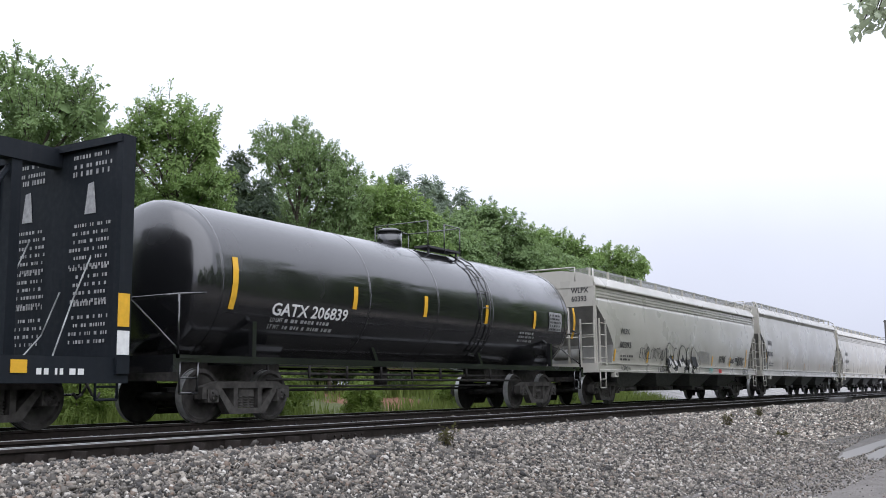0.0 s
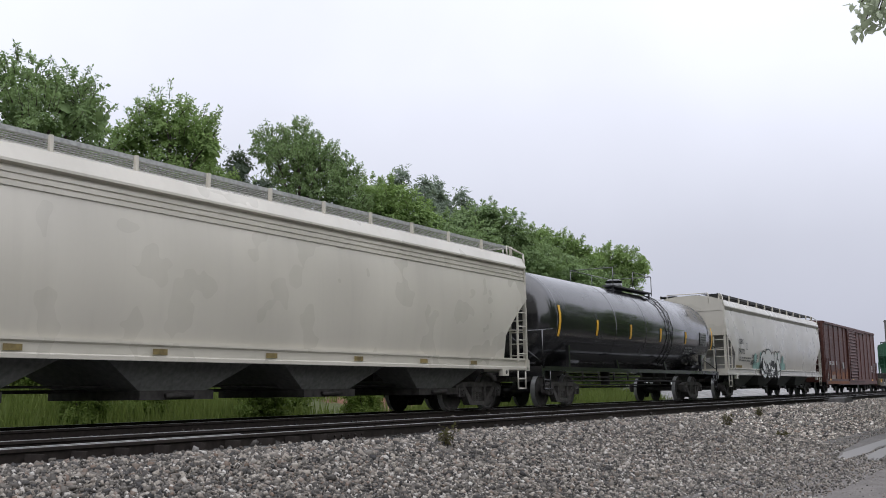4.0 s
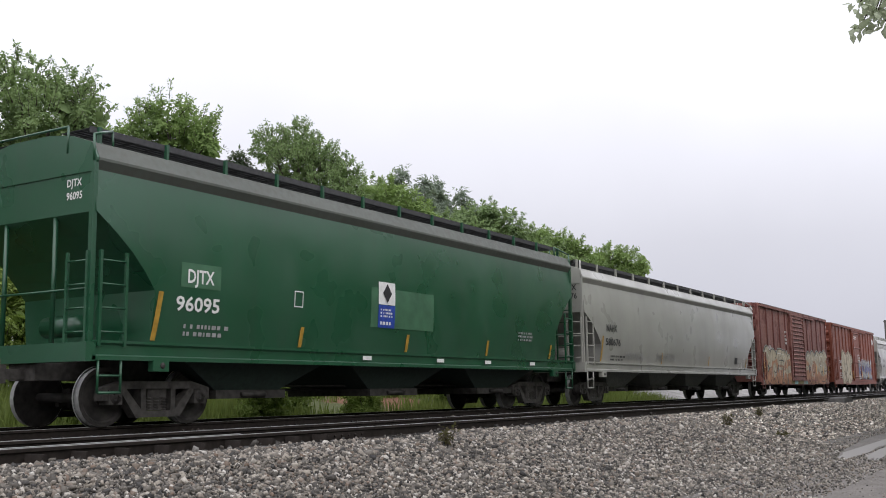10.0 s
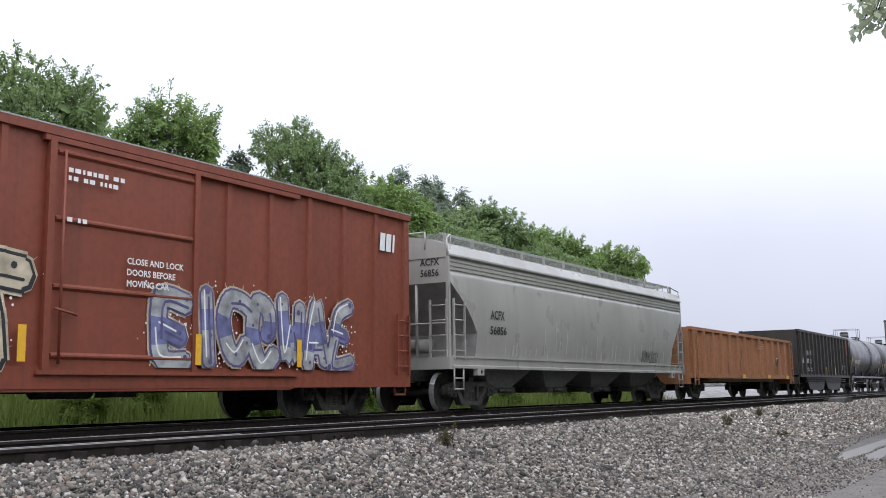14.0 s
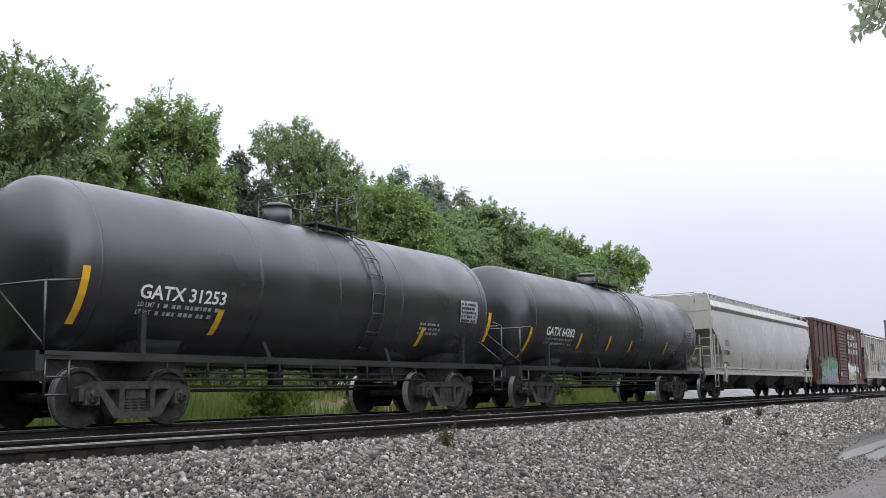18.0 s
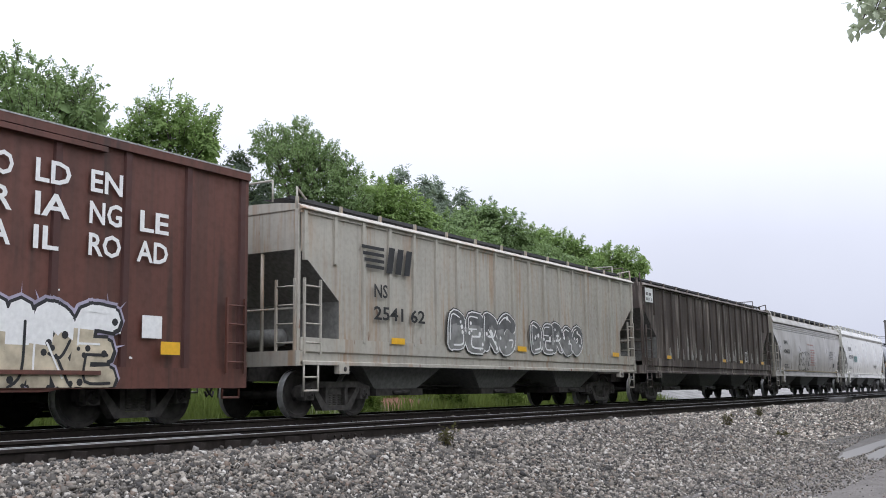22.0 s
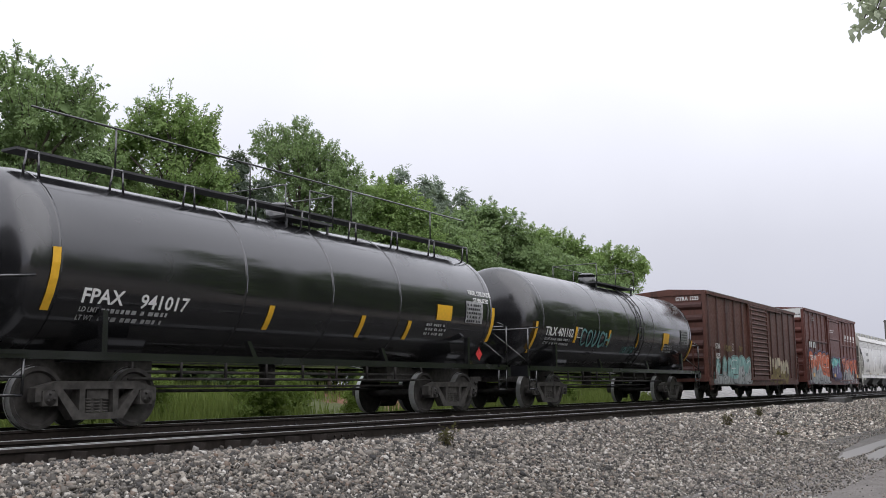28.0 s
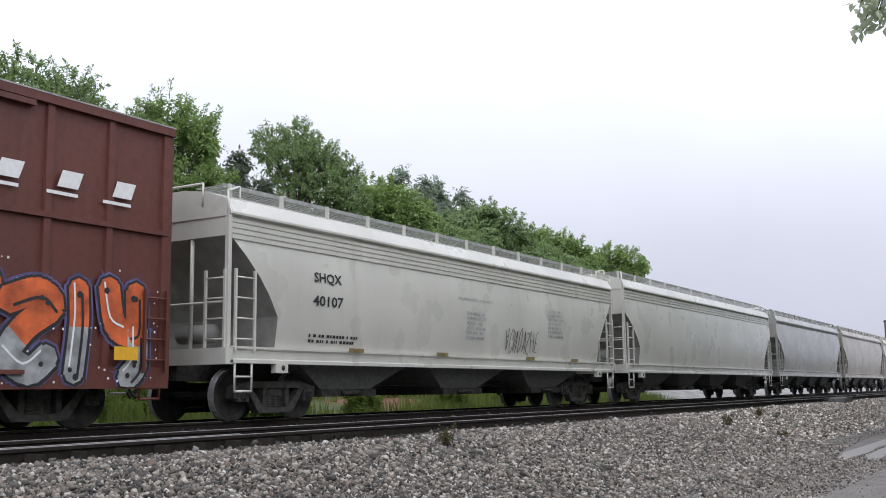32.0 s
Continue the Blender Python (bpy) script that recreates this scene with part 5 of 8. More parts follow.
# ---------------------------------------------------------------- tank car
def tank_car(xl, xr, label, stripes, radius=1.47, axis=2.47, skin_mat=None, long_walk=False, dome=0.1, rungs_at=0.9, rail=(-0.9, 2.4), plates=True):
    """stripes: x, lower and upper height of each yellow strip."""
    BLACK = skin_mat or GLOSS
    car, h = start_car("tank_car", label, xl, xr)
    skin = lambda z: -math.sqrt(max(0.05, radius ** 2 - (z - axis) ** 2))
    n = 40
    hs = h - 0.35
    rings = []
    prof = [(-hs, 0.05), (-hs + 0.02, 0.30), (-hs + 0.07, 0.55), (-hs + 0.14, 0.74), (-hs + 0.22, 0.87), (-hs + 0.32, 0.95), (-hs + 0.42, 0.985), (-hs + 0.56, 1.0)]
    for x, k in prof + [(-x, k) for x, k in prof[::-1]]:
        rings.append([(x, radius * k * math.cos(2 * math.pi * i / n), axis + radius * k * math.sin(2 * math.pi * i / n)) for i in range(n)])
    part("tank_shell", Shape().loft(rings, True), BLACK, car, "glossy black cylindrical tank with dished ends")
    band = lambda x, w: Shape().loft([[(x + d, (radius + e) * math.cos(2 * math.pi * i / n), axis + (radius + e) * math.sin(2 * math.pi * i / n)) for i in range(n)] for d, e in ((-w, -0.01), (-w, 0.003), (w, 0.003), (w, -0.01))], True, False)
    for x in (-hs + 0.68, -h * 0.33, 0.05, h * 0.33, hs - 0.68):
        part("weld_band", band(x, 0.03), BLACK, car)
    for s in (-1, 1):
        part("side_bar", Shape().box(-h, h, s * 1.42 - 0.05, s * 1.42 + 0.05, 1.0, 1.12), BLACK, car, "long steel running bar")
        part("stub_sill", Shape().box(s * (h - 1.9) - 1.9, s * (h - 1.9) + 1.9, -0.33, 0.33, 0.72, 1.12), IRON, car)
        part("saddle", Shape().along_x([(-1.35, 1.35), (-1.15, 1.0), (1.15, 1.0), (1.35, 1.35), (0.8, 1.26), (0.0, 1.12), (-0.8, 1.26)], s * (h - 2.3) - 0.45, s * (h - 2.3) + 0.45), BLACK, car)
        part("end_platform", Shape().box(s * (h - 0.25) - 0.28, s * (h - 0.25) + 0.28, -1.5, 1.5, 1.06, 1.12), BLACK, car)
        part("end_sill", Shape().box(s * h - 0.09, s * h + 0.05, -1.5, 1.5, 0.84, 1.12), BLACK, car)
        hoop = Shape()
        for q in (-1, 1):
            hoop.pipe([(s * (h - 0.06), q * 1.45, 1.1), (s * (h - 0.06), q * 1.45, 2.1), (s * (h - 0.6), q * 1.50, 2.16)], 0.022)
        hoop.rod((s * (h - 0.06), -1.45, 2.1), (s * (h - 0.06), 1.45, 2.1), 0.022).rod((s * (h - 0.06), -1.45, 1.2), (s * (h - 0.06), -0.3, 2.1), 0.018)
        part("end_handrail", hoop, BLACK, car, "bent pipe handrail at the end platform")
        for q in (-1, 1):
            part("stirrup_step", step_shape(s * (h - 0.3), q * 1.45, 0.4, 0.5, 1.0), BLACK, car)
            part("stanchion", Shape().box(s * (h - 1.9) - 0.05, s * (h - 1.9) + 0.05, q * 1.36 - 0.05, q * 1.36 + 0.05, 1.0, 1.75), BLACK, car)
            part("side_bracket", Shape().along_y([(s * h * 0.28, 1.05), (s * h * 0.28 + 0.12, 1.05), (s * h * 0.28 - 0.1, 1.4), (s * h * 0.28 - 0.2, 1.4)], q * 1.30 - 0.04, q * 1.30 + 0.04), BLACK, car)
    piping = Shape().rod((-h + 2.8, -0.6, 0.86), (h - 2.8, -0.6, 0.86), 0.03).rod((-h + 2.8, -0.9, 0.74), (h - 2.8, -0.9, 0.74), 0.025)
    for i in range(9):
        x = -h + 3 + (2 * h - 6) * i / 8
        piping.rod((x, -0.75, 0.72), (x, -0.75, 1.1), 0.03)
    piping.rod((-0.2, 0, 0.62), (-0.2, 0, 1.1), 0.16, 12)
    part("brake_piping", piping, GREASE, car, "air pipes slung under the tank")
    # dome, valve housing, ladders and railed platform
    top = axis + radius
    part("valve_housing", Shape().rod((dome, 0, top - 0.1), (dome, 0, top + 0.34), 0.30, 18).rod((dome, 0, top + 0.34), (dome, 0, top + 0.42), 0.33, 18, 0.2), BLACK, car, "round valve housing on top")
    for s in (-1, 1):
        pl = Shape().box(rail[0], rail[1], s * 0.58 - 0.2, s * 0.58 + 0.2, top - 0.02, top + 0.03)
        for x in (rail[0] + 0.1, rail[1] - 0.1):
            pl.rod((x, s * 0.72, top - 0.28), (x, s * 0.72, top), 0.03)
        part("platform", pl, GRATE, car, "grating platform beside the dome")
    rl = Shape()
    mid = (rail[0] + rail[1]) / 2
    for x in (rail[0], mid, rail[1]):
        rl.rod((x, -0.78, top - 0.1), (x, -0.78, top + 0.62), 0.015)
        rl.rod((x, 0.78, top - 0.1), (x, 0.78, top + 0.62), 0.015)
    rl.rod((rail[0], 0.78, top + 0.62), (rail[1], 0.78, top + 0.62), 0.015).rod((rail[0], -0.78, top + 0.62), (rail[0], 0.78, top + 0.62), 0.015)
    rl.rod((mid, -0.78, top + 0.62), (rail[1], -0.78, top + 0.62), 0.015).rod((rail[1], -0.78, top + 0.62), (rail[1], 0.78, top + 0.62), 0.015)
    part("platform_railing", rl, BLACK, car, "pipe railing round the platform")
    for s in (() if long_walk else (-1, 1)):
        arc = (1.2, 0.9, 0.5, 0.1, -0.3, -0.6, -0.85)
        for x in (rungs_at, rungs_at + 0.42):
            st = [(x, s * (abs(skin(axis + radius * math.sin(a))) + 0.06), axis + (radius + 0.04) * math.sin(a)) for a in arc]
            la = part("ladder_stile", tapered(st, [0.02] * 7, 6), BLACK, car, "curved ladder stile up the tank side")
        for k in range(8):
            a = 1.1 - k * 0.27
            part("rung", Shape().rod((0, 0, 0), (0.42, 0, 0), 0.014), BLACK, la, at=pose(rungs_at, s * ((radius + 0.06) * math.cos(a)), axis + (radius + 0.05) * math.sin(a)))
    if long_walk:
        wk = Shape().box(-hs + 0.4, hs - 0.4, -0.72, -0.36, top + 0.16, top + 0.2)
        part("running_board", wk, GRATE, car, "long grating walkway on the tank top")
        for i in range(9):
            x = -hs + 0.6 + (2 * hs - 1.2) * i / 8
            part("board_bracket", Shape().pipe([(x - 0.1, -0.75, top - 0.22), (x - 0.05, -0.75, top + 0.16), (x + 0.15, -0.75, top + 0.16), (x + 0.18, -0.75, top - 0.22)], 0.022), BLACK, car)
            if i % 2:
                part("railing_post", Shape().rod((x, -0.75, top + 0.16), (x, -0.75, top + 0.85), 0.018), BLACK, car)
        part("hand_rail", Shape().rod((-hs + 0.6, -0.75, top + 0.85), (hs - 0.6, -0.75, top + 0.85), 0.018), BLACK, car)
    # yellow reflective strips
    for x, z0, z1 in stripes:
        patch(car, "reflector", x - 0.07, x + 0.07, z0, z1, YELLOW, skin, "yellow reflective strip", lean=0.04)
    if plates:
        patch(car, "data_plate", hs - 1.75, hs - 0.95, 2.1, 2.62, DIM, skin, "grey inspection stencil panel")
        bars(car, hs - 1.72, 2.12, 0.7, 0.48, 5, INK, lambda z: skin(z) - 0.012, 5)
        bars(car, hs - 3.4, 1.75, 0.9, 0.3, 3, DIM, skin, 6)
    CARS.append((car, (xl + xr) / 2, running_gear(car, h, h - 2.1)))
    return car, h, skin


# ---------------------------------------------------------------- boxcar
def boxcar(xl, xr, mat, label, eave=4.3, low=0.62, door=(-0.207, 0.15), corrugated=True, posts=13, end_ribs=6, sill_band=None, post_mat=None, end_mat=None):
    """door: its left and right edge, as shares of the half length."""
    car, h = start_car("boxcar", label, xl, xr)
    w = 1.52
    post_mat, end_mat = post_mat or mat, end_mat or mat
    skin = lambda z: -w
    d0, d1 = door[0] * h, door[1] * h
    part("body", Shape().box(-h + 0.05, h - 0.05, -w, w, low + 0.1, eave), mat, car, "painted steel boxcar body")
    roof = [(-w - 0.09, eave - 0.10), (-w - 0.09, eave + 0.03), (-w, eave + 0.06), (0, eave + 0.17), (w, eave + 0.06), (w + 0.09, eave + 0.03), (w + 0.09, eave - 0.10)]
    part("roof", Shape().along_x(roof, -h, h), mat, car, "shallow ridged steel roof")
    # added pale strip paints the bright sky highlight along the roof edge
    if mat is not MAROON:
        for s in (-1, 1):
            part("roof_edge", Shape().box(-h, h, s * (w + 0.075) - 0.02, s * (w + 0.075) + 0.02, eave + 0.028, eave + 0.05), GALV, car, "pale galvanised strip for the sky highlight on the roof edge")
    rr = Shape().along_x([(-w + 0.15, eave + 0.06), (0, eave + 0.165), (w - 0.15, eave + 0.06), (w - 0.2, eave + 0.09), (0, eave + 0.21), (-w + 0.2, eave + 0.09)], -0.05, 0.05).mesh("roof_rib", mat)
    for i in range(13):
        part("roof_rib", rr, mat, car, at=pose(-h + 0.6 + (2 * h - 1.2) * i / 12, 0, 0))
    for s in (-1, 1):
        part("side_sill", Shape().box(-h, h, s * (w + 0.01) - 0.035, s * (w + 0.01) + 0.035, low - 0.04, low + 0.28).along_y([(-h + 2.9, low + 0.08), (h - 2.9, low + 0.08), (h - 4.0, low - 0.08), (-h + 4.0, low - 0.08)], s * w - 0.03, s * w + 0.03), mat, car)
    pshape = Shape().loft([[(-0.075, 0.01, z), (-0.055, -0.048, z), (0.055, -0.048, z), (0.075, 0.01, z)] for z in (low + 0.28, eave - 0.10)]).mesh("side_post", post_mat)
    for s in (-1, 1):
        for i in range(posts):
            x = -h + 0.14 + (2 * h - 0.28) * i / (posts - 1)
            if d0 - 0.12 < x < d1 + 0.12:
                continue
            part("side_post", pshape, post_mat, car, at=pose(x, s * w, 0, 0, 0, 0 if s < 0 else 180))
    # doors
    for s in (-1, 1):
        dr = Shape().box(d0, d1, -0.07, 0.0, low + 0.22, eave - 0.16)
        door_ob = part("door", dr, mat, car, "sliding steel side door", at=pose((d0 + d1) if s > 0 else 0, s * w, 0, 0, 0, 0 if s < 0 else 180))
        for e in (d0 + 0.035, d1 - 0.035):
            part("door_stile", Shape().box(e - 0.055, e + 0.055, -0.115, -0.068, low + 0.22, eave - 0.16), mat, door_ob)
        k = 15 if corrugated else 4
        corr = Shape().loft([[(x, -0.07, -0.05), (x, -0.115, -0.012), (x, -0.115, 0.012), (x, -0.07, 0.05)] for x in (d0 + 0.12, d1 - 0.12)]).mesh("door_corrugation", mat)
        for i in range(k):
            part("door_corrugation", corr, mat, door_ob, at=pose(0, 0, low + 0.42 + (eave - low - 0.75) * i / (k - 1)))
        part("lock_rod", Shape().rod((d0 + 0.22, -0.14, low + 0.3), (d0 + 0.22, -0.14, eave - 0.3), 0.022).rod((d0 + 0.12, -0.15, 1.7), (d0 + 0.5, -0.15, 1.62), 0.02), mat, door_ob)
        for za, zt in ((low + 0.16, low + 0.22), (eave - 0.2, eave - 0.12)):
            part("door_track", Shape().box(d0 - 0.1, d1 + (d1 - d0) * 0.9, s * (w + 0.06) - 0.05, s * (w + 0.06) + 0.05, za, zt), mat, car)
    # ends
    erib = Shape().loft([[(0, y, -0.16), (0.10, y, -0.05), (0.10, y, 0.05), (0, y, 0.16)] for y in (-1.36, 1.36)]).mesh("end_corrugation", end_mat)
    for s in (-1, 1):
        for i in range(end_ribs):
            part("end_corrugation", erib, end_mat, car, at=pose(s * (h - 0.05), 0, low + 0.55 + (eave - low - 1.1) * i / (end_ribs - 1), 0, 0, 0 if s > 0 else 180))
        part("end_sill", Shape().box(s * h - 0.12, s * h + 0.05, -w, w, low + 0.1, low + 0.4), mat, car)
        part("centre_sill", Shape().box(s * h * 0.5 - h * 0.5, s * h * 0.5 + h * 0.5, -0.32, 0.32, low, low + 0.3), IRON, car)
        for q in (-1, 1):
            part("corner_post", Shape().box(s * h - 0.10, s * h + 0.02, q * (w - 0.05) - 0.07, q * (w - 0.05) + 0.07, low + 0.1, eave), mat, car)
            ladder(car, "ladder", s * (h - 0.12), s * (h - 0.55), q * (w + 0.10), low + 0.2, 2.1, 4, mat)
            part("stirrup_step", step_shape(s * (h - 0.34), q * w, 0.4, 0.42, 0.75), mat, car)
        ladder(car, "end_ladder", -1.4, -0.95, s * (h + 0.12), low + 0.2, 2.1, 4, mat, "y")
    part("underframe", Shape().box(-h + 3.2, h - 3.2, -1.2, 1.2, low - 0.02, low + 0.12), GREASE, car)
    part("brake_gear", Shape().rod((-0.8, -0.5, 0.6), (0.2, -0.5, 0.6), 0.17, 12).box(0.5, 1.0, -0.7, -0.3, 0.45, 0.8), GREASE, car)
    CARS.append((car, (xl + xr) / 2, running_gear(car, h, h - 1.95)))
    return car, h, skin


# ---------------------------------------------------------------- gondolas and flats
def gondola(xl, xr, mat, label, top=2.76, low=0.95, posts=13, belly=False, panel_mat=None):
    car, h = start_car("gondola", label, xl, xr)
    w = 1.48
    skin = lambda z: -w
    for s in (-1, 1):
        part("side_sheet", Shape().box(-h + 0.05, h - 0.05, s * w - 0.03, s * w + 0.03, low, top), panel_mat or mat, car, "painted steel gondola side")
        part("top_chord", Shape().box(-h, h, s * (w + 0.02) - 0.09, s * (w + 0.02) + 0.09, top - 0.06, top + 0.06), mat, car)
        part("side_sill", Shape().box(-h, h, s * (w + 0.03) - 0.07, s * (w + 0.03) + 0.07, low - 0.10, low + 0.06), mat, car)
        post = Shape().loft([[(-0.09, 0.0, z), (-0.06, -0.12, z), (0.06, -0.12, z), (0.09, 0.0, z)] for z in (low, top - 0.06)]).mesh("side_post", mat)
        for i in range(posts):
            part("side_post", post, mat, car, at=pose(-h + 0.35 + (2 * h - 0.7) * i / (posts - 1), s * (w + 0.02), 0, 0, 0, 0 if s < 0 else 180))
        part("end_sheet", Shape().box(s * h - 0.08, s * h, -w, w, low, top + 0.04), mat, car)
        for k in range(3):
            part("end_rib", Shape().box(s * h - 0.02, s * h + 0.08, -w, w, low + 0.3 + k * (top - low - 0.5) / 2, low + 0.44 + k * (top - low - 0.5) / 2), mat, car)
        for q in (-1, 1):
            if not belly or s > 0:
                ladder(car, "ladder", s * (h - 0.08), s * (h - 0.5), q * (w + 0.16), 0.6, top - 0.05, 7, mat)
        part("end_sill", Shape().box(s * h - 0.1, s * h + 0.06, -w, w, 0.62, 0.98), mat, car)
        part("centre_sill", Shape().box(s * h * 0.5 - h * 0.5, s * h * 0.5 + h * 0.5, -0.32, 0.32, 0.66, 1.0), IRON, car)
    part("floor", Shape().box(-h + 0.1, h - 0.1, -w, w, low, low + 0.06), mat, car)
    if belly:
        for a, b in ((-h + 2.2, 0.1), (-0.1, h - 2.2)):
            part("tub", Shape().along_y([(a, 1.0), (b, 1.0), (b - 0.7, 0.34), (b - 1.6, 0.24), (a + 1.6, 0.24), (a + 0.7, 0.34)], -1.4, 1.4), mat, car, "deep drop-bottom tub")
        part("pipe_line", Shape().rod((-h + 1.4, -1.5, 0.86), (h - 1.4, -1.5, 0.86), 0.035).rod((-h + 1.4, -1.5, 0.74), (h - 1.4, -1.5, 0.74), 0.025), GREASE, car)
    else:
        part("underframe", Shape().box(-h + 2.8, h - 2.8, -1.3, 1.3, 0.72, 0.96), mat, car)
    CARS.append((car, (xl + xr) / 2, running_gear(car, h, h - 1.8)))
    return car, h, skin


def flatcar(xl, xr):
    car, h = start_car("flatcar", "weathered black flatcar with rusty side sills and stakes", xl, xr)
    w = 1.55
    skin = lambda z: -w - 0.02
    part("deck", Shape().box(-h, h, -w, w, 0.84, 0.94), DECK, car, "worn timber and steel deck")
    for s in (-1, 1):
        part("side_sill", Shape().box(-h, h, s * w - 0.02, s * w + 0.02, 0.46, 0.90).box(-h, h, s * w - 0.07, s * w + 0.07, 0.42, 0.50), SILL, car, "rust-streaked grey side sill")
        part("fish_belly", Shape().along_y([(-h + 3, 0.5), (h - 3, 0.5), (h - 4.5, 0.2), (-h + 4.5, 0.2)], s * 0.4 - 0.04, s * 0.4 + 0.04), DECK, car)
        part("end_sill", Shape().box(s * h - 0.1, s * h + 0.05, -w, w, 0.5, 0.98), SILL, car)
        for i in range(15):
            x = -h + 0.7 + (2 * h - 1.4) * i / 14
            part("stake_pocket", Shape().box(x - 0.09, x + 0.09, s * (w + 0.06) - 0.06, s * (w + 0.06) + 0.06, 0.76, 0.98), SILL, car)
    patch(car, "data_plate", -h + 0.2, -h + 0.75, 0.70, 0.92, YELLOW, skin, "yellow side marker plate")
    lettering(car, "ATW", -8.13, 0.49, 0.24, CHALK, skin, width=0.66)
    lettering(car, "64084", -6.71, 0.49, 0.23, CHALK, skin, width=1.03)
    bars(car, -h + 6.4, 0.50, 1.2, 0.22, 2, BLUEGREY, skin, 12)
    tag_lines(car, -h + 7.5, -h + 8.8, 0.50, 0.84, PALE, skin, 13, 6, 0.03)
    tag_lines(car, -h + 9.0, -h + 10.2, 0.50, 0.84, PALE, skin, 14, 6, 0.03)
    tag_lines(car, -h + 12.5, -h + 13.8, 0.50, 0.84, CHALK, skin, 15, 6, 0.04)
    tag_lines(car, -h + 13.9, -h + 15.2, 0.50, 0.84, CHALK, skin, 16, 6, 0.04)
    for x, q in ((-5.4, 0.42), (6.6, 0.5), (7.7, 0.45)):
        for x0, x1, z0, z1 in ((x, x + q, 0.52, 0.545), (x, x + q, 0.80, 0.825), (x, x + 0.03, 0.52, 0.825), (x + q - 0.03, x + q, 0.52, 0.825)):
            patch(car, "stencil_frame", x0, x1, z0, z1, DIM, skin, "pale outlined stencil box")
    for x in (-4.2, 2.1, 3.6, 5.6, 8.4, 9.3):
        patch(car, "rust_patch", x, x + 0.55, 0.56, 0.80, OCHRE, skin, "orange rusted reflector")
    CARS.append((car, (xl + xr) / 2, running_gear(car, h, h - 1.9)))
    # the load lies on the deck and travels with the car
    load = thing("steel_load", "stack of long dark steel beams strapped on a flatcar", "steel beams", at=((xl + xr) / 2, TRAIN_Y, 0))
    CARS.append((load, (xl + xr) / 2, []))
    rnd = random.Random(8)
    lab = "long dark steel beam strapped on the flatcar"
    for k in range(5):
        x0, x1 = -h + 5.2 + rnd.uniform(-0.4, 0.4), h - 1.6 + rnd.uniform(-0.6, 0.2)
        y = -1.16 + k * 0.58
        part("steel_beam", Shape().along_x([(y - 0.26, 0.96), (y + 0.26, 0.96), (y + 0.27, 1.0), (y + 0.27, 1.18), (y + 0.25, 1.2), (y - 0.25, 1.2), (y - 0.27, 1.18), (y - 0.27, 1.0)], x0, x1), LOAD, load, lab)
    for k in range(4):
        x0, x1 = -h + 8.4 + rnd.uniform(-0.9, 0.9), h - 2.4 + rnd.uniform(-1.2, 0.4)
        y = -1.02 + k * 0.68
        part("steel_beam", Shape().along_x([(y - 0.3, 1.24), (y + 0.3, 1.24), (y + 0.31, 1.27), (y + 0.31, 1.40), (y + 0.29, 1.42), (y - 0.29, 1.42), (y - 0.31, 1.40), (y - 0.31, 1.27)], x0, x1), LOAD, load, lab)
    for k in range(4):
        x = -h + 9.6 + k * 2.4
        part("spacer_timber", Shape().box(x - 0.05, x + 0.05, -1.35, 1.35, 1.2, 1.24), TIMBER, load)
    part("steel_plate", Shape().box(-h + 1.6, -h + 5.0, -1.2, 1.2, 0.94, 1.02), LOAD, load, "dark steel plate lying on the deck")
    for i in range(6):
        x = -h + 5.8 + i * (2 * h - 8.0) / 5
        st = part("stake", Shape().box(x - 0.035, x + 0.035, -w - 0.10, -w - 0.05, 0.6, 1.44).box(x - 0.02, x + 0.02, -w - 0.1, w, 1.43, 1.45), DECK, load, "steel stake and strap holding the load")
        part("clip", Shape().loft([[(x - 0.06, -w - 0.12, z), (x + 0.05, -w - 0.12, z), (x + 0.05, -w - 0.02, z), (x - 0.06, -w - 0.02, z)] for z in (1.40, 1.50)]), DIM, st, "pale worn stake clip")
    return car


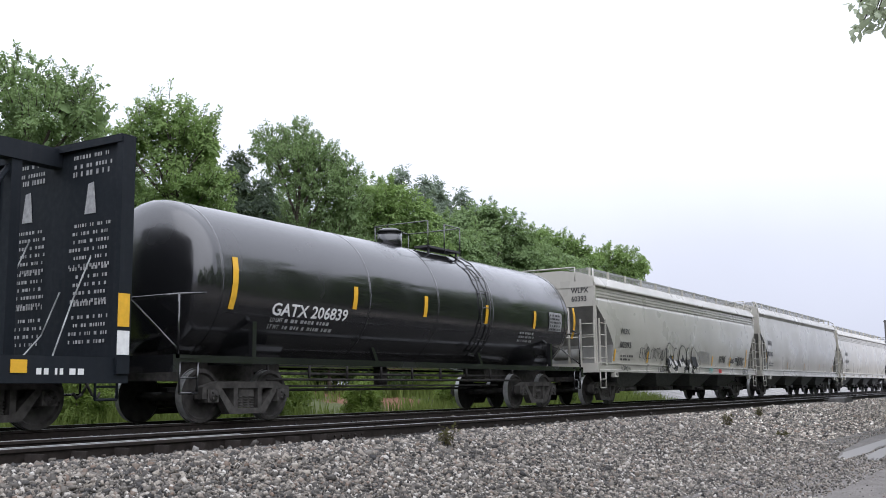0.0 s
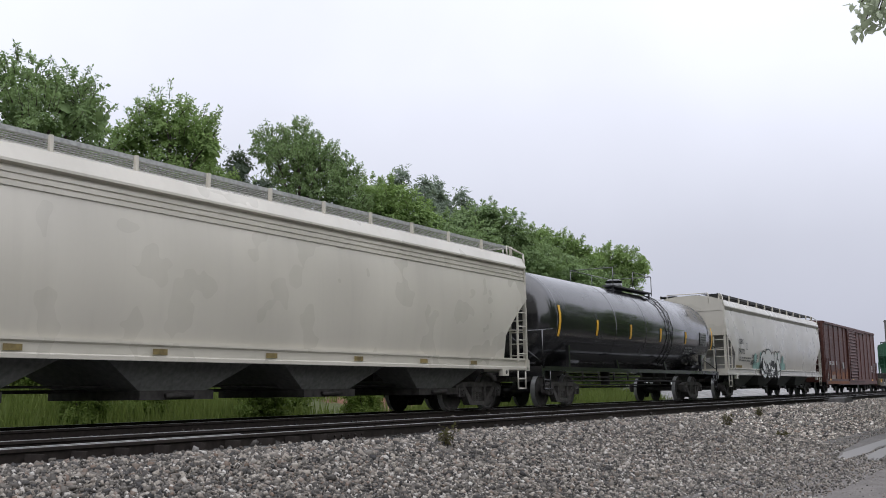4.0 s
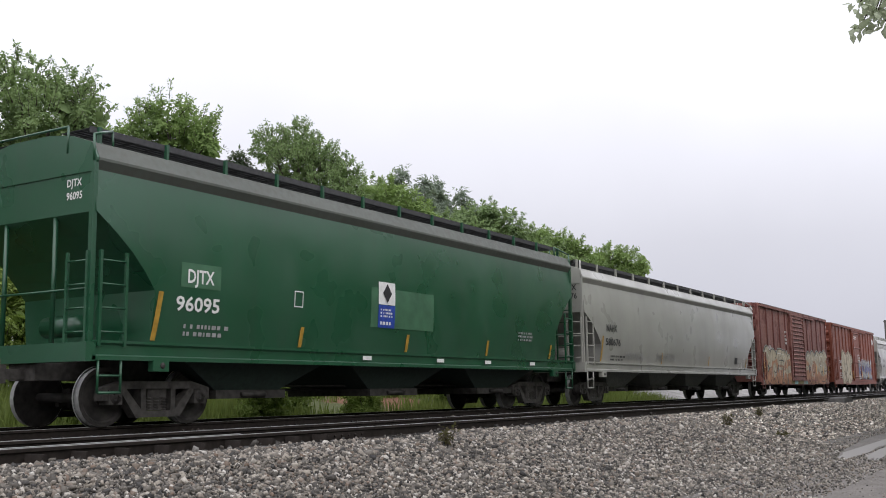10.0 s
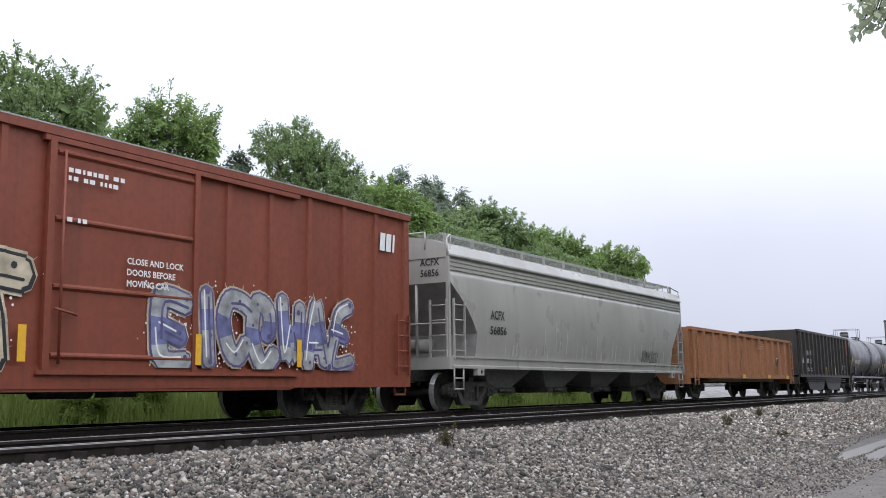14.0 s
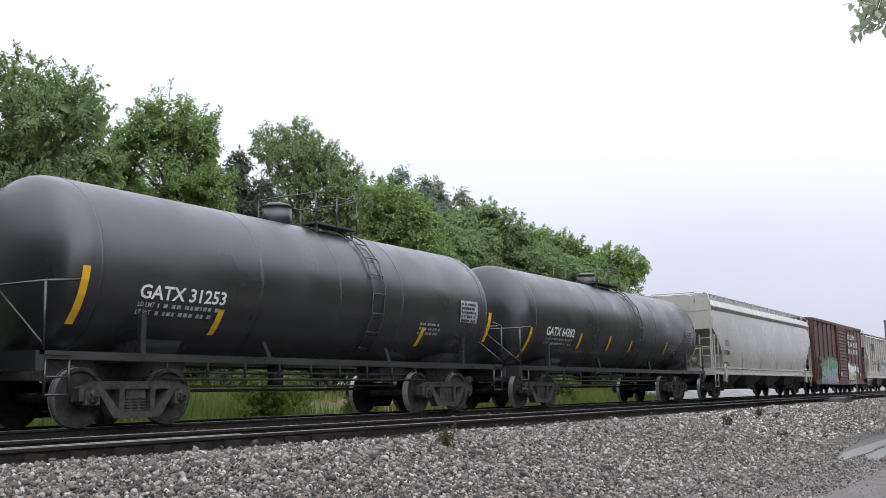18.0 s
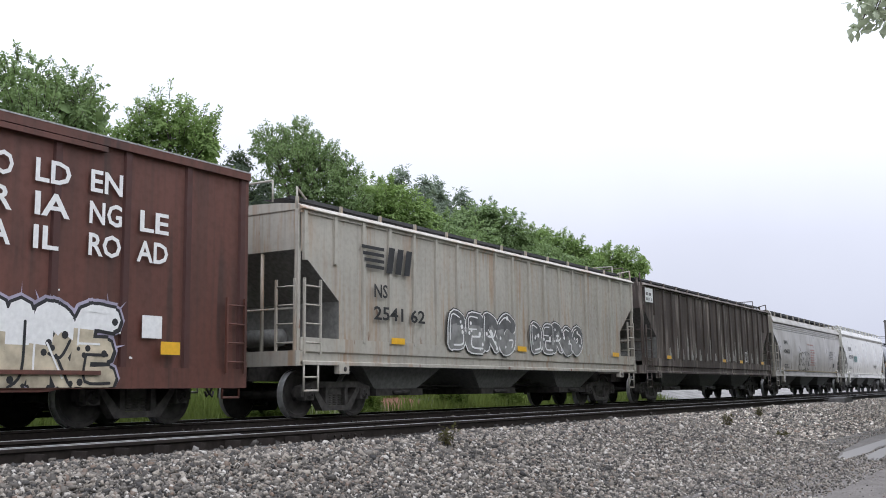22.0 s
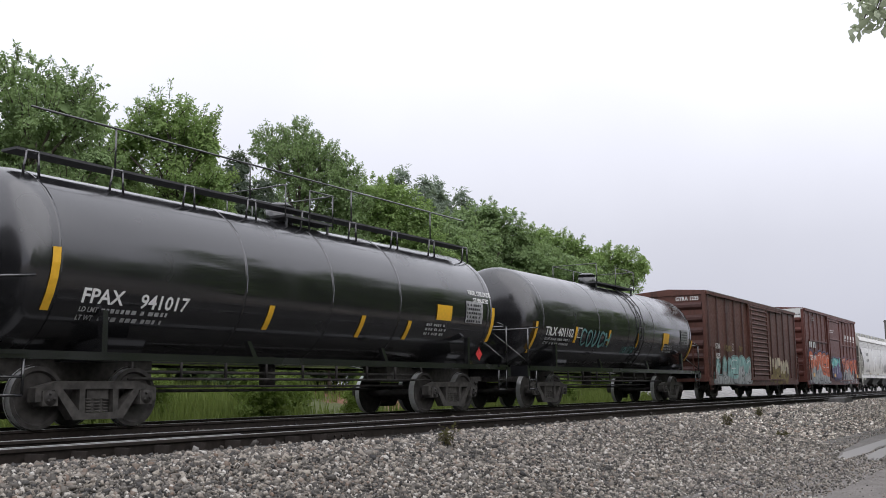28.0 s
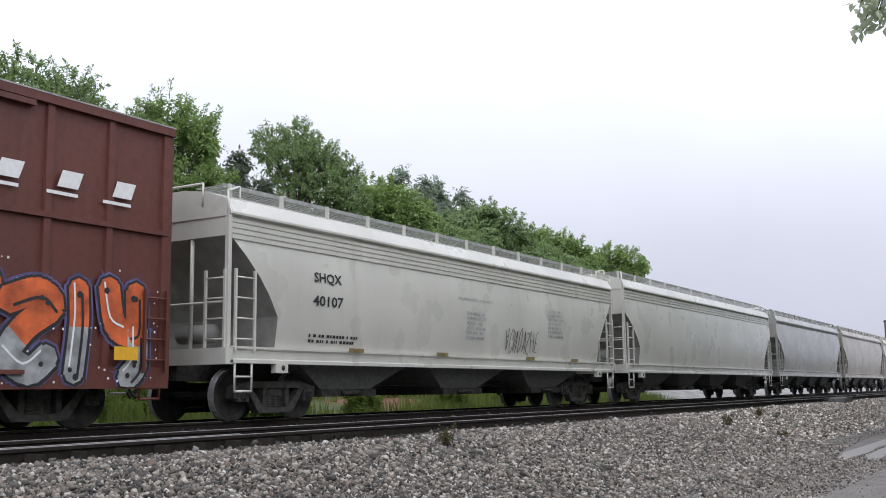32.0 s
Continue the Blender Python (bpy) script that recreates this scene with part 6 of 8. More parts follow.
def bulkhead_flat(xl, xr):
    car, h = start_car("bulkhead_flatcar", "dark blue centre-beam flatcar with a lettered bulkhead", xl, xr)
    part("deck", Shape().box(-h, h, -1.5, 1.5, 0.80, 1.0), NAVY, car)
    for s in (-1, 1):
        x = s * (h - 0.14)
        part("side_sill", Shape().box(-h, h, s * 1.52 - 0.05, s * 1.52 + 0.05, 0.66, 1.04), NAVY, car)
        bh = part("bulkhead", Shape().box(x - 0.05, x + 0.05, -1.5, 1.5, 1.0, 4.36), NAVY, car, "tall dark blue steel bulkhead wall")
        for q in (-1, 1):
            part("bulkhead_post", Shape().box(x - 0.12, x + 0.12, q * 1.55 - 0.07, q * 1.55 + 0.07, 0.8, 4.42), NAVY, bh, "grey edge post of the bulkhead")
        part("bulkhead_cap", Shape().box(x - 0.14, x + 0.14, -1.6, 1.6, 4.34, 4.46), NAVY, bh)
        for q in (-1, 1):
            part("stirrup_step", step_shape(s * (h - 0.34), q * 1.5, 0.4, 0.42, 0.8), NAVY, car)
    part("centre_beam", Shape().box(-h + 0.2, h - 0.2, -0.12, 0.12, 4.12, 4.42).box(-h + 0.2, h - 0.2, -0.2, 0.2, 0.9, 1.1), NAVY, car, "long centre beam")
    for i in range(9):
        x = -h + 1.0 + (2 * h - 2.0) * i / 8
        part("beam_post", Shape().box(x - 0.09, x + 0.09, -0.09, 0.09, 1.0, 4.2), NAVY, car)
        if i < 8:
            x2 = -h + 1.0 + (2 * h - 2.0) * (i + 1) / 8
            part("beam_brace", Shape().rod((x, 0, 1.1), (x2, 0, 4.1), 0.05), NAVY, car)
    # warning panels on the inner face of the trailing bulkhead
    xf = h - 0.20
    rnd = random.Random(2)
    for y0 in (-1.32, -0.02 + 0.25):
        sh = Shape()
        for zt, rows, hh in ((4.20, 2, 0.10), (3.92, 1, 0.13), (3.10, 6, 0.085), (2.42, 5, 0.085), (1.86, 1, 0.12), (1.66, 4, 0.085)):
            for r in range(rows):
                z = zt - r * hh * 1.5
                y = y0 + rnd.uniform(0, 0.1)
                while y < y0 + rnd.uniform(0.8, 1.0):
                    q = rnd.uniform(0.02, 0.06)
                    sh.add([(xf + 0.085, y, z), (xf + 0.085, y + q, z), (xf + 0.085, y + q, z + hh * 0.62), (xf + 0.085, y, z + hh * 0.62)], [(0, 1, 2, 3)])
                    y += q + rnd.choice((0.025, 0.03, 0.09))
        sh.add([(xf + 0.085, y0 + 0.35, 3.3), (xf + 0.085, y0 + 0.62, 3.3), (xf + 0.085, y0 + 0.55, 3.78), (xf + 0.085, y0 + 0.42, 3.80)], [(0, 1, 2, 3)])
        tagged(part("warning_lettering", sh, DIM, car, "rows of worn white warning lettering", at=pose(-0.09, 0, 0)), kind="stuff")
    for y, z in ((-0.9, 2.6), (-0.2, 2.1), (0.6, 3.0)):
        part("tie_down_cable", Shape().pipe([(h - 0.22, y, z), (h - 0.6, y - 0.1, z - 0.7), (h - 1.1, y - 0.35, 1.05)], 0.012), SILVER, car, "slack steel tie-down cable")
    part("marker_plate", Shape().box(h - 0.27, h - 0.06, -1.635, -1.62, 1.50, 2.0), YELLOW, car, "yellow reflective plate")
    part("marker_plate", Shape().box(h - 2.0, h - 1.75, -1.585, -1.572, 0.80, 0.98), YELLOW, car)
    part("data_plate", Shape().box(h - 0.27, h - 0.05, -1.635, -1.62, 1.08, 1.44), CHALK, car, "white stencil plate")
    bars(car, h - 1.6, 0.78, 0.9, 0.16, 1, CHALK, lambda z: -1.57, 3)
    CARS.append((car, (xl + xr) / 2, running_gear(car, h, h - 1.9)))
    return car


# ---------------------------------------------------------------- the train, from head to tail
def data_lines(car, x, z, w, mat, skin, seed, size=0.075):
    """Load limit and light weight lines: the words that can be read, and bars for the figures."""
    for i, words in enumerate(("LD LMT", "LT WT")):
        lettering(car, words, x, z + (1 - i) * size * 1.6, size, mat, skin, label="small painted data words")
        bars(car, x + size * 5.4, z + (1 - i) * size * 1.6, w - size * 5.4, size * 1.5, 1, mat, skin, seed + i)


def build_train():
    bulkhead_flat(-9.5, 10.45)

    car, h, sk = tank_car(11.5, 27.4, "glossy black tank car with yellow reflective strips", ((-6.64, 1.93, 2.84), (-3.15, 2.14, 2.6), (-0.51, 2.13, 2.6), (2.29, 2.1, 2.58), (4.94, 2.12, 2.59), (7.5, 1.94, 2.84)), dome=0.2, rungs_at=2.0, rail=(0.7, 2.2))
    lettering(car, "GATX 206839", -5.59, 1.90, 0.23, CHALK, sk, width=2.27)
    end_lettering(car, "GATX 206839", -h + 0.62, 0.55, 2.75, 0.17, CHALK)
    data_lines(car, -5.55, 1.66, 2.1, DIM, sk, 21)

    car, h, sk = hopper(28.42, 46.6, GREY, "light grey covered hopper car with black scrawled graffiti", eave=3.6, cut=3.0)
    lettering(car, "WLPX", -7.31, 2.22, 0.18, INK, sk, width=0.80)
    lettering(car, "60393", -7.38, 1.78, 0.20, INK, sk, width=0.99)
    end_lettering(car, "WLPX", -h - 0.012, -0.75, 3.42, 0.17, INK)
    end_lettering(car, "60393", -h - 0.012, -0.75, 3.16, 0.17, INK)
    bars(car, -h + 1.85, 1.38, 1.1, 0.22, 2, INK, sk, 22)
    graffiti(car, -2.9, 0.55, 0.85, 1.9, [GREY, GREY], INK, lambda z: sk(z) - 0.12 * (z < 1.3), 31, 5, "outlined bubble letters", 0.04, fat=0.2, floor=1.02)
    tag_lines(car, -5.6, -2.8, 1.4, 1.9, INK, sk, 85, 14, 0.014)
    tag_lines(car, 0.6, 2.1, 1.4, 1.9, DIM, sk, 86, 8, 0.014)
    tag_lines(car, -7.4, -6.5, 1.04, 1.2, INK, lambda z: -1.6, 87, 7, 0.010)
    tag_lines(car, -4.0, -3.0, 1.04, 1.2, INK, lambda z: -1.6, 88, 6, 0.016)
    tag_lines(car, 3.37, 4.3, 1.46, 1.78, INK, sk, 32, 7, 0.018)
    tag_lines(car, 5.0, 5.55, 1.46, 1.68, INK, sk, 81, 5, 0.012)
    tag_lines(car, 6.0, 7.05, 1.36, 1.78, INK, sk, 82, 8, 0.022)
    patch(car, "data_plate", 5.62, 6.02, 1.5, 1.76, CHALK, sk, "white stencil with two dark squares")
    for x in (5.65, 5.84):
        patch(car, "data_plate", x, x + 0.15, 1.53, 1.73, INK, lambda z: sk(z) - 0.006)
    for x in (-h + 1.25, -4.9, -2.4, 0.1, 2.4, 4.88, 7.30):
        patch(car, "reflector", x, x + 0.12, 1.34, 1.72 if x < 7 else 2.1, YELLOW, sk, "yellow reflective strip", lean=0.12)
    lettering(car, "LIN-Z", 6.69, 0.98 + 0.06, 0.17, INK, lambda z: -1.612, width=0.75, label="small black scrawled tag")
    patch(car, "placard", 3.1, 3.5, 1.06, 1.2, RED, lambda z: -1.612, "small red and white sticker")
    tag_lines(car, 1.9, 2.3, 1.04, 1.24, TEAL, lambda z: -1.6, 83, 2, 0.02)

    car, h, sk = hopper(47.72, 65.8, GREY, "light grey covered hopper car with yellow strips", eave=3.86, cut=2.95, beads=0, reflect=5, first=-8.35)
    lettering(car, "FPAX", -7.95, 2.43, 0.23, INK, sk, width=0.77)
    lettering(car, "890130", -8.11, 1.93, 0.22, INK, sk, width=1.05)
    bars(car, -h + 1.35, 1.45, 1.0, 0.22, 2, INK, sk, 23)

    car, h, sk = hopper(66.62, 86.2, CREAM, "cream grey covered hopper car with corrugated eaves", eave=3.65, cut=2.85)
    lettering(car, "MBKX", -7.95, 2.39, 0.22, INK, sk, width=0.91)
    lettering(car, "175046", -7.96, 1.93, 0.21, INK, sk, width=1.16)
    end_lettering(car, "MBKX", -h - 0.012, -0.75, 3.42, 0.17, INK)
    end_lettering(car, "175046", -h - 0.012, -0.75, 3.16, 0.17, INK)
    bars(car, -h + 2.1, 1.38, 1.0, 0.22, 2, INK, sk, 24)
    for x in (-8.9, -5.6, -3.0, -0.4, 2.2, 4.6, 6.8):
        patch(car, "reflector", x, x + (0.7 if x < -8 else 0.3), 1.1, 1.19, OLIVE, lambda z: -1.568, "dull yellow reflective strip")

    car, h, sk = tank_car(87.3, 103.45, "black tank car with a railed top platform", ((-6.9, 1.98, 2.87), (-4.2, 2.1, 2.57), (-1.4, 2.1, 2.57), (1.47, 2.1, 2.57), (4.22, 2.11, 2.57), (7.48, 1.98, 2.87)), dome=0.9, rungs_at=2.2, rail=(-1.1, 2.6))
    patch(car, "placard", h - 1.35, h - 1.0, 1.42, 1.78, CHALK, sk, "white diamond hazard placard")
    patch(car, "placard", h - 1.05, h - 0.85, 1.15, 1.35, RED, sk, "red lamp and placard")

    car, h, sk = hopper(104.59, 123.35, CREAM, "cream covered hopper car with teal and white graffiti", eave=3.84, cut=2.66, beads=0, board_mat=GRATE)
    lettering(car, "CEFX", -7.615, 2.35, 0.22, INK, sk, width=0.70)
    lettering(car, "54372", -7.645, 1.93, 0.22, INK, sk, width=0.88)
    end_lettering(car, "CEFX", -h - 0.012, 0.55, 3.42, 0.17, INK)
    end_lettering(car, "54372", -h - 0.012, 0.55, 3.16, 0.17, INK)
    data_lines(car, -7.62, 1.60, 2.2, INK, sk, 25)
    graffiti(car, -5.3, 0.7, 1.3, 1.9, [TEALFADE], TEALFADE, sk, 33, 6, "soft teal sprayed ground", 0.02, floor=1.3, fat=0.3)
    graffiti(car, -4.08, -0.58, 1.05, 2.02, [CHALK], INK, lambda z: sk(z) - 0.014 - 0.1 * (z < 1.3), 34, 4, "white sprayed bubble letters", 0.065, 0, fat=0.25, word="STAY", slant=0.15)
    for x0, x1, z0, z1 in ((-6.49, -6.27, 2.11, 2.13), (-6.49, -6.27, 2.39, 2.41), (-6.49, -6.47, 2.11, 2.41), (-6.29, -6.27, 2.11, 2.41)):
        patch(car, "stencil_frame", x0, x1, z0, z1, INK, sk, "black outlined stencil box")
    patch(car, "reflector", -7.98, -7.07, 1.31, 1.42, OLIVE, sk, "dull orange reflective strip")
    lettering(car, "DAYTIME", -5.55, 1.76, 0.17, INK, sk, width=1.0, label="small black sprayed word")
    tag_lines(car, -5.74, -4.7, 1.46, 1.68, INK, sk, 84, 7, 0.014)

    car, h, sk = boxcar(124.85, 143.2, MAROON, "dark maroon weathered boxcar with peeling lower paint", eave=4.26, posts=13, end_mat=UMBER)
    end_lettering(car, "LRS 1336", -h - 0.03, -0.35, 3.98, 0.16, CHALK)
    lettering(car, "LRS  1336", -8.16, 1.73, 0.23, CHALK, lambda z: -1.566, width=1.54)
    def peel(name, x0, x1, tall, mat, y, seed, text):
        """A jagged field of bare metal rising from the sill."""
        rnd, sh, n = random.Random(seed), Shape(), int((x1 - x0) / 0.05)
        top = lambda x: 0.74 + tall * max(0.12, 0.66 + 0.5 * noise.noise(Vector((x * 0.8, seed, 0))) + 0.3 * noise.noise(Vector((x * 3.0, seed, 3))))
        pts = [p for i in range(n + 1) for p in ((x0 + i * 0.05, y, 0.74), (x0 + i * 0.05, y, top(x0 + i * 0.05) + rnd.uniform(-0.05, 0.05)))]
        sh.add(pts, [(2 * i, 2 * i + 2, 2 * i + 3, 2 * i + 1) for i in range(n)])
        part(name, sh, mat, car, text)

    peel("rust_patch", -8.85, -2.0, 1.15, RUSTDIM, -1.5215, 2, "dull rust-brown lower paint")
    peel("rust_patch", -8.85, -6.1, 0.75, OCHRE, -1.5235, 3, "bare rust-orange lower paint")
    peel("rust_patch", -6.1, -2.0, 0.90, OCHRE, -1.5235, 5, "bare rust-orange lower paint")
    peel("peeled_paint", -8.85, -5.9, 0.62, GREYPEEL, -1.5255, 8, "pale grey peeled lower paint")
    patch(car, "rust_patch", -8.9, -2.0, 0.60, 0.76, OCHRE, lambda z: -1.558, "bare rust-orange sill")
    for x, z0, z1 in ((-7.95, 2.3, 2.75), (-6.75, 2.55, 3.1), (-5.9, 2.9, 3.3), (-7.7, 3.2, 3.5)):
        patch(car, "worn_patch", x, x + 0.32, z0, z1, WORN, sk, "dull grey worn paint", lean=0.08, proud=0.004)
    patch(car, "data_plate", -3.95, -3.45, 1.55, 1.95, DIM, lambda z: -1.562, "small grey steel plate")
    patch(car, "data_plate", -6.05, -5.8, 1.75, 2.0, DIM, lambda z: -1.562, "small worn stencil square")
    for x in (-8.5, -1.0, 6.6):
        patch(car, "reflector", x, x + 0.5, 0.80, 0.9, YELLOW, lambda z: -1.60, "yellow reflective strip")
    for x0, x1, z0, z1 in ((h - 2.3, h - 1.8, 1.44, 1.47), (h - 2.3, h - 1.8, 1.83, 1.86), (h - 2.3, h - 2.26, 1.44, 1.86), (h - 1.84, h - 1.8, 1.44, 1.86), (h - 2.1, h - 2.0, 1.5, 1.78)):
        patch(car, "stencil_frame", x0, x1, z0, z1, CHALK, lambda z: -1.562, "white outlined stencil box")
    bars(car, h - 1.1, 1.4, 0.5, 0.7, 5, DIM, lambda z: -1.562, 27)

    flatcar(144.65, 164.35)

    car, h, sk = hopper(165.84, 182.7, GREEN, "dark green covered hopper car with a blue and white badge", eave=3.95, cut=3.2, foot=2.1, inset=1.15, beads=0, bays=3, bay_mat=BAY_GREEN, dark_end=GREEN, reflect=5, roof_mat=DUSTY, board_mat=GRATE)
    patch(car, "repaint_patch", -6.75, -5.85, 2.2, 2.6, REPAINT, sk, "lighter green repainted patch", proud=0.006)
    for x0, x1, z0, z1 in ((-3.95, -3.7, 2.05, 2.07), (-3.95, -3.7, 2.33, 2.35), (-3.95, -3.93, 2.05, 2.35), (-3.72, -3.7, 2.05, 2.35)):
        patch(car, "stencil_frame", x0, x1, z0, z1, CHALK, sk, "white outlined stencil box")
    lettering(car, "DJTX", -6.62, 2.28, 0.23, CHALK, sk, width=0.61)
    lettering(car, "96095", -6.84, 1.82, 0.24, CHALK, sk, width=0.98)
    end_lettering(car, "DJTX", -h - 0.012, -0.9, 3.62, 0.12, CHALK)
    end_lettering(car, "96095", -h - 0.012, -0.9, 3.42, 0.12, CHALK)
    bars(car, -h + 1.8, 1.42, 1.1, 0.24, 2, DIM, sk, 28)
    patch(car, "repaint_patch", -h + 6.9, -h + 9.3, 1.80, 2.62, REPAINT, sk, "washed grey-green patch", proud=0.005)
    patch(car, "badge", -h + 7.15, -h + 7.75, 2.28, 2.75, CHALK, sk, "white square badge")
    patch(car, "badge", -h + 7.15, -h + 7.75, 1.80, 2.27, BLUE, sk, "blue square badge")
    mark = [(-h + 7.45 + a, sk(2.52) - 0.026, 2.52 + b) for a, b in ((-0.16, 0), (0, -0.2), (0.16, 0), (0, 0.2))]
    part("badge_mark", Shape().add(mark, [(0, 1, 2, 3)]), INK, car, "plain dark diamond mark")
    bars(car, -h + 7.22, 2.02, 0.45, 0.2, 3, CHALK, lambda z: sk(z) - 0.008, 29)
    bars(car, -h + 7.22, 1.86, 0.45, 0.12, 1, CHALK, lambda z: sk(z) - 0.008, 30)
    for x in (-h + 6.6, -h + 9.4, -h + 11.6, -h + 14.0):
        patch(car, "reflector", x, x + 0.3, 1.12, 1.2, CHALK, lambda z: -1.60, "small white sticker on the sill")
    bars(car, 5.0, 1.75, 0.8, 0.26, 3, DIM, sk, 31)

    car, h, sk = hopper(183.54, 202.6, COOL, "cool grey covered hopper car with rain streaks", eave=3.75, cut=2.75, beads=0, reflect=4, board_mat=GRATE)
    tag_lines(car, -6.3, -4.7, 1.40, 1.66, DIM, sk, 91, 7, 0.015)
    tag_lines(car, -3.4, -1.5, 1.42, 1.68, DIM, sk, 92, 9, 0.014)
    patch(car, "data_plate", 6.2, 6.6, 1.45, 1.72, INK, sk, "dark square stencil panel")
    lettering(car, "NAHX", -7.95, 2.25, 0.23, INK, sk, width=0.88)
    lettering(car, "580676", -8.00, 1.82, 0.22, INK, sk, width=1.22)
    end_lettering(car, "NAHX", -h - 0.012, -0.75, 3.42, 0.17, INK)
    end_lettering(car, "580676", -h - 0.012, -0.75, 3.16, 0.17, INK)
    bars(car, -h + 2.0, 1.36, 1.3, 0.2, 2, INK, sk, 30)

    car, h, sk = boxcar(203.8, 219.1, FADED, "faded red boxcar with large peach graffiti", eave=4.34, door=(-0.23, 0.18), posts=13, post_mat=FRESH, end_mat=FRESH)
    lettering(car, "AG R", -6.50, 2.24, 0.21, CHALK, lambda z: -1.566, width=0.75)
    end_lettering(car, "AGR 775", -h - 0.03, -0.55, 4.05, 0.16, CHALK)
    bars(car, -h + 0.25, 1.2, 0.12, 0.9, 1, YELLOW, lambda z: -1.6, 31, "reflector")
    graffiti(car, -h + 0.4, -h + 5.6, 0.66, 2.15, [PALE, PEACH, PALE, PEACH], INK, lambda z: -1.562, 41, 5, "peach and cream sprayed letters", 0.045, 2, halo=AQUAGREY, fat=0.25, word="CRTM")
    graffiti(car, 1.75, h - 0.25, 0.62, 2.25, [PALE, PEACH, PALE, PEACH], INK, lambda z: -1.562, 42, 5, "peach and cream sprayed letters", 0.045, 2, halo=AQUAGREY, fat=0.25, word="CRSER")
    for x0, x1, mat in ((-2.0, -1.25, OLIVE), (-1.25, -0.55, MINT), (-0.55, 0.75, OLIVE), (0.75, 1.35, AQUAGREY), (1.35, 1.8, MINT)):
        patch(car, "graffiti_band", x0, x1, 0.60, 0.82, mat, lambda z: -1.57, "sprayed colour along the sill", lean=0.3)
    bars(car, -2.9, 2.6, 0.35, 0.75, 4, CHALK, lambda z: -1.566, 33)
    for x in (4.05, 5.9, h - 0.2):
        patch(car, "reflector", x, x + 0.12, 1.1, 1.62, YELLOW, lambda z: -1.60, "yellow reflective strip")

    car, h, sk = boxcar(220.99, 236.5, OXIDE, "red oxide boxcar with grey and yellow graffiti", eave=4.28, door=(-0.19, 0.18), corrugated=False, posts=15)
    end_lettering(car, "SNC 20203", -h - 0.03, -0.35, 3.98, 0.15, CHALK)
    lettering(car, "SNC", -6.06, 1.88, 0.20, CHALK, lambda z: -1.566, width=0.7)
    lettering(car, "202", -6.06, 1.52, 0.20, CHALK, lambda z: -1.566, width=0.62)
    for i, x in enumerate((h - 1.12, h - 0.9, h - 0.66)):
        patch(car, "logo", x - 0.02, x + (0.16 if i < 2 else 0.05), 3.42, 3.80, CHALK, lambda z: -1.566, "plain white painted mark", lean=0.1)
    bars(car, -6.06, 0.95, 0.7, 0.42, 3, CHALK, lambda z: -1.566, 32)
    bars(car, -1.2, 3.55, 1.0, 0.24, 2, CHALK, lambda z: -1.65, 34)
    bars(car, -1.2, 2.95, 0.4, 0.12, 1, CHALK, lambda z: -1.65, 35)
    for i, words in enumerate(("CLOSE AND LOCK", "DOORS BEFORE", "MOVING CAR")):
        lettering(car, words, -0.1, 2.45 - i * 0.17, 0.10, CHALK, lambda z: -1.65, label="small white door notice")
    graffiti(car, -5.2, -1.7, 0.62, 2.45, [PALE, PALE, PALE], INK, lambda z: -1.562, 43, 4, "yellow and cream sprayed letters", 0.05, 2, halo=PALE, spikes=10)
    graffiti(car, 0.5, 5.6, 0.9, 2.2, [SILVER, BLUEGREY, SILVER], VIOLET, lambda z: -1.60, 44, 7, "blue-grey sprayed letters", 0.035, 2, halo=PALE, spikes=12, fat=0.15, floor=0.9)
    for x in (-1.9, 1.36, 3.89):
        patch(car, "reflector", x, x + 0.13, 0.95, 1.45, YELLOW, lambda z: -1.635, "yellow reflective strip")

    car, h, sk = hopper(238.2, 254.7, COOL, "grey covered hopper car with pale vertical streaks", eave=3.6, cut=3.0, bays=4)
    lettering(car, "ACFX", -6.41, 2.23, 0.23, INK, sk, width=0.72)
    lettering(car, "56856", -6.44, 1.86, 0.20, INK, sk, width=0.87)
    end_lettering(car, "ACFX", -h - 0.012, -0.75, 3.42, 0.17, INK)
    end_lettering(car, "56856", -h - 0.012, -0.75, 3.16, 0.17, INK)
    rnd = random.Random(77)
    for i in range(34):
        x = -h + 2.6 + i * 0.37 + rnd.uniform(-0.1, 0.1)
        q, z0 = rnd.uniform(0.02, 0.07), 1.3 + rnd.uniform(0, 0.2)
        patch(car, "paint_streak", x, x + q, z0, z0 + rnd.choice((0.25, 0.4, 0.75, 1.0)) * rnd.uniform(0.7, 1.1) * (1.0 if i < 12 else 0.6), WHITE, sk, "pale washed-down streak")
    tag_lines(car, 4.0, 5.6, 1.3, 1.75, INK, sk, 36, 9, 0.012)

    car, h, sk = gondola(255.78, 272.0, ORANGE, "rusty red-brown steel gondola with heavy side posts", top=2.74, posts=14, panel_mat=RUSTY)
    patch(car, "data_plate", h - 3.1, h - 2.55, 1.52, 1.86, CHALK, lambda z: -1.55, "small stencil panel")
    patch(car, "data_plate", h - 3.04, h - 2.61, 1.56, 1.82, INK, lambda z: -1.562)
    for x in (h - 1.6, h - 5.2, h - 9.5):
        patch(car, "reflector", x, x + 0.5, 0.86, 1.02, YELLOW, lambda z: -1.62, "yellow reflective strip")
    for k in range(4):
        patch(car, "logo", 1.2 + 0.1 * k, 2.5 - 0.1 * k, 2.2 + 0.11 * k, 2.24 + 0.11 * k, PEACH, lambda z: -1.63, "plain pale striped mark")

    car, h, sk = gondola(273.96, 288.4, COAL, "black high-sided coal gondola with a deep belly", top=3.46, low=1.08, posts=15, belly=True)
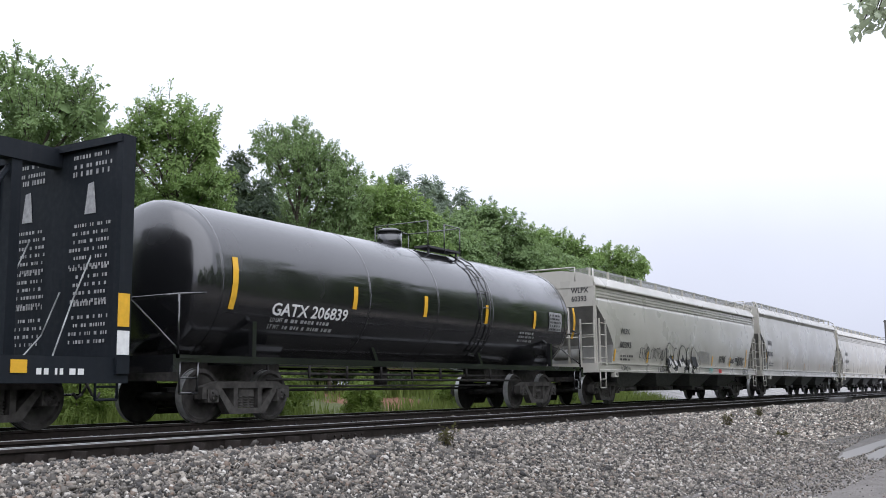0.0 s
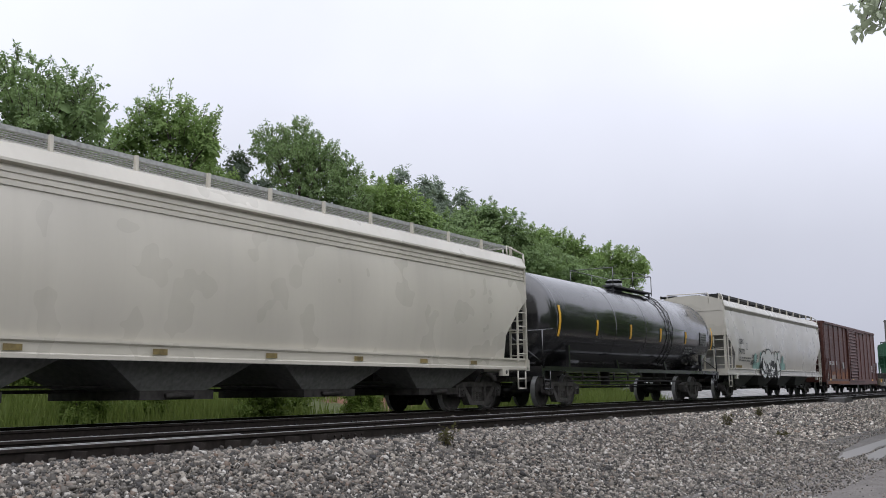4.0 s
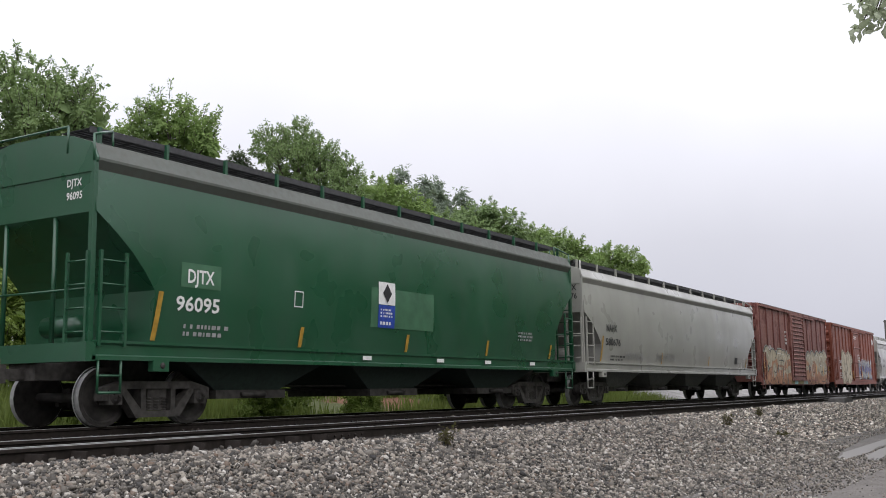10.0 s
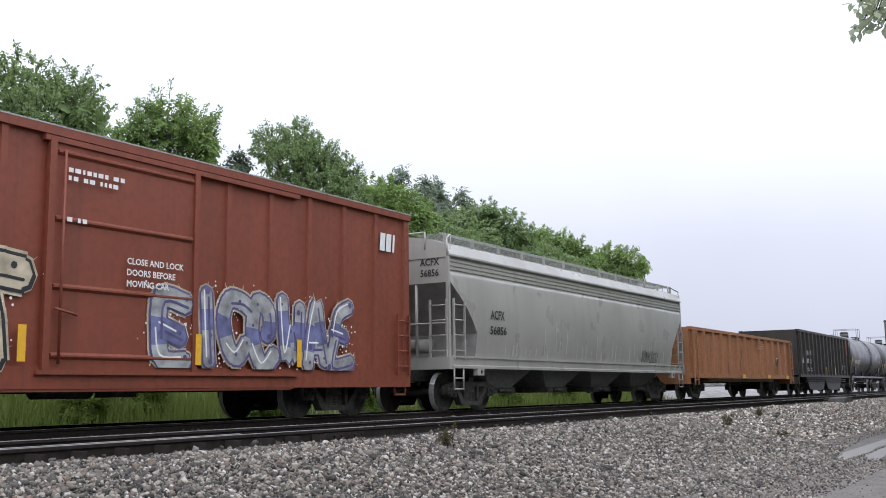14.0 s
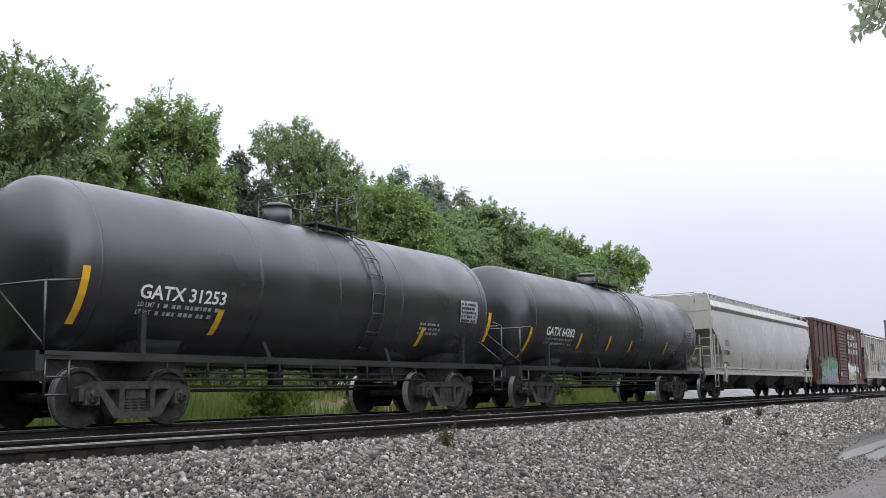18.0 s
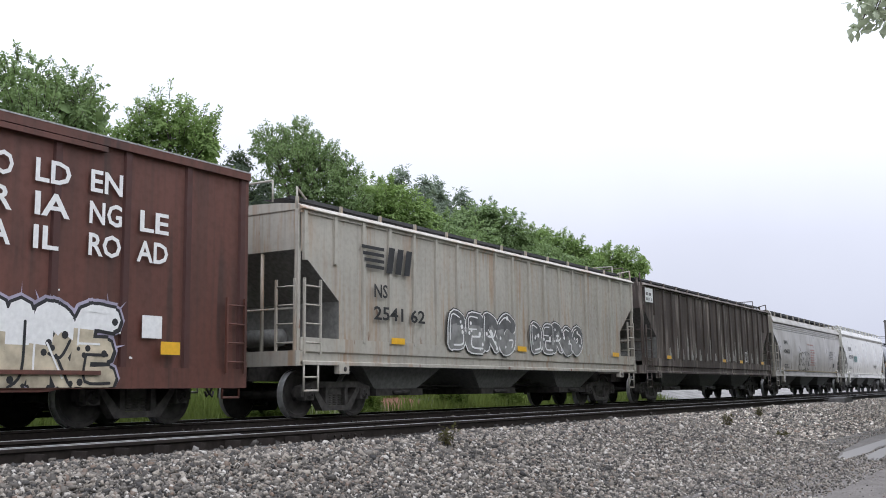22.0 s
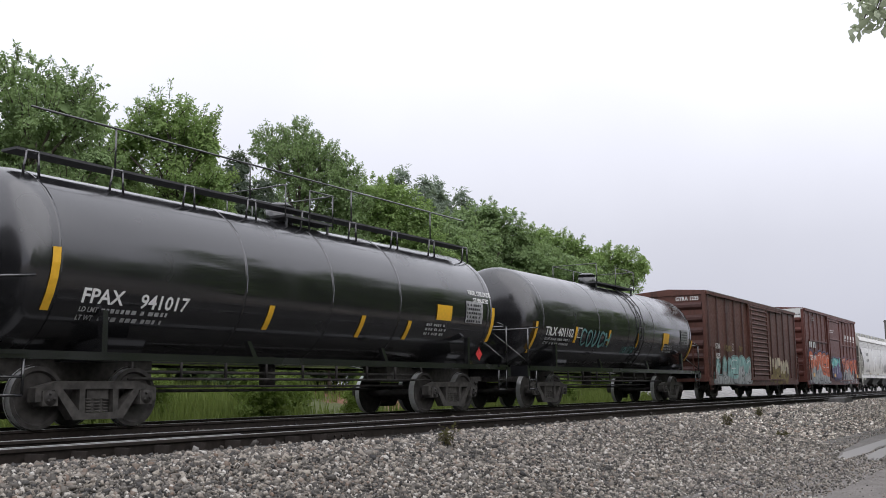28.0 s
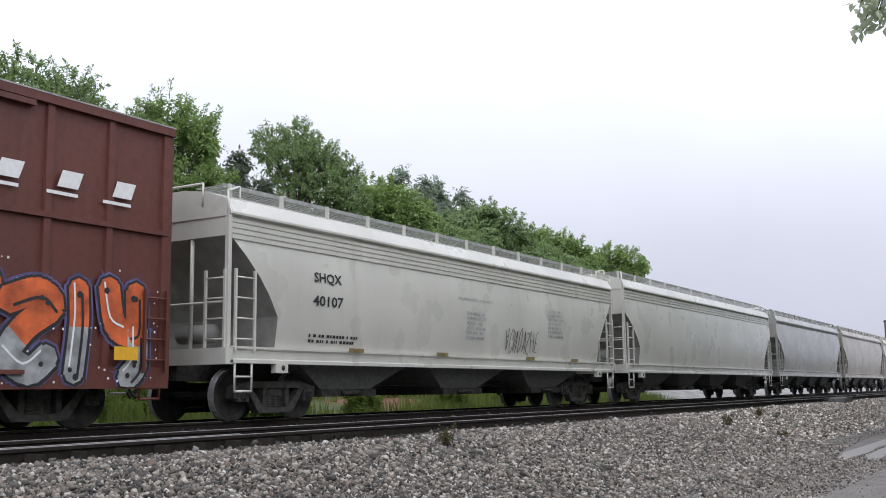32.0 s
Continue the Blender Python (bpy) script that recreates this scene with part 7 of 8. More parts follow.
    lettering(car, "CM", -5.51, 2.18, 0.26, CHALK, lambda z: -1.56, width=0.49)
    lettering(car, "HX", -4.67, 2.20, 0.24, CHALK, lambda z: -1.56, width=0.43)
    lettering(car, "420", -5.54, 1.76, 0.23, CHALK, lambda z: -1.56, width=0.57)
    lettering(car, "12", -4.68, 1.74, 0.24, CHALK, lambda z: -1.56, width=0.30)
    data_lines(car, -5.5, 1.3, 1.3, CHALK, lambda z: -1.56, 35)
    for x in (-h + 0.42, -3.03, -0.38, 2.27):
        patch(car, "reflector", x, x + 0.12, 1.16, 1.16 + (0.95 if x < -5 else 0.42), YELLOW, lambda z: -1.56, "yellow reflective strip")
    part("placard", Shape().add([(-h + 0.82, -1.53, 1.74), (-h + 1.18, -1.53, 1.74), (-h + 1.0, -1.53, 2.1)], [(0, 1, 2)]), CHALK, car, "white triangular stencil")
    end_lettering(car, "CMHX 42012", -h - 0.012, 0.9, 3.14, 0.15, CHALK)
    bars(car, -3.9, 1.2, 0.5, 0.5, 5, DIM, lambda z: -1.53, 36)
    for x0, x1, z0, z1 in ((5.55, 5.95, 1.32, 1.35), (5.55, 5.95, 1.69, 1.72), (5.55, 5.58, 1.32, 1.72), (5.92, 5.95, 1.32, 1.72), (4.75, 4.98, 1.45, 1.75)):
        patch(car, "stencil_frame", x0, x1, z0, z1, CHALK, lambda z: -1.53, "white outlined stencil box")
    part("grime_panel", Shape().box(h - 0.9, h - 0.1, -1.54, -1.515, 2.4, 3.38), OXIDE, car, "rust-red patch on the trailing corner")

    car, h, sk = tank_car(289.5, 303.1, "black tank car with yellow strips and a domed housing", ((-6.1, 1.53, 2.38), (-3.18, 1.49, 1.91), (3.22, 1.49, 1.9), (6.1, 1.68, 2.4)), skin_mat=MATTE, dome=-0.2, rungs_at=1.1, rail=(0.1, 1.5))
    lettering(car, "GATX 31253", -5.02, 1.99, 0.22, CHALK, sk, width=1.90)
    data_lines(car, -5.0, 1.74, 1.8, DIM, sk, 37)
    car, h, sk = tank_car(304.0, 319.7, "black tank car with yellow strips and white lettering", ((-7.09, 1.35, 2.15), (-3.78, 1.67, 2.12), (-1.54, 1.66, 2.12), (0.34, 1.65, 2.04), (3.73, 1.67, 2.11), (7.1, 1.5, 2.11)), skin_mat=MATTE, dome=0.0, rungs_at=0.7, rail=(-0.9, 1.0))
    lettering(car, "GATX 64382", -6.13, 1.99, 0.24, CHALK, sk, width=1.87)
    data_lines(car, -6.1, 1.74, 2.0, DIM, sk, 38)

    car, h, sk = hopper(320.7, 338.8, GREY, "light grey covered hopper car with yellow strips", eave=3.72, cut=2.84, beads=0, reflect=6, pill=True)
    lettering(car, "UTCX", -7.47, 2.20, 0.24, INK, sk, width=0.62)
    lettering(car, "47544", -7.57, 1.82, 0.21, INK, sk, width=0.77)
    bars(car, -h + 1.4, 1.36, 1.0, 0.22, 2, INK, sk, 39)

    car, h, sk = boxcar(340.1, 355.6, BROWN, "brown-red boxcar with stencilled white words and graffiti", eave=4.3, door=(-0.165, 0.235), posts=13, post_mat=UMBER, end_mat=UMBER)
    lettering(car, "GT  RA", -6.65, 1.98, 0.18, DIM, lambda z: -1.566, width=1.0)
    for i, row in enumerate((("GO", "LD", "EN", ""), ("TR", "IA", "NG", "LE"), ("RA", "IL", "RO", "AD"))):
        for j, word in enumerate(row):
            if word:
                lettering(car, word, 2.45 + j * 0.94, 3.48 - i * 0.475, 0.34, CHALK, lambda z: -1.566, width=0.62 if word != "IL" else 0.45, label="stencilled white words")
    lettering(car, "10 92", -6.65, 1.61, 0.18, CHALK, lambda z: -1.566, width=0.99)
    graffiti(car, -6.2, -1.5, 0.58, 1.95, [LIME, MINT, LILAC], INK, lambda z: -1.562, 45, 8, "green, aqua and lilac sprayed letters", 0.04, 2, halo=LILAC, spikes=4, fat=0.24, word="ARUSE", slant=0.2)
    graffiti(car, 2.0, 4.9, 0.58, 1.75, [CHALK, PALE, PALE], INK, lambda z: -1.562, 46, 5, "white and cream sprayed letters", 0.05, 2, halo=LILAC, spikes=4, word="SURE")
    for x in (-h + 1.3, -1.0, 5.7):
        patch(car, "reflector", x, x + 0.4, 1.1, 1.3, YELLOW, lambda z: -1.66, "yellow reflective strip")
    patch(car, "data_plate", 5.4, 5.8, 1.35, 1.7, CHALK, lambda z: -1.566, "white consolidated stencil")

    car, h, sk = hopper(357.0, 374.0, SHEET, "dirty cream ribbed hopper car with black graffiti", eave=3.92, cut=3.16, foot=2.25, inset=1.2, beads=0, bays=3, ribs=19, low=1.46)
    for k in range(4):
        patch(car, "logo", -h + 2.0 - 0.05 * k, -h + 2.65, 3.0 + 0.13 * k, 3.07 + 0.13 * k, INK, lambda z: -1.625, "plain black striped mark")
    for x in (2.72, 3.05, 3.38):
        patch(car, "logo", -h + x, -h + x + 0.22, 2.95, 3.5, INK, lambda z: -1.625, "plain black block mark", lean=0.2)
    lettering(car, "NS", -6.23, 2.42, 0.28, INK, lambda z: -1.625, width=0.5)
    lettering(car, "2541 62", -6.23, 1.96, 0.28, INK, lambda z: -1.625, width=1.94)
    graffiti(car, -h + 5.2, -h + 8.4, 1.5, 2.25, [SMOKE, ASH], CHALK, lambda z: -1.62, 47, 6, "grey sprayed letters with pale outlines", 0.03, 2, halo=INK, word="BERG", fat=0.24)
    graffiti(car, -h + 9.4, -h + 12.6, 1.5, 2.2, [SMOKE, ASH], CHALK, lambda z: -1.62, 48, 6, "grey sprayed letters with pale outlines", 0.03, 2, halo=INK, word="BERGO", fat=0.24)
    for x in (-h + 2.9, -h + 8.6, h - 2.0):
        patch(car, "reflector", x, x + 0.5, 1.47, 1.6, YELLOW, lambda z: -1.625, "yellow reflective strip")

    car, h, sk = hopper(375.0, 391.8, SOOT, "soot-blackened ribbed hopper car with pale scrapes", eave=3.96, cut=3.2, foot=2.25, inset=1.2, beads=0, bays=3, ribs=19, low=1.46, bay_mat=BAY)
    patch(car, "data_plate", -h - 0.0, -h + 0.02, 3.3, 3.6, CHALK, sk)
    rnd = random.Random(5)
    for i in range(26):
        x = -h + 1.9 + i * 0.5 + rnd.uniform(-0.1, 0.1)
        if abs((x + h - 0.12) % 0.92 - 0.46) > 0.36:
            continue
        tall, q = rnd.choice((0.4, 0.6, 0.9, 1.3)) * rnd.uniform(0.7, 1.2), rnd.uniform(0.10, 0.30)
        k = rnd.uniform(1.48, 1.6)
        sh = Shape().add([(x, -1.572, k), (x + q, -1.572, k), (x + q * 1.05, -1.572, k + tall * 0.4), (x + q * 0.7, -1.572, k + tall * 0.55), (x + q * 0.62, -1.572, k + tall), (x + q * 0.4, -1.572, k + tall * 0.8), (x + q * 0.2, -1.572, k + tall * 0.9), (x + q * 0.1, -1.572, k + tall * 0.4)], [tuple(range(8))])
        part("paint_scrape", sh, SCRAPE, car, "pale scrape where soot washed off")
    patch(car, "data_plate", -h + 0.06, -h + 0.8, 3.4, 3.88, CHALK, lambda z: -1.625, "white plate at the leading top corner")
    bars(car, -h + 0.15, 3.45, 0.5, 0.36, 2, INK, lambda z: -1.632, 63)
    for x0, x1, z0, z1 in ((3.88, 4.2, 1.58, 1.62), (3.88, 4.2, 1.95, 1.99), (3.88, 3.92, 1.58, 1.99), (4.16, 4.2, 1.58, 1.99)):
        patch(car, "stencil_frame", x0, x1, z0, z1, CHALK, lambda z: -1.60, "white outlined stencil box")
    for x in (-h + 2.0, 0.38, 2.92, h - 1.9):
        patch(car, "reflector", x, x + 0.45, 1.5, 1.62, YELLOW, lambda z: -1.625, "yellow reflective strip")

    car, h, sk = hopper(392.8, 409.6, TAN, "dusty tan covered hopper car with outlined graffiti", eave=3.62, cut=3.1, bays=3, board_mat=GRATE, pill=True)
    lettering(car, "SHPX", -6.55, 2.60, 0.20, INK, sk, width=0.83)
    lettering(car, "454822", -6.60, 2.15, 0.21, INK, sk, width=1.19)
    end_lettering(car, "SHPX", -h - 0.012, -0.75, 3.42, 0.17, INK)
    end_lettering(car, "454822", -h - 0.012, -0.75, 3.16, 0.17, INK)
    bars(car, -h + 2.0, 1.42, 1.1, 0.22, 2, INK, sk, 40)
    graffiti(car, -3.3, -0.75, 1.33, 2.25, [TAN], INK, sk, 49, 5, "outlined hollow letters", 0.035, fat=0.17, word="SEBUS")
    bars(car, -1.1, 2.70, 1.8, 0.12, 1, BRICKRED, sk, 94)
    bars(car, -0.5, 1.6, 1.1, 0.95, 7, BRICKRED, sk, 95)
    bars(car, 4.7, 2.05, 1.2, 0.5, 5, INK, sk, 96)
    patch(car, "data_plate", 5.7, 6.1, 1.55, 1.8, INK, sk, "dark square stencil panel")
    patch(car, "rust_line", -h + 1.4, h - 1.4, 1.262, 1.30, OLIVE, lambda z: -1.612, "rusty seam along the sill")

    car, h, sk = hopper(410.6, 427.0, WHITE, "off-white covered hopper car with small green graffiti", eave=3.72, cut=2.95, beads=0, bays=3, pill=True)
    lettering(car, "SOXX", -6.49, 2.74, 0.26, INK, sk, width=1.08)
    lettering(car, "475147", -6.50, 2.22, 0.25, INK, sk, width=1.47)
    end_lettering(car, "SOXX", -h - 0.012, -0.75, 3.42, 0.17, INK)
    end_lettering(car, "475147", -h - 0.012, -0.75, 3.16, 0.17, INK)
    bars(car, -h + 1.9, 1.55, 1.2, 0.2, 2, INK, sk, 42)
    tag_lines(car, -4.85, -3.6, 2.0, 2.45, DIMTEAL, sk, 50, 6, 0.05)
    tag_lines(car, 3.2, 4.5, 1.7, 1.95, INK, sk, 97, 6, 0.014)
    lettering(car, "YOUNG FREAKS", -h + 3.0, 1.04, 0.15, INK, lambda z: -1.61, label="sprayed black words")

    car, h, sk = tank_car(428.2, 442.4, "black tank car with a yellow placard", ((-6.4, 1.5, 2.34), (-3.4, 1.92, 2.37), (-1.0, 1.92, 2.37), (1.24, 1.92, 2.37), (3.29, 1.91, 2.37), (6.55, 1.5, 2.34)))
    patch(car, "placard", -h + 8.4, -h + 9.3, 2.12, 2.55, YELLOW, sk, "yellow notice panel")
    bars(car, h - 3.6, 1.8, 1.0, 0.3, 2, CHALK, sk, 43)
    car, h, sk = tank_car(443.6, 458.2, "black tank car with a long railed top walkway", ((-6.38, 1.7, 2.6), (-1.69, 1.63, 2.06), (1.13, 1.6, 2.04), (2.85, 1.62, 2.02), (6.5, 1.69, 2.53)), long_walk=True, rail=(-0.6, 0.9), rungs_at=0.3)
    lettering(car, "FPAX", -5.82, 1.85, 0.22, CHALK, sk, width=0.79)
    lettering(car, "941017", -4.71, 1.83, 0.22, CHALK, sk, width=1.02)
    patch(car, "placard", h - 3.4, h - 2.75, 2.1, 2.45, YELLOW, sk, "yellow notice panel")
    lettering(car, "VINYL CHLORIDE", h - 1.95, 2.78, 0.12, CHALK, sk, width=1.1, label="white painted cargo words")
    lettering(car, "STABILIZED", h - 1.75, 2.62, 0.10, CHALK, sk, width=0.75, label="white painted cargo words")
    for x in (h - 1.55,):
        part("placard", Shape().add([(x, -1.49, 1.2), (x + 0.16, -1.49, 1.36), (x, -1.49, 1.52), (x - 0.16, -1.49, 1.36)], [(0, 1, 2, 3)]), RED, car, "red diamond hazard placard")
    data_lines(car, -5.8, 1.6, 2.0, DIM, sk, 44)
    car, h, sk = tank_car(459.3, 474.0, "black tank car with thin green graffiti", ((-6.75, 1.49, 2.33), (-4.12, 1.84, 2.3), (-1.58, 1.84, 2.31), (0.92, 1.85, 2.31), (3.47, 1.82, 2.3), (6.5, 1.51, 2.27)))
    lettering(car, "TILX 401102", -6.14, 1.99, 0.24, CHALK, sk, width=1.86)
    data_lines(car, -6.1, 1.74, 1.8, DIM, sk, 45)
    scrawl(car, "COUCH", -3.8, -1.5, 1.72, 2.26, DIMTEAL, sk, 51, 0.06)
    scrawl(car, "LOUISA", -0.3, 0.75, 1.6, 1.88, DIMTEAL, sk, 52, 0.05)
    for x0, x1, z0, z1 in ((-4.0, -3.72, 1.98, 2.0), (-4.0, -3.72, 2.26, 2.28), (-4.0, -3.98, 1.98, 2.28), (-3.74, -3.72, 1.98, 2.28)):
        patch(car, "stencil_frame", x0, x1, z0, z1, CHALK, sk, "white outlined stencil box")
    patch(car, "placard", h - 4.0, h - 3.4, 2.05, 2.42, YELLOW, sk, "yellow notice panel")

    car, h, sk = boxcar(475.0, 490.35, BROWN, "brown-red boxcar with pale aqua graffiti", eave=4.3, door=(-0.21, 0.212), posts=13, post_mat=UMBER, end_mat=UMBER)
    lettering(car, "GTRA", -6.84, 2.05, 0.22, CHALK, lambda z: -1.566, width=0.68)
    end_lettering(car, "GTRA 1235", -h - 0.03, -0.3, 3.98, 0.16, CHALK)
    lettering(car, "1235", -6.85, 1.65, 0.22, CHALK, lambda z: -1.566, width=0.65)
    graffiti(car, -7.1, -1.3, 0.56, 1.6, [MINT, SILVER], SMOKE, lambda z: -1.562, 52, 6, "aqua and silver sprayed letters", 0.028, 2, halo=MINT, fat=0.27, word="LUERS", slant=0.35)
    tag_lines(car, -5.6, -4.5, 1.95, 2.25, OLIVE, lambda z: -1.556, 58, 7, 0.03)
    tag_lines(car, -3.4, -2.8, 1.95, 2.25, OLIVE, lambda z: -1.556, 59, 3, 0.025)
    for x0, x1, z0, z1 in ((-4.42, -4.16, 2.03, 2.05), (-4.42, -4.16, 2.29, 2.31), (-4.42, -4.4, 2.03, 2.31), (-4.18, -4.16, 2.03, 2.31)):
        patch(car, "stencil_frame", x0, x1, z0, z1, CHALK, lambda z: -1.562, "white outlined stencil box")
    graffiti(car, 1.6, 5.5, 0.58, 1.85, [PALE, OLIVE], BROWN, lambda z: -1.562, 53, 5, "tan sprayed letters", 0.03, fat=0.17, word="LUENO")

    car, h, sk = boxcar(492.75, 508.3, PLUM, "tall brown-red boxcar with vivid orange and silver graffiti", eave=4.72, door=(-0.24, 0.235), corrugated=False, posts=15)
    for y0, z0, w, rows in ((-1.35, 4.38, 0.7, 1), (0.3, 4.3, 0.9, 1), (-0.6, 3.75, 0.8, 4), (-0.6, 3.15, 0.9, 3)):
        rnd, sh = random.Random(rows + int(z0 * 10)), Shape()
        for r in range(rows):
            y, zz = y0, z0 - r * 0.11
            while y < y0 + w:
                q = rnd.uniform(0.03, 0.09)
                sh.add([(-h - 0.03, y, zz), (-h - 0.03, y + q, zz), (-h - 0.03, y + q, zz + 0.06), (-h - 0.03, y, zz + 0.06)], [(0, 1, 2, 3)])
                y += q + rnd.choice((0.02, 0.05))
        tagged(part("lettering", sh, INK if z0 > 4 else CHALK, car, "rows of small painted lettering on the end"), kind="stuff")
    part("end_panel", Shape().box(-h - 0.02, -h + 0.02, -1.5, 1.5, 4.2, 4.75), CHALK, car, "white painted panel across the end top")
    lettering(car, "729 090", -7.03, 1.93, 0.28, CHALK, lambda z: -1.578, width=1.59)
    for i in range(4):
        patch(car, "logo", -h + 0.78 + i * 0.36 + (0.25 if i > 1 else 0), -h + 1.02 + i * 0.36 + (0.25 if i > 1 else 0), 2.62, 2.95, CHALK, lambda z: -1.566, "plain white painted mark")
        patch(car, "logo", 3.62 + i * 0.98, 3.98 + i * 0.98, 3.45, 3.70, CHALK, lambda z: -1.566, "plain white painted mark", lean=0.35)
        patch(car, "logo", 3.45 + i * 0.98, 3.98 + i * 0.98, 3.33, 3.38, CHALK, lambda z: -1.566)
    graffiti(car, -7.4, -1.6, 0.62, 2.25, [FLAME, FLAME, SILVER, SILVER], INK, lambda z: -1.562, 54, 6, "orange and silver sprayed letters", 0.06, 2, halo=VIOLET, spikes=6, fat=0.22, word="ROZEE", slant=0.1)
    graffiti(car, 1.4, 7.3, 0.62, 2.15, [FLAME, FLAME, SILVER, SILVER], INK, lambda z: -1.562, 56, 7, "orange, violet and silver sprayed letters", 0.04, 2, halo=VIOLET, spikes=8, fat=0.16)
    graffiti(car, -1.5, 1.4, 0.9, 2.1, [TEAL, VIOLET, VIOLET], INK, lambda z: -1.64, 57, 4, "teal and violet sprayed letters", 0.05, 1, halo=VIOLET, fat=0.2)
    for s in (-1, 1):
        for a, b in ((-h + 0.9, -2.05), (2.05, h - 0.1)):
            part("belt_rail", Shape().box(a, b, s * 1.555 - 0.035, s * 1.555 + 0.035, 2.98, 3.06), PLUM, car)
    for x in (-6.9, -1.0, 6.6):
        patch(car, "reflector", x, x + 0.45, 1.0, 1.2, YELLOW, lambda z: -1.67, "yellow reflective strip")
    bars(car, -1.5, 3.65, 1.2, 0.24, 2, CHALK, lambda z: -1.65, 61)
    bars(car, -6.2, 4.15, 0.9, 0.28, 3, DIM, lambda z: -1.566, 62)

    car, h, sk = hopper(509.65, 526.7, WHITE, "light grey covered hopper car with corrugated eaves", eave=3.55, cut=3.2, bays=3, beads=4)
    lettering(car, "SHQX", -6.32, 2.57, 0.19, INK, sk, width=0.86)
    lettering(car, "40107", -6.35, 2.12, 0.20, INK, sk, width=0.93)
    bars(car, -h + 2.1, 1.42, 1.8, 0.2, 2, INK, sk, 46)
    tag_lines(car, 1.3, 3.2, 1.35, 2.1, SMOKE, sk, 57, 8, 0.014)
    bars(car, -0.95, 2.62, 1.9, 0.10, 1, DIM, sk, 47)
    bars(car, -0.6, 1.7, 0.9, 0.7, 6, DIM, sk, 98)
    bars(car, 3.8, 1.9, 1.1, 0.8, 7, DIM, sk, 48)
    for x in (-5.25, -2.0, 2.4, 5.2):
        patch(car, "reflector", x, x + 0.5, 1.26, 1.34, OLIVE, lambda z: -1.612, "dull yellow reflective strip")
    hopper(527.8, 546.5, WHITE, "light grey covered hopper car with long sills", eave=3.72, cut=2.9, beads=3)
    hopper(548.0, 564.0, COOL, "cool grey covered hopper car", eave=3.7, cut=2.9, beads=0)
    hopper(565.2, 581.0, TAN, "tan covered hopper car", eave=3.7, cut=2.9, beads=0)
    hopper(582.2, 598.2, GREY, "light grey covered hopper car at the tail of the view", eave=3.7, cut=2.9, beads=0)


build_train()


# ---------------------------------------------------------------- far things and small things
def warehouse():
    b = thing("warehouse", "low white warehouse with a flat roof and large grid windows", "building", at=(122, 46, 0.6))
    part("wall", Shape().box(0, 44, 0, 14, -0.5, 5.9), plain("white_siding", (0.66, 0.67, 0.66), 0.7, 0, 0.08, 3), b, "white painted metal siding")
    part("roof", Shape().box(-0.3, 44.3, -0.3, 14.3, 5.9, 6.3), plain("roof_edge", (0.36, 0.37, 0.38), 0.7), b, "flat roof with a grey edge")
    glass = plain("window_glass", (0.12, 0.14, 0.16), 0.15, 0, 0.1)
    frame_mat = plain("window_frame", (0.62, 0.62, 0.61), 0.6)
    for i in range(5):
        x = 14.5 + i * 5.8
        wf = part("window", Shape().box(x, x + 5.0, -0.06, 0.02, 1.2, 4.7), frame_mat, b, "large grid window")
        for k in range(3):
            part("pane", Shape().box(x + 0.2 + k * 1.6, x + 1.6 + k * 1.6, -0.08, -0.05, 1.4, 4.5), glass, wf)


warehouse()


def utility_pole(x, y, h, arm, label):
    p = thing("utility_pole", label, "pole", at=(x, y, ground_z(x, y)))
    part("post", Shape().rod((0, 0, -0.3), (0, 0, h), 0.16, 10, 0.11), TIMBER, p)
    part("crossarm", Shape().box(-0.07, 0.07, -arm, arm, h - 0.7, h - 0.55), TIMBER, p)
    for s in (-0.9, -0.4, 0.4, 0.9):
        part("insulator", Shape().rod((0, s * arm, h - 0.55), (0, s * arm, h - 0.4), 0.05, 8), STEEL, p)


utility_pole(150, 48, 9.0, 1.1, "thin wooden utility pole behind the warehouse")


def signal_mast():
    s = thing("signal_mast", "tall steel signal mast with a bracket arm beside the line", "signal mast", at=(150, 20.8, 0.2))
    part("post", Shape().rod((0, 0, -0.3), (0, 0, 9.2), 0.13, 10), IRON, s)
    part("bracket", Shape().box(-0.06, 0.06, -2.6, 0.2, 8.9, 9.1).rod((0, -2.4, 8.9), (0, 0, 7.6), 0.05), IRON, s)
    part("signal_head", Shape().box(-0.15, 0.15, -2.8, -2.3, 6.2, 8.6), IRON, s, "dark signal head")


signal_mast()


def puddle(x, y, half_x, half_y, turn, seed):
    rnd = random.Random(seed)
    pts, n = [(0, 0, 0)], 48
    f1, f2 = rnd.uniform(0, 6), rnd.uniform(0, 6)
    for i in range(n):
        a = 2 * math.pi * i / n
        k = 1 + 0.22 * math.sin(3 * a + f1) + 0.14 * math.sin(7 * a + f2)
        pts.append((half_x * k * math.cos(a), half_y * k * math.sin(a), 0))
    ob = new("puddle", Shape().add(pts, [(0, 1 + i, 1 + (i + 1) % n) for i in range(n)]).mesh("puddle", WATER))
    ob.matrix_world = pose(x, y, -0.895 + 0.002 * (seed - 5), 0, 0, turn)
    tagged(ob, "shallow rain puddle on the gravel lot", "puddle", "rain puddles")


for spot in PUDDLES:
    puddle(*spot)


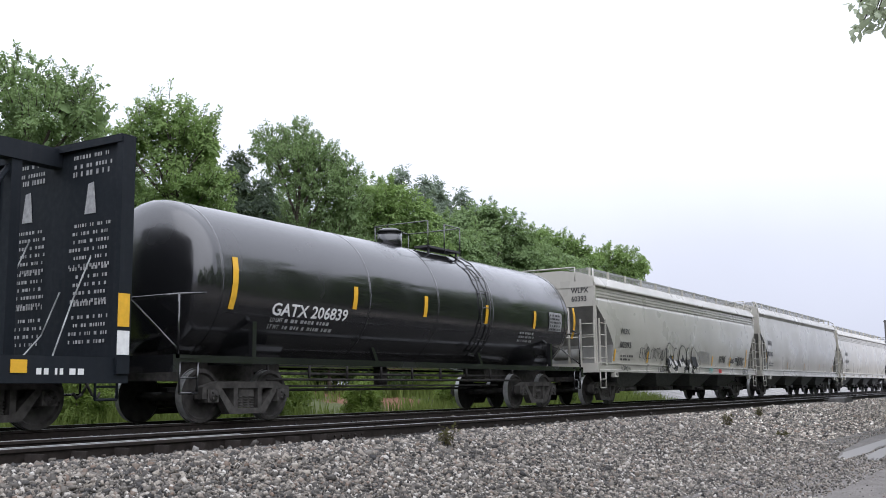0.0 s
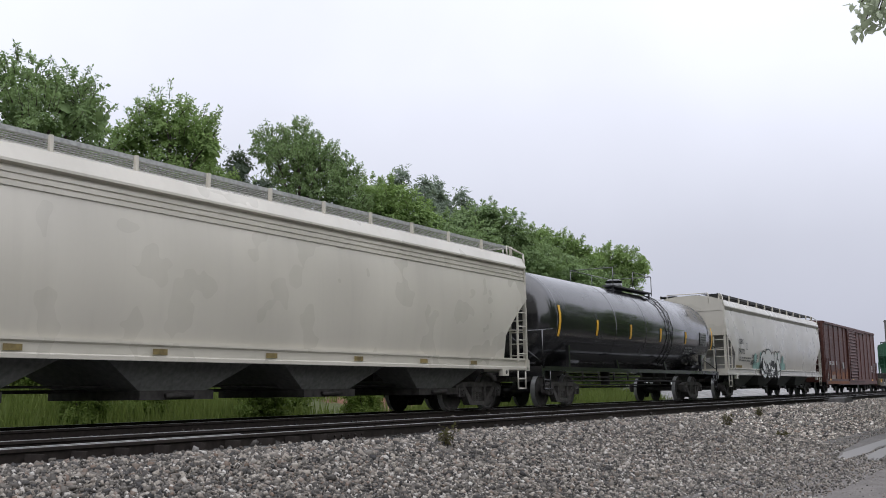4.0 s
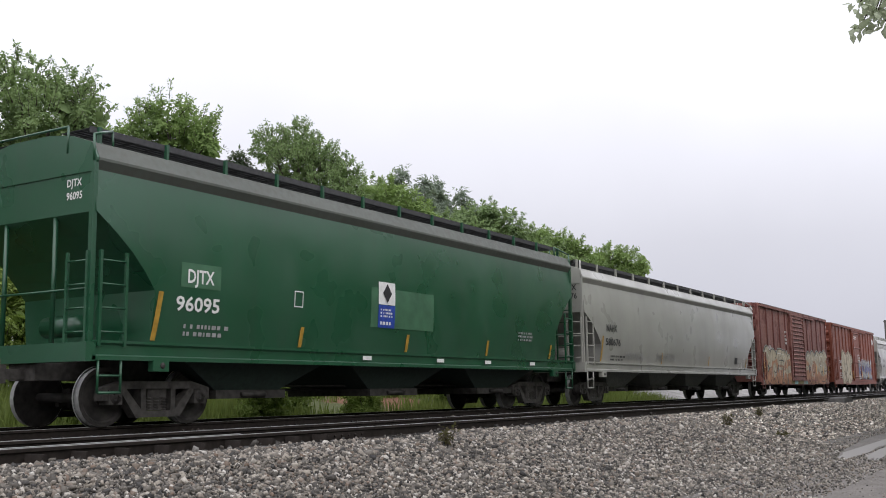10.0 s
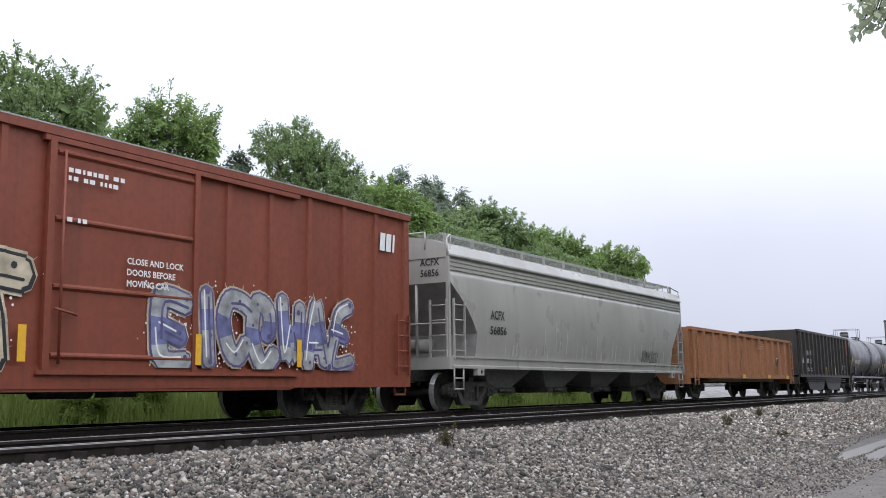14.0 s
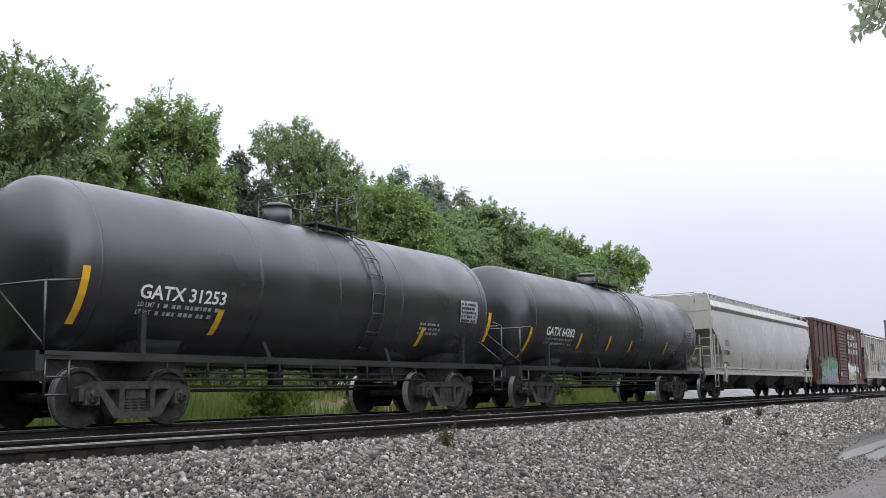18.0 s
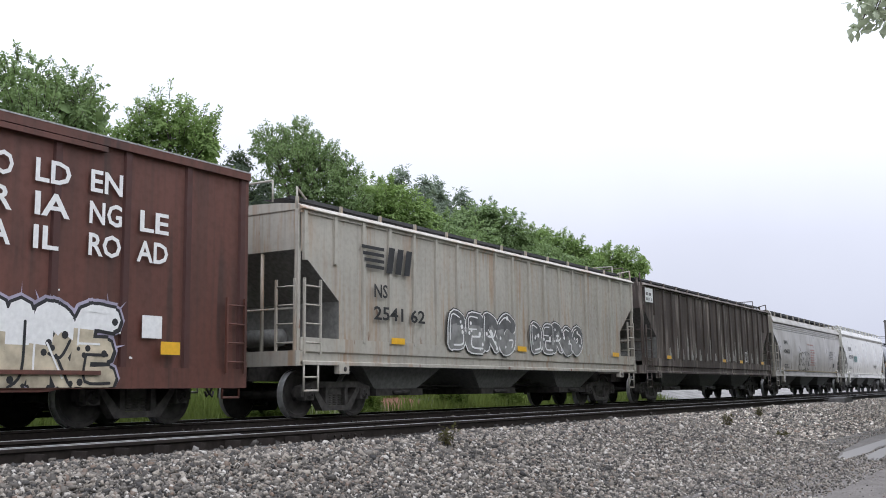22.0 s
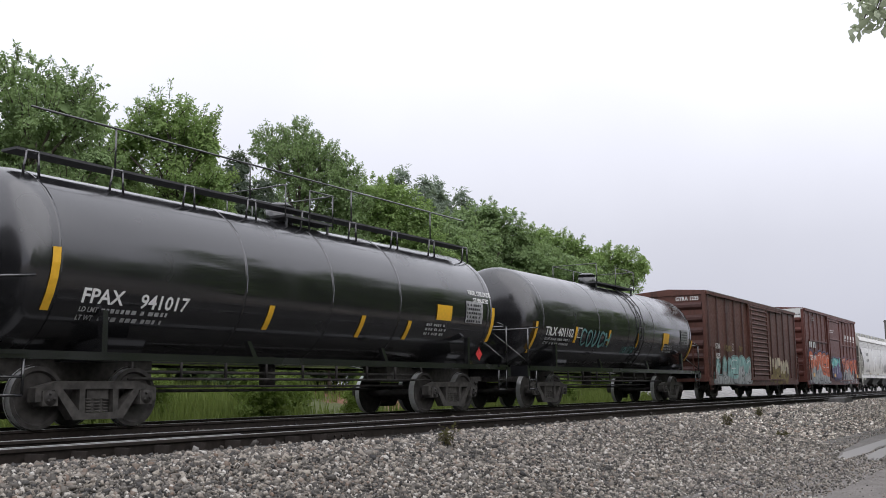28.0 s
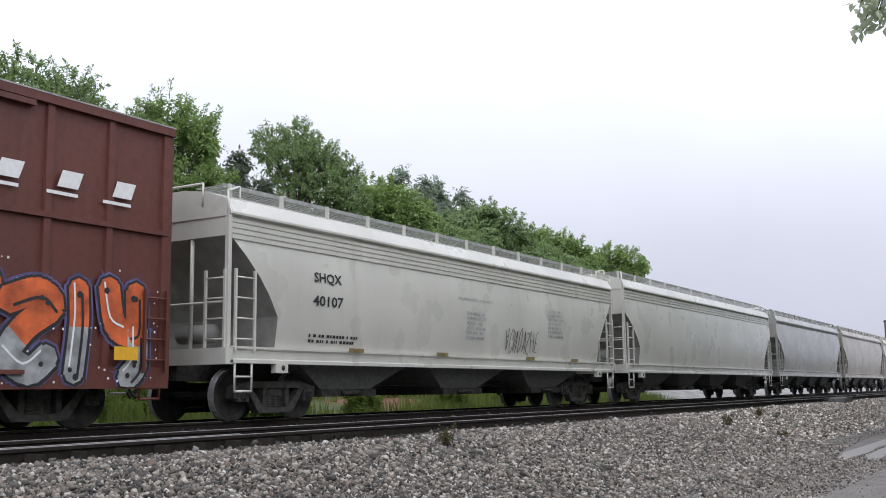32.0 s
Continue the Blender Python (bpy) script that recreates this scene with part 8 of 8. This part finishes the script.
def weed(x, y, h, seed):
    t = thing("weed", "small dry brown weed growing in the gravel", "weed", "weeds in the gravel", at=(x, y, ground_z(x, y)))
    rnd, st = random.Random(seed), Shape()
    cs = []
    for k in range(7):
        p = Vector((rnd.uniform(-0.12, 0.12), rnd.uniform(-0.12, 0.12), h * rnd.uniform(0.6, 1)))
        st.rod((0, 0, -0.02), p, 0.006, 4)
        cs += [p, p * 0.6]
    part("stem", st, BARK, t)
    part("leaves", quads_mesh("leaves", leaf_cloud(cs, [(0.05, 0.05, 0.06)] * len(cs), 12, 0.05, seed), DRYLEAF), DRYLEAF, t)


for i, (wx, wy, wh) in enumerate(((22.3, 6.45, 0.26), (26.5, 6.85, 0.22), (11.4, 7.0, 0.24), (23.0, 5.46, 0.07))):
    weed(wx, wy, wh, 60 + i)


def switch_machine():
    s = thing("switch_machine", "low dark switch machine box beside the near track", "switch machine", at=(42.5, 7.75, -0.18))
    part("housing", Shape().loft([[(-0.9, -0.35, 0.0), (0.9, -0.35, 0.0), (0.9, 0.35, 0.0), (-0.9, 0.35, 0.0)], [(-0.75, -0.26, 0.17), (0.3, -0.26, 0.22), (0.3, 0.26, 0.22), (-0.75, 0.26, 0.17)]]), GREASE, s, "dark cast housing")
    part("motor_cover", Shape().loft([[(0.32, -0.25, 0.0), (1.5, -0.25, 0.0), (1.5, 0.25, 0.0), (0.32, 0.25, 0.0)], [(0.42, -0.18, 0.27), (1.35, -0.18, 0.20), (1.35, 0.18, 0.20), (0.42, 0.18, 0.27)]]), GREASE, s, "rounded dark motor cover")
    part("throw_rod", Shape().rod((0, 0.3, 0.1), (0, 2.2, 0.1), 0.03), IRON, s)


switch_machine()


TWIG_AT = (-3.06, 3.295, 3.93)


def roadside_tree():
    """A tree beside the viewer; only its hanging twig end comes into view."""
    t = thing("roadside_tree", "leafy twigs hanging from a roadside tree", "tree", at=(9.5, -2.6, ground_z(9.5, -2.6)))
    z0 = ground_z(9.5, -2.6)
    w = Shape()
    for a, b, r, q in (((0, 0, -0.3), (0.1, 0, 2.0), 0.20, 0.16), ((0.1, 0, 2.0), (0, 0.1, 4.6), 0.16, 0.10), ((0.02, 0.05, 3.6), (-1.6, 1.6, 4.9), 0.07, 0.05), ((-1.6, 1.6, 4.9), (-3.06, 3.295, 3.95), 0.05, 0.02)):
        w.rod(a, b, r, 10, q)
    part("trunk", w, BARK, t, "grey-brown trunk with a long limb")
    rnd = random.Random(12)
    cs = [(rnd.uniform(-1.6, 1.6), rnd.uniform(-1.4, 0.9), rnd.uniform(4.4, 6.6)) for _ in range(40)]
    part("crown", quads_mesh("crown", leaf_cloud(cs, [(0.5, 0.5, 0.35)] * 40, 80, 0.09, 13), LEAF), LEAF, t, "dense summer leaves")
    tw, cs = Shape(), []
    for k in range(9):
        p = Vector((rnd.uniform(-0.12, 0.12), rnd.uniform(-0.22, 0.24), -rnd.uniform(0.12, 0.36)))
        tw.rod((0, 0, 0.05), p * 0.55, 0.008, 5).rod(p * 0.55, p, 0.005, 5)
        cs += [p * 0.5, p * 0.75, p, p * 1.1]
    twig = part("twig", tw, BARK, t, "thin hanging twigs", at=pose(*TWIG_AT))
    part("leaves", quads_mesh("leaves", leaf_cloud(cs, [(0.06, 0.06, 0.05)] * len(cs), 9, 0.062, 14, 0.9), PALELEAF), PALELEAF, twig, "small drooping leaves")
    return twig


TWIG = roadside_tree()


# ---------------------------------------------------------------- motion
RUN = (15.5413, -0.007276, -0.0002038)   # speed of the train in m/s and its slow change


def run_by(t):
    """How far the train has run after t seconds, in metres."""
    return RUN[0] * t + RUN[1] * ((t - 16) ** 2 - 256) / 2 + RUN[2] * ((t - 16) ** 3 + 4096) / 6


def motions():
    stops = (0, 4, 8, 12, 16, 20, 24, 28, 32)
    for car, xc, sets in CARS:
        walk(car, [(t, pose(xc - run_by(t), TRAIN_Y, 0)) for t in stops])
        # wheels roll while the car is near enough to be seen rolling
        frames = [k for k in range(0, 961) if -8 < xc - run_by(k / 30) < 60]
        if len(frames) < 2:
            continue
        ks = sorted({0, 960} | set(frames))
        for ws, dx in sets:
            rows = []
            for k in ks:
                kk = min(max(k, frames[0]), frames[-1])
                rows.append((k / 30, pose(dx, 0, 0.457) @ Matrix.Rotation(-run_by(kk / 30) / 0.457, 4, 'Y')))
            walk(ws, rows)
    sway = [(0, 0, 0), (1, 0.6, 0), (2.5, -1.2, 0.5), (3.5, -1.0, 0.4), (5.5, 0.8, -0.6), (6, 1.2, -0.8), (8.5, 1.0, -0.8), (9, 0.8, -0.6), (10, 0.2, -0.4), (11, -0.8, 0.3), (13, -1.0, 0.6), (14.5, 0.4, 0), (16.5, -0.8, 0.5), (18, -0.2, 0.6), (20, 2.4, -0.6), (21, -0.8, 0.3), (22, 0.9, -0.2), (24, 0.5, 0.3), (24.8, -1.1, 0.8), (27.5, -0.2, 0.6), (29, 1.1, -0.3), (30, 1.2, -0.4), (31.5, 0.8, -0.2), (32, -0.6, 0.5)]
    walk(TWIG, [(t, pose(*TWIG_AT, 2.0 * a, 2.0 * b, 0)) for t, a, b in sway])


motions()
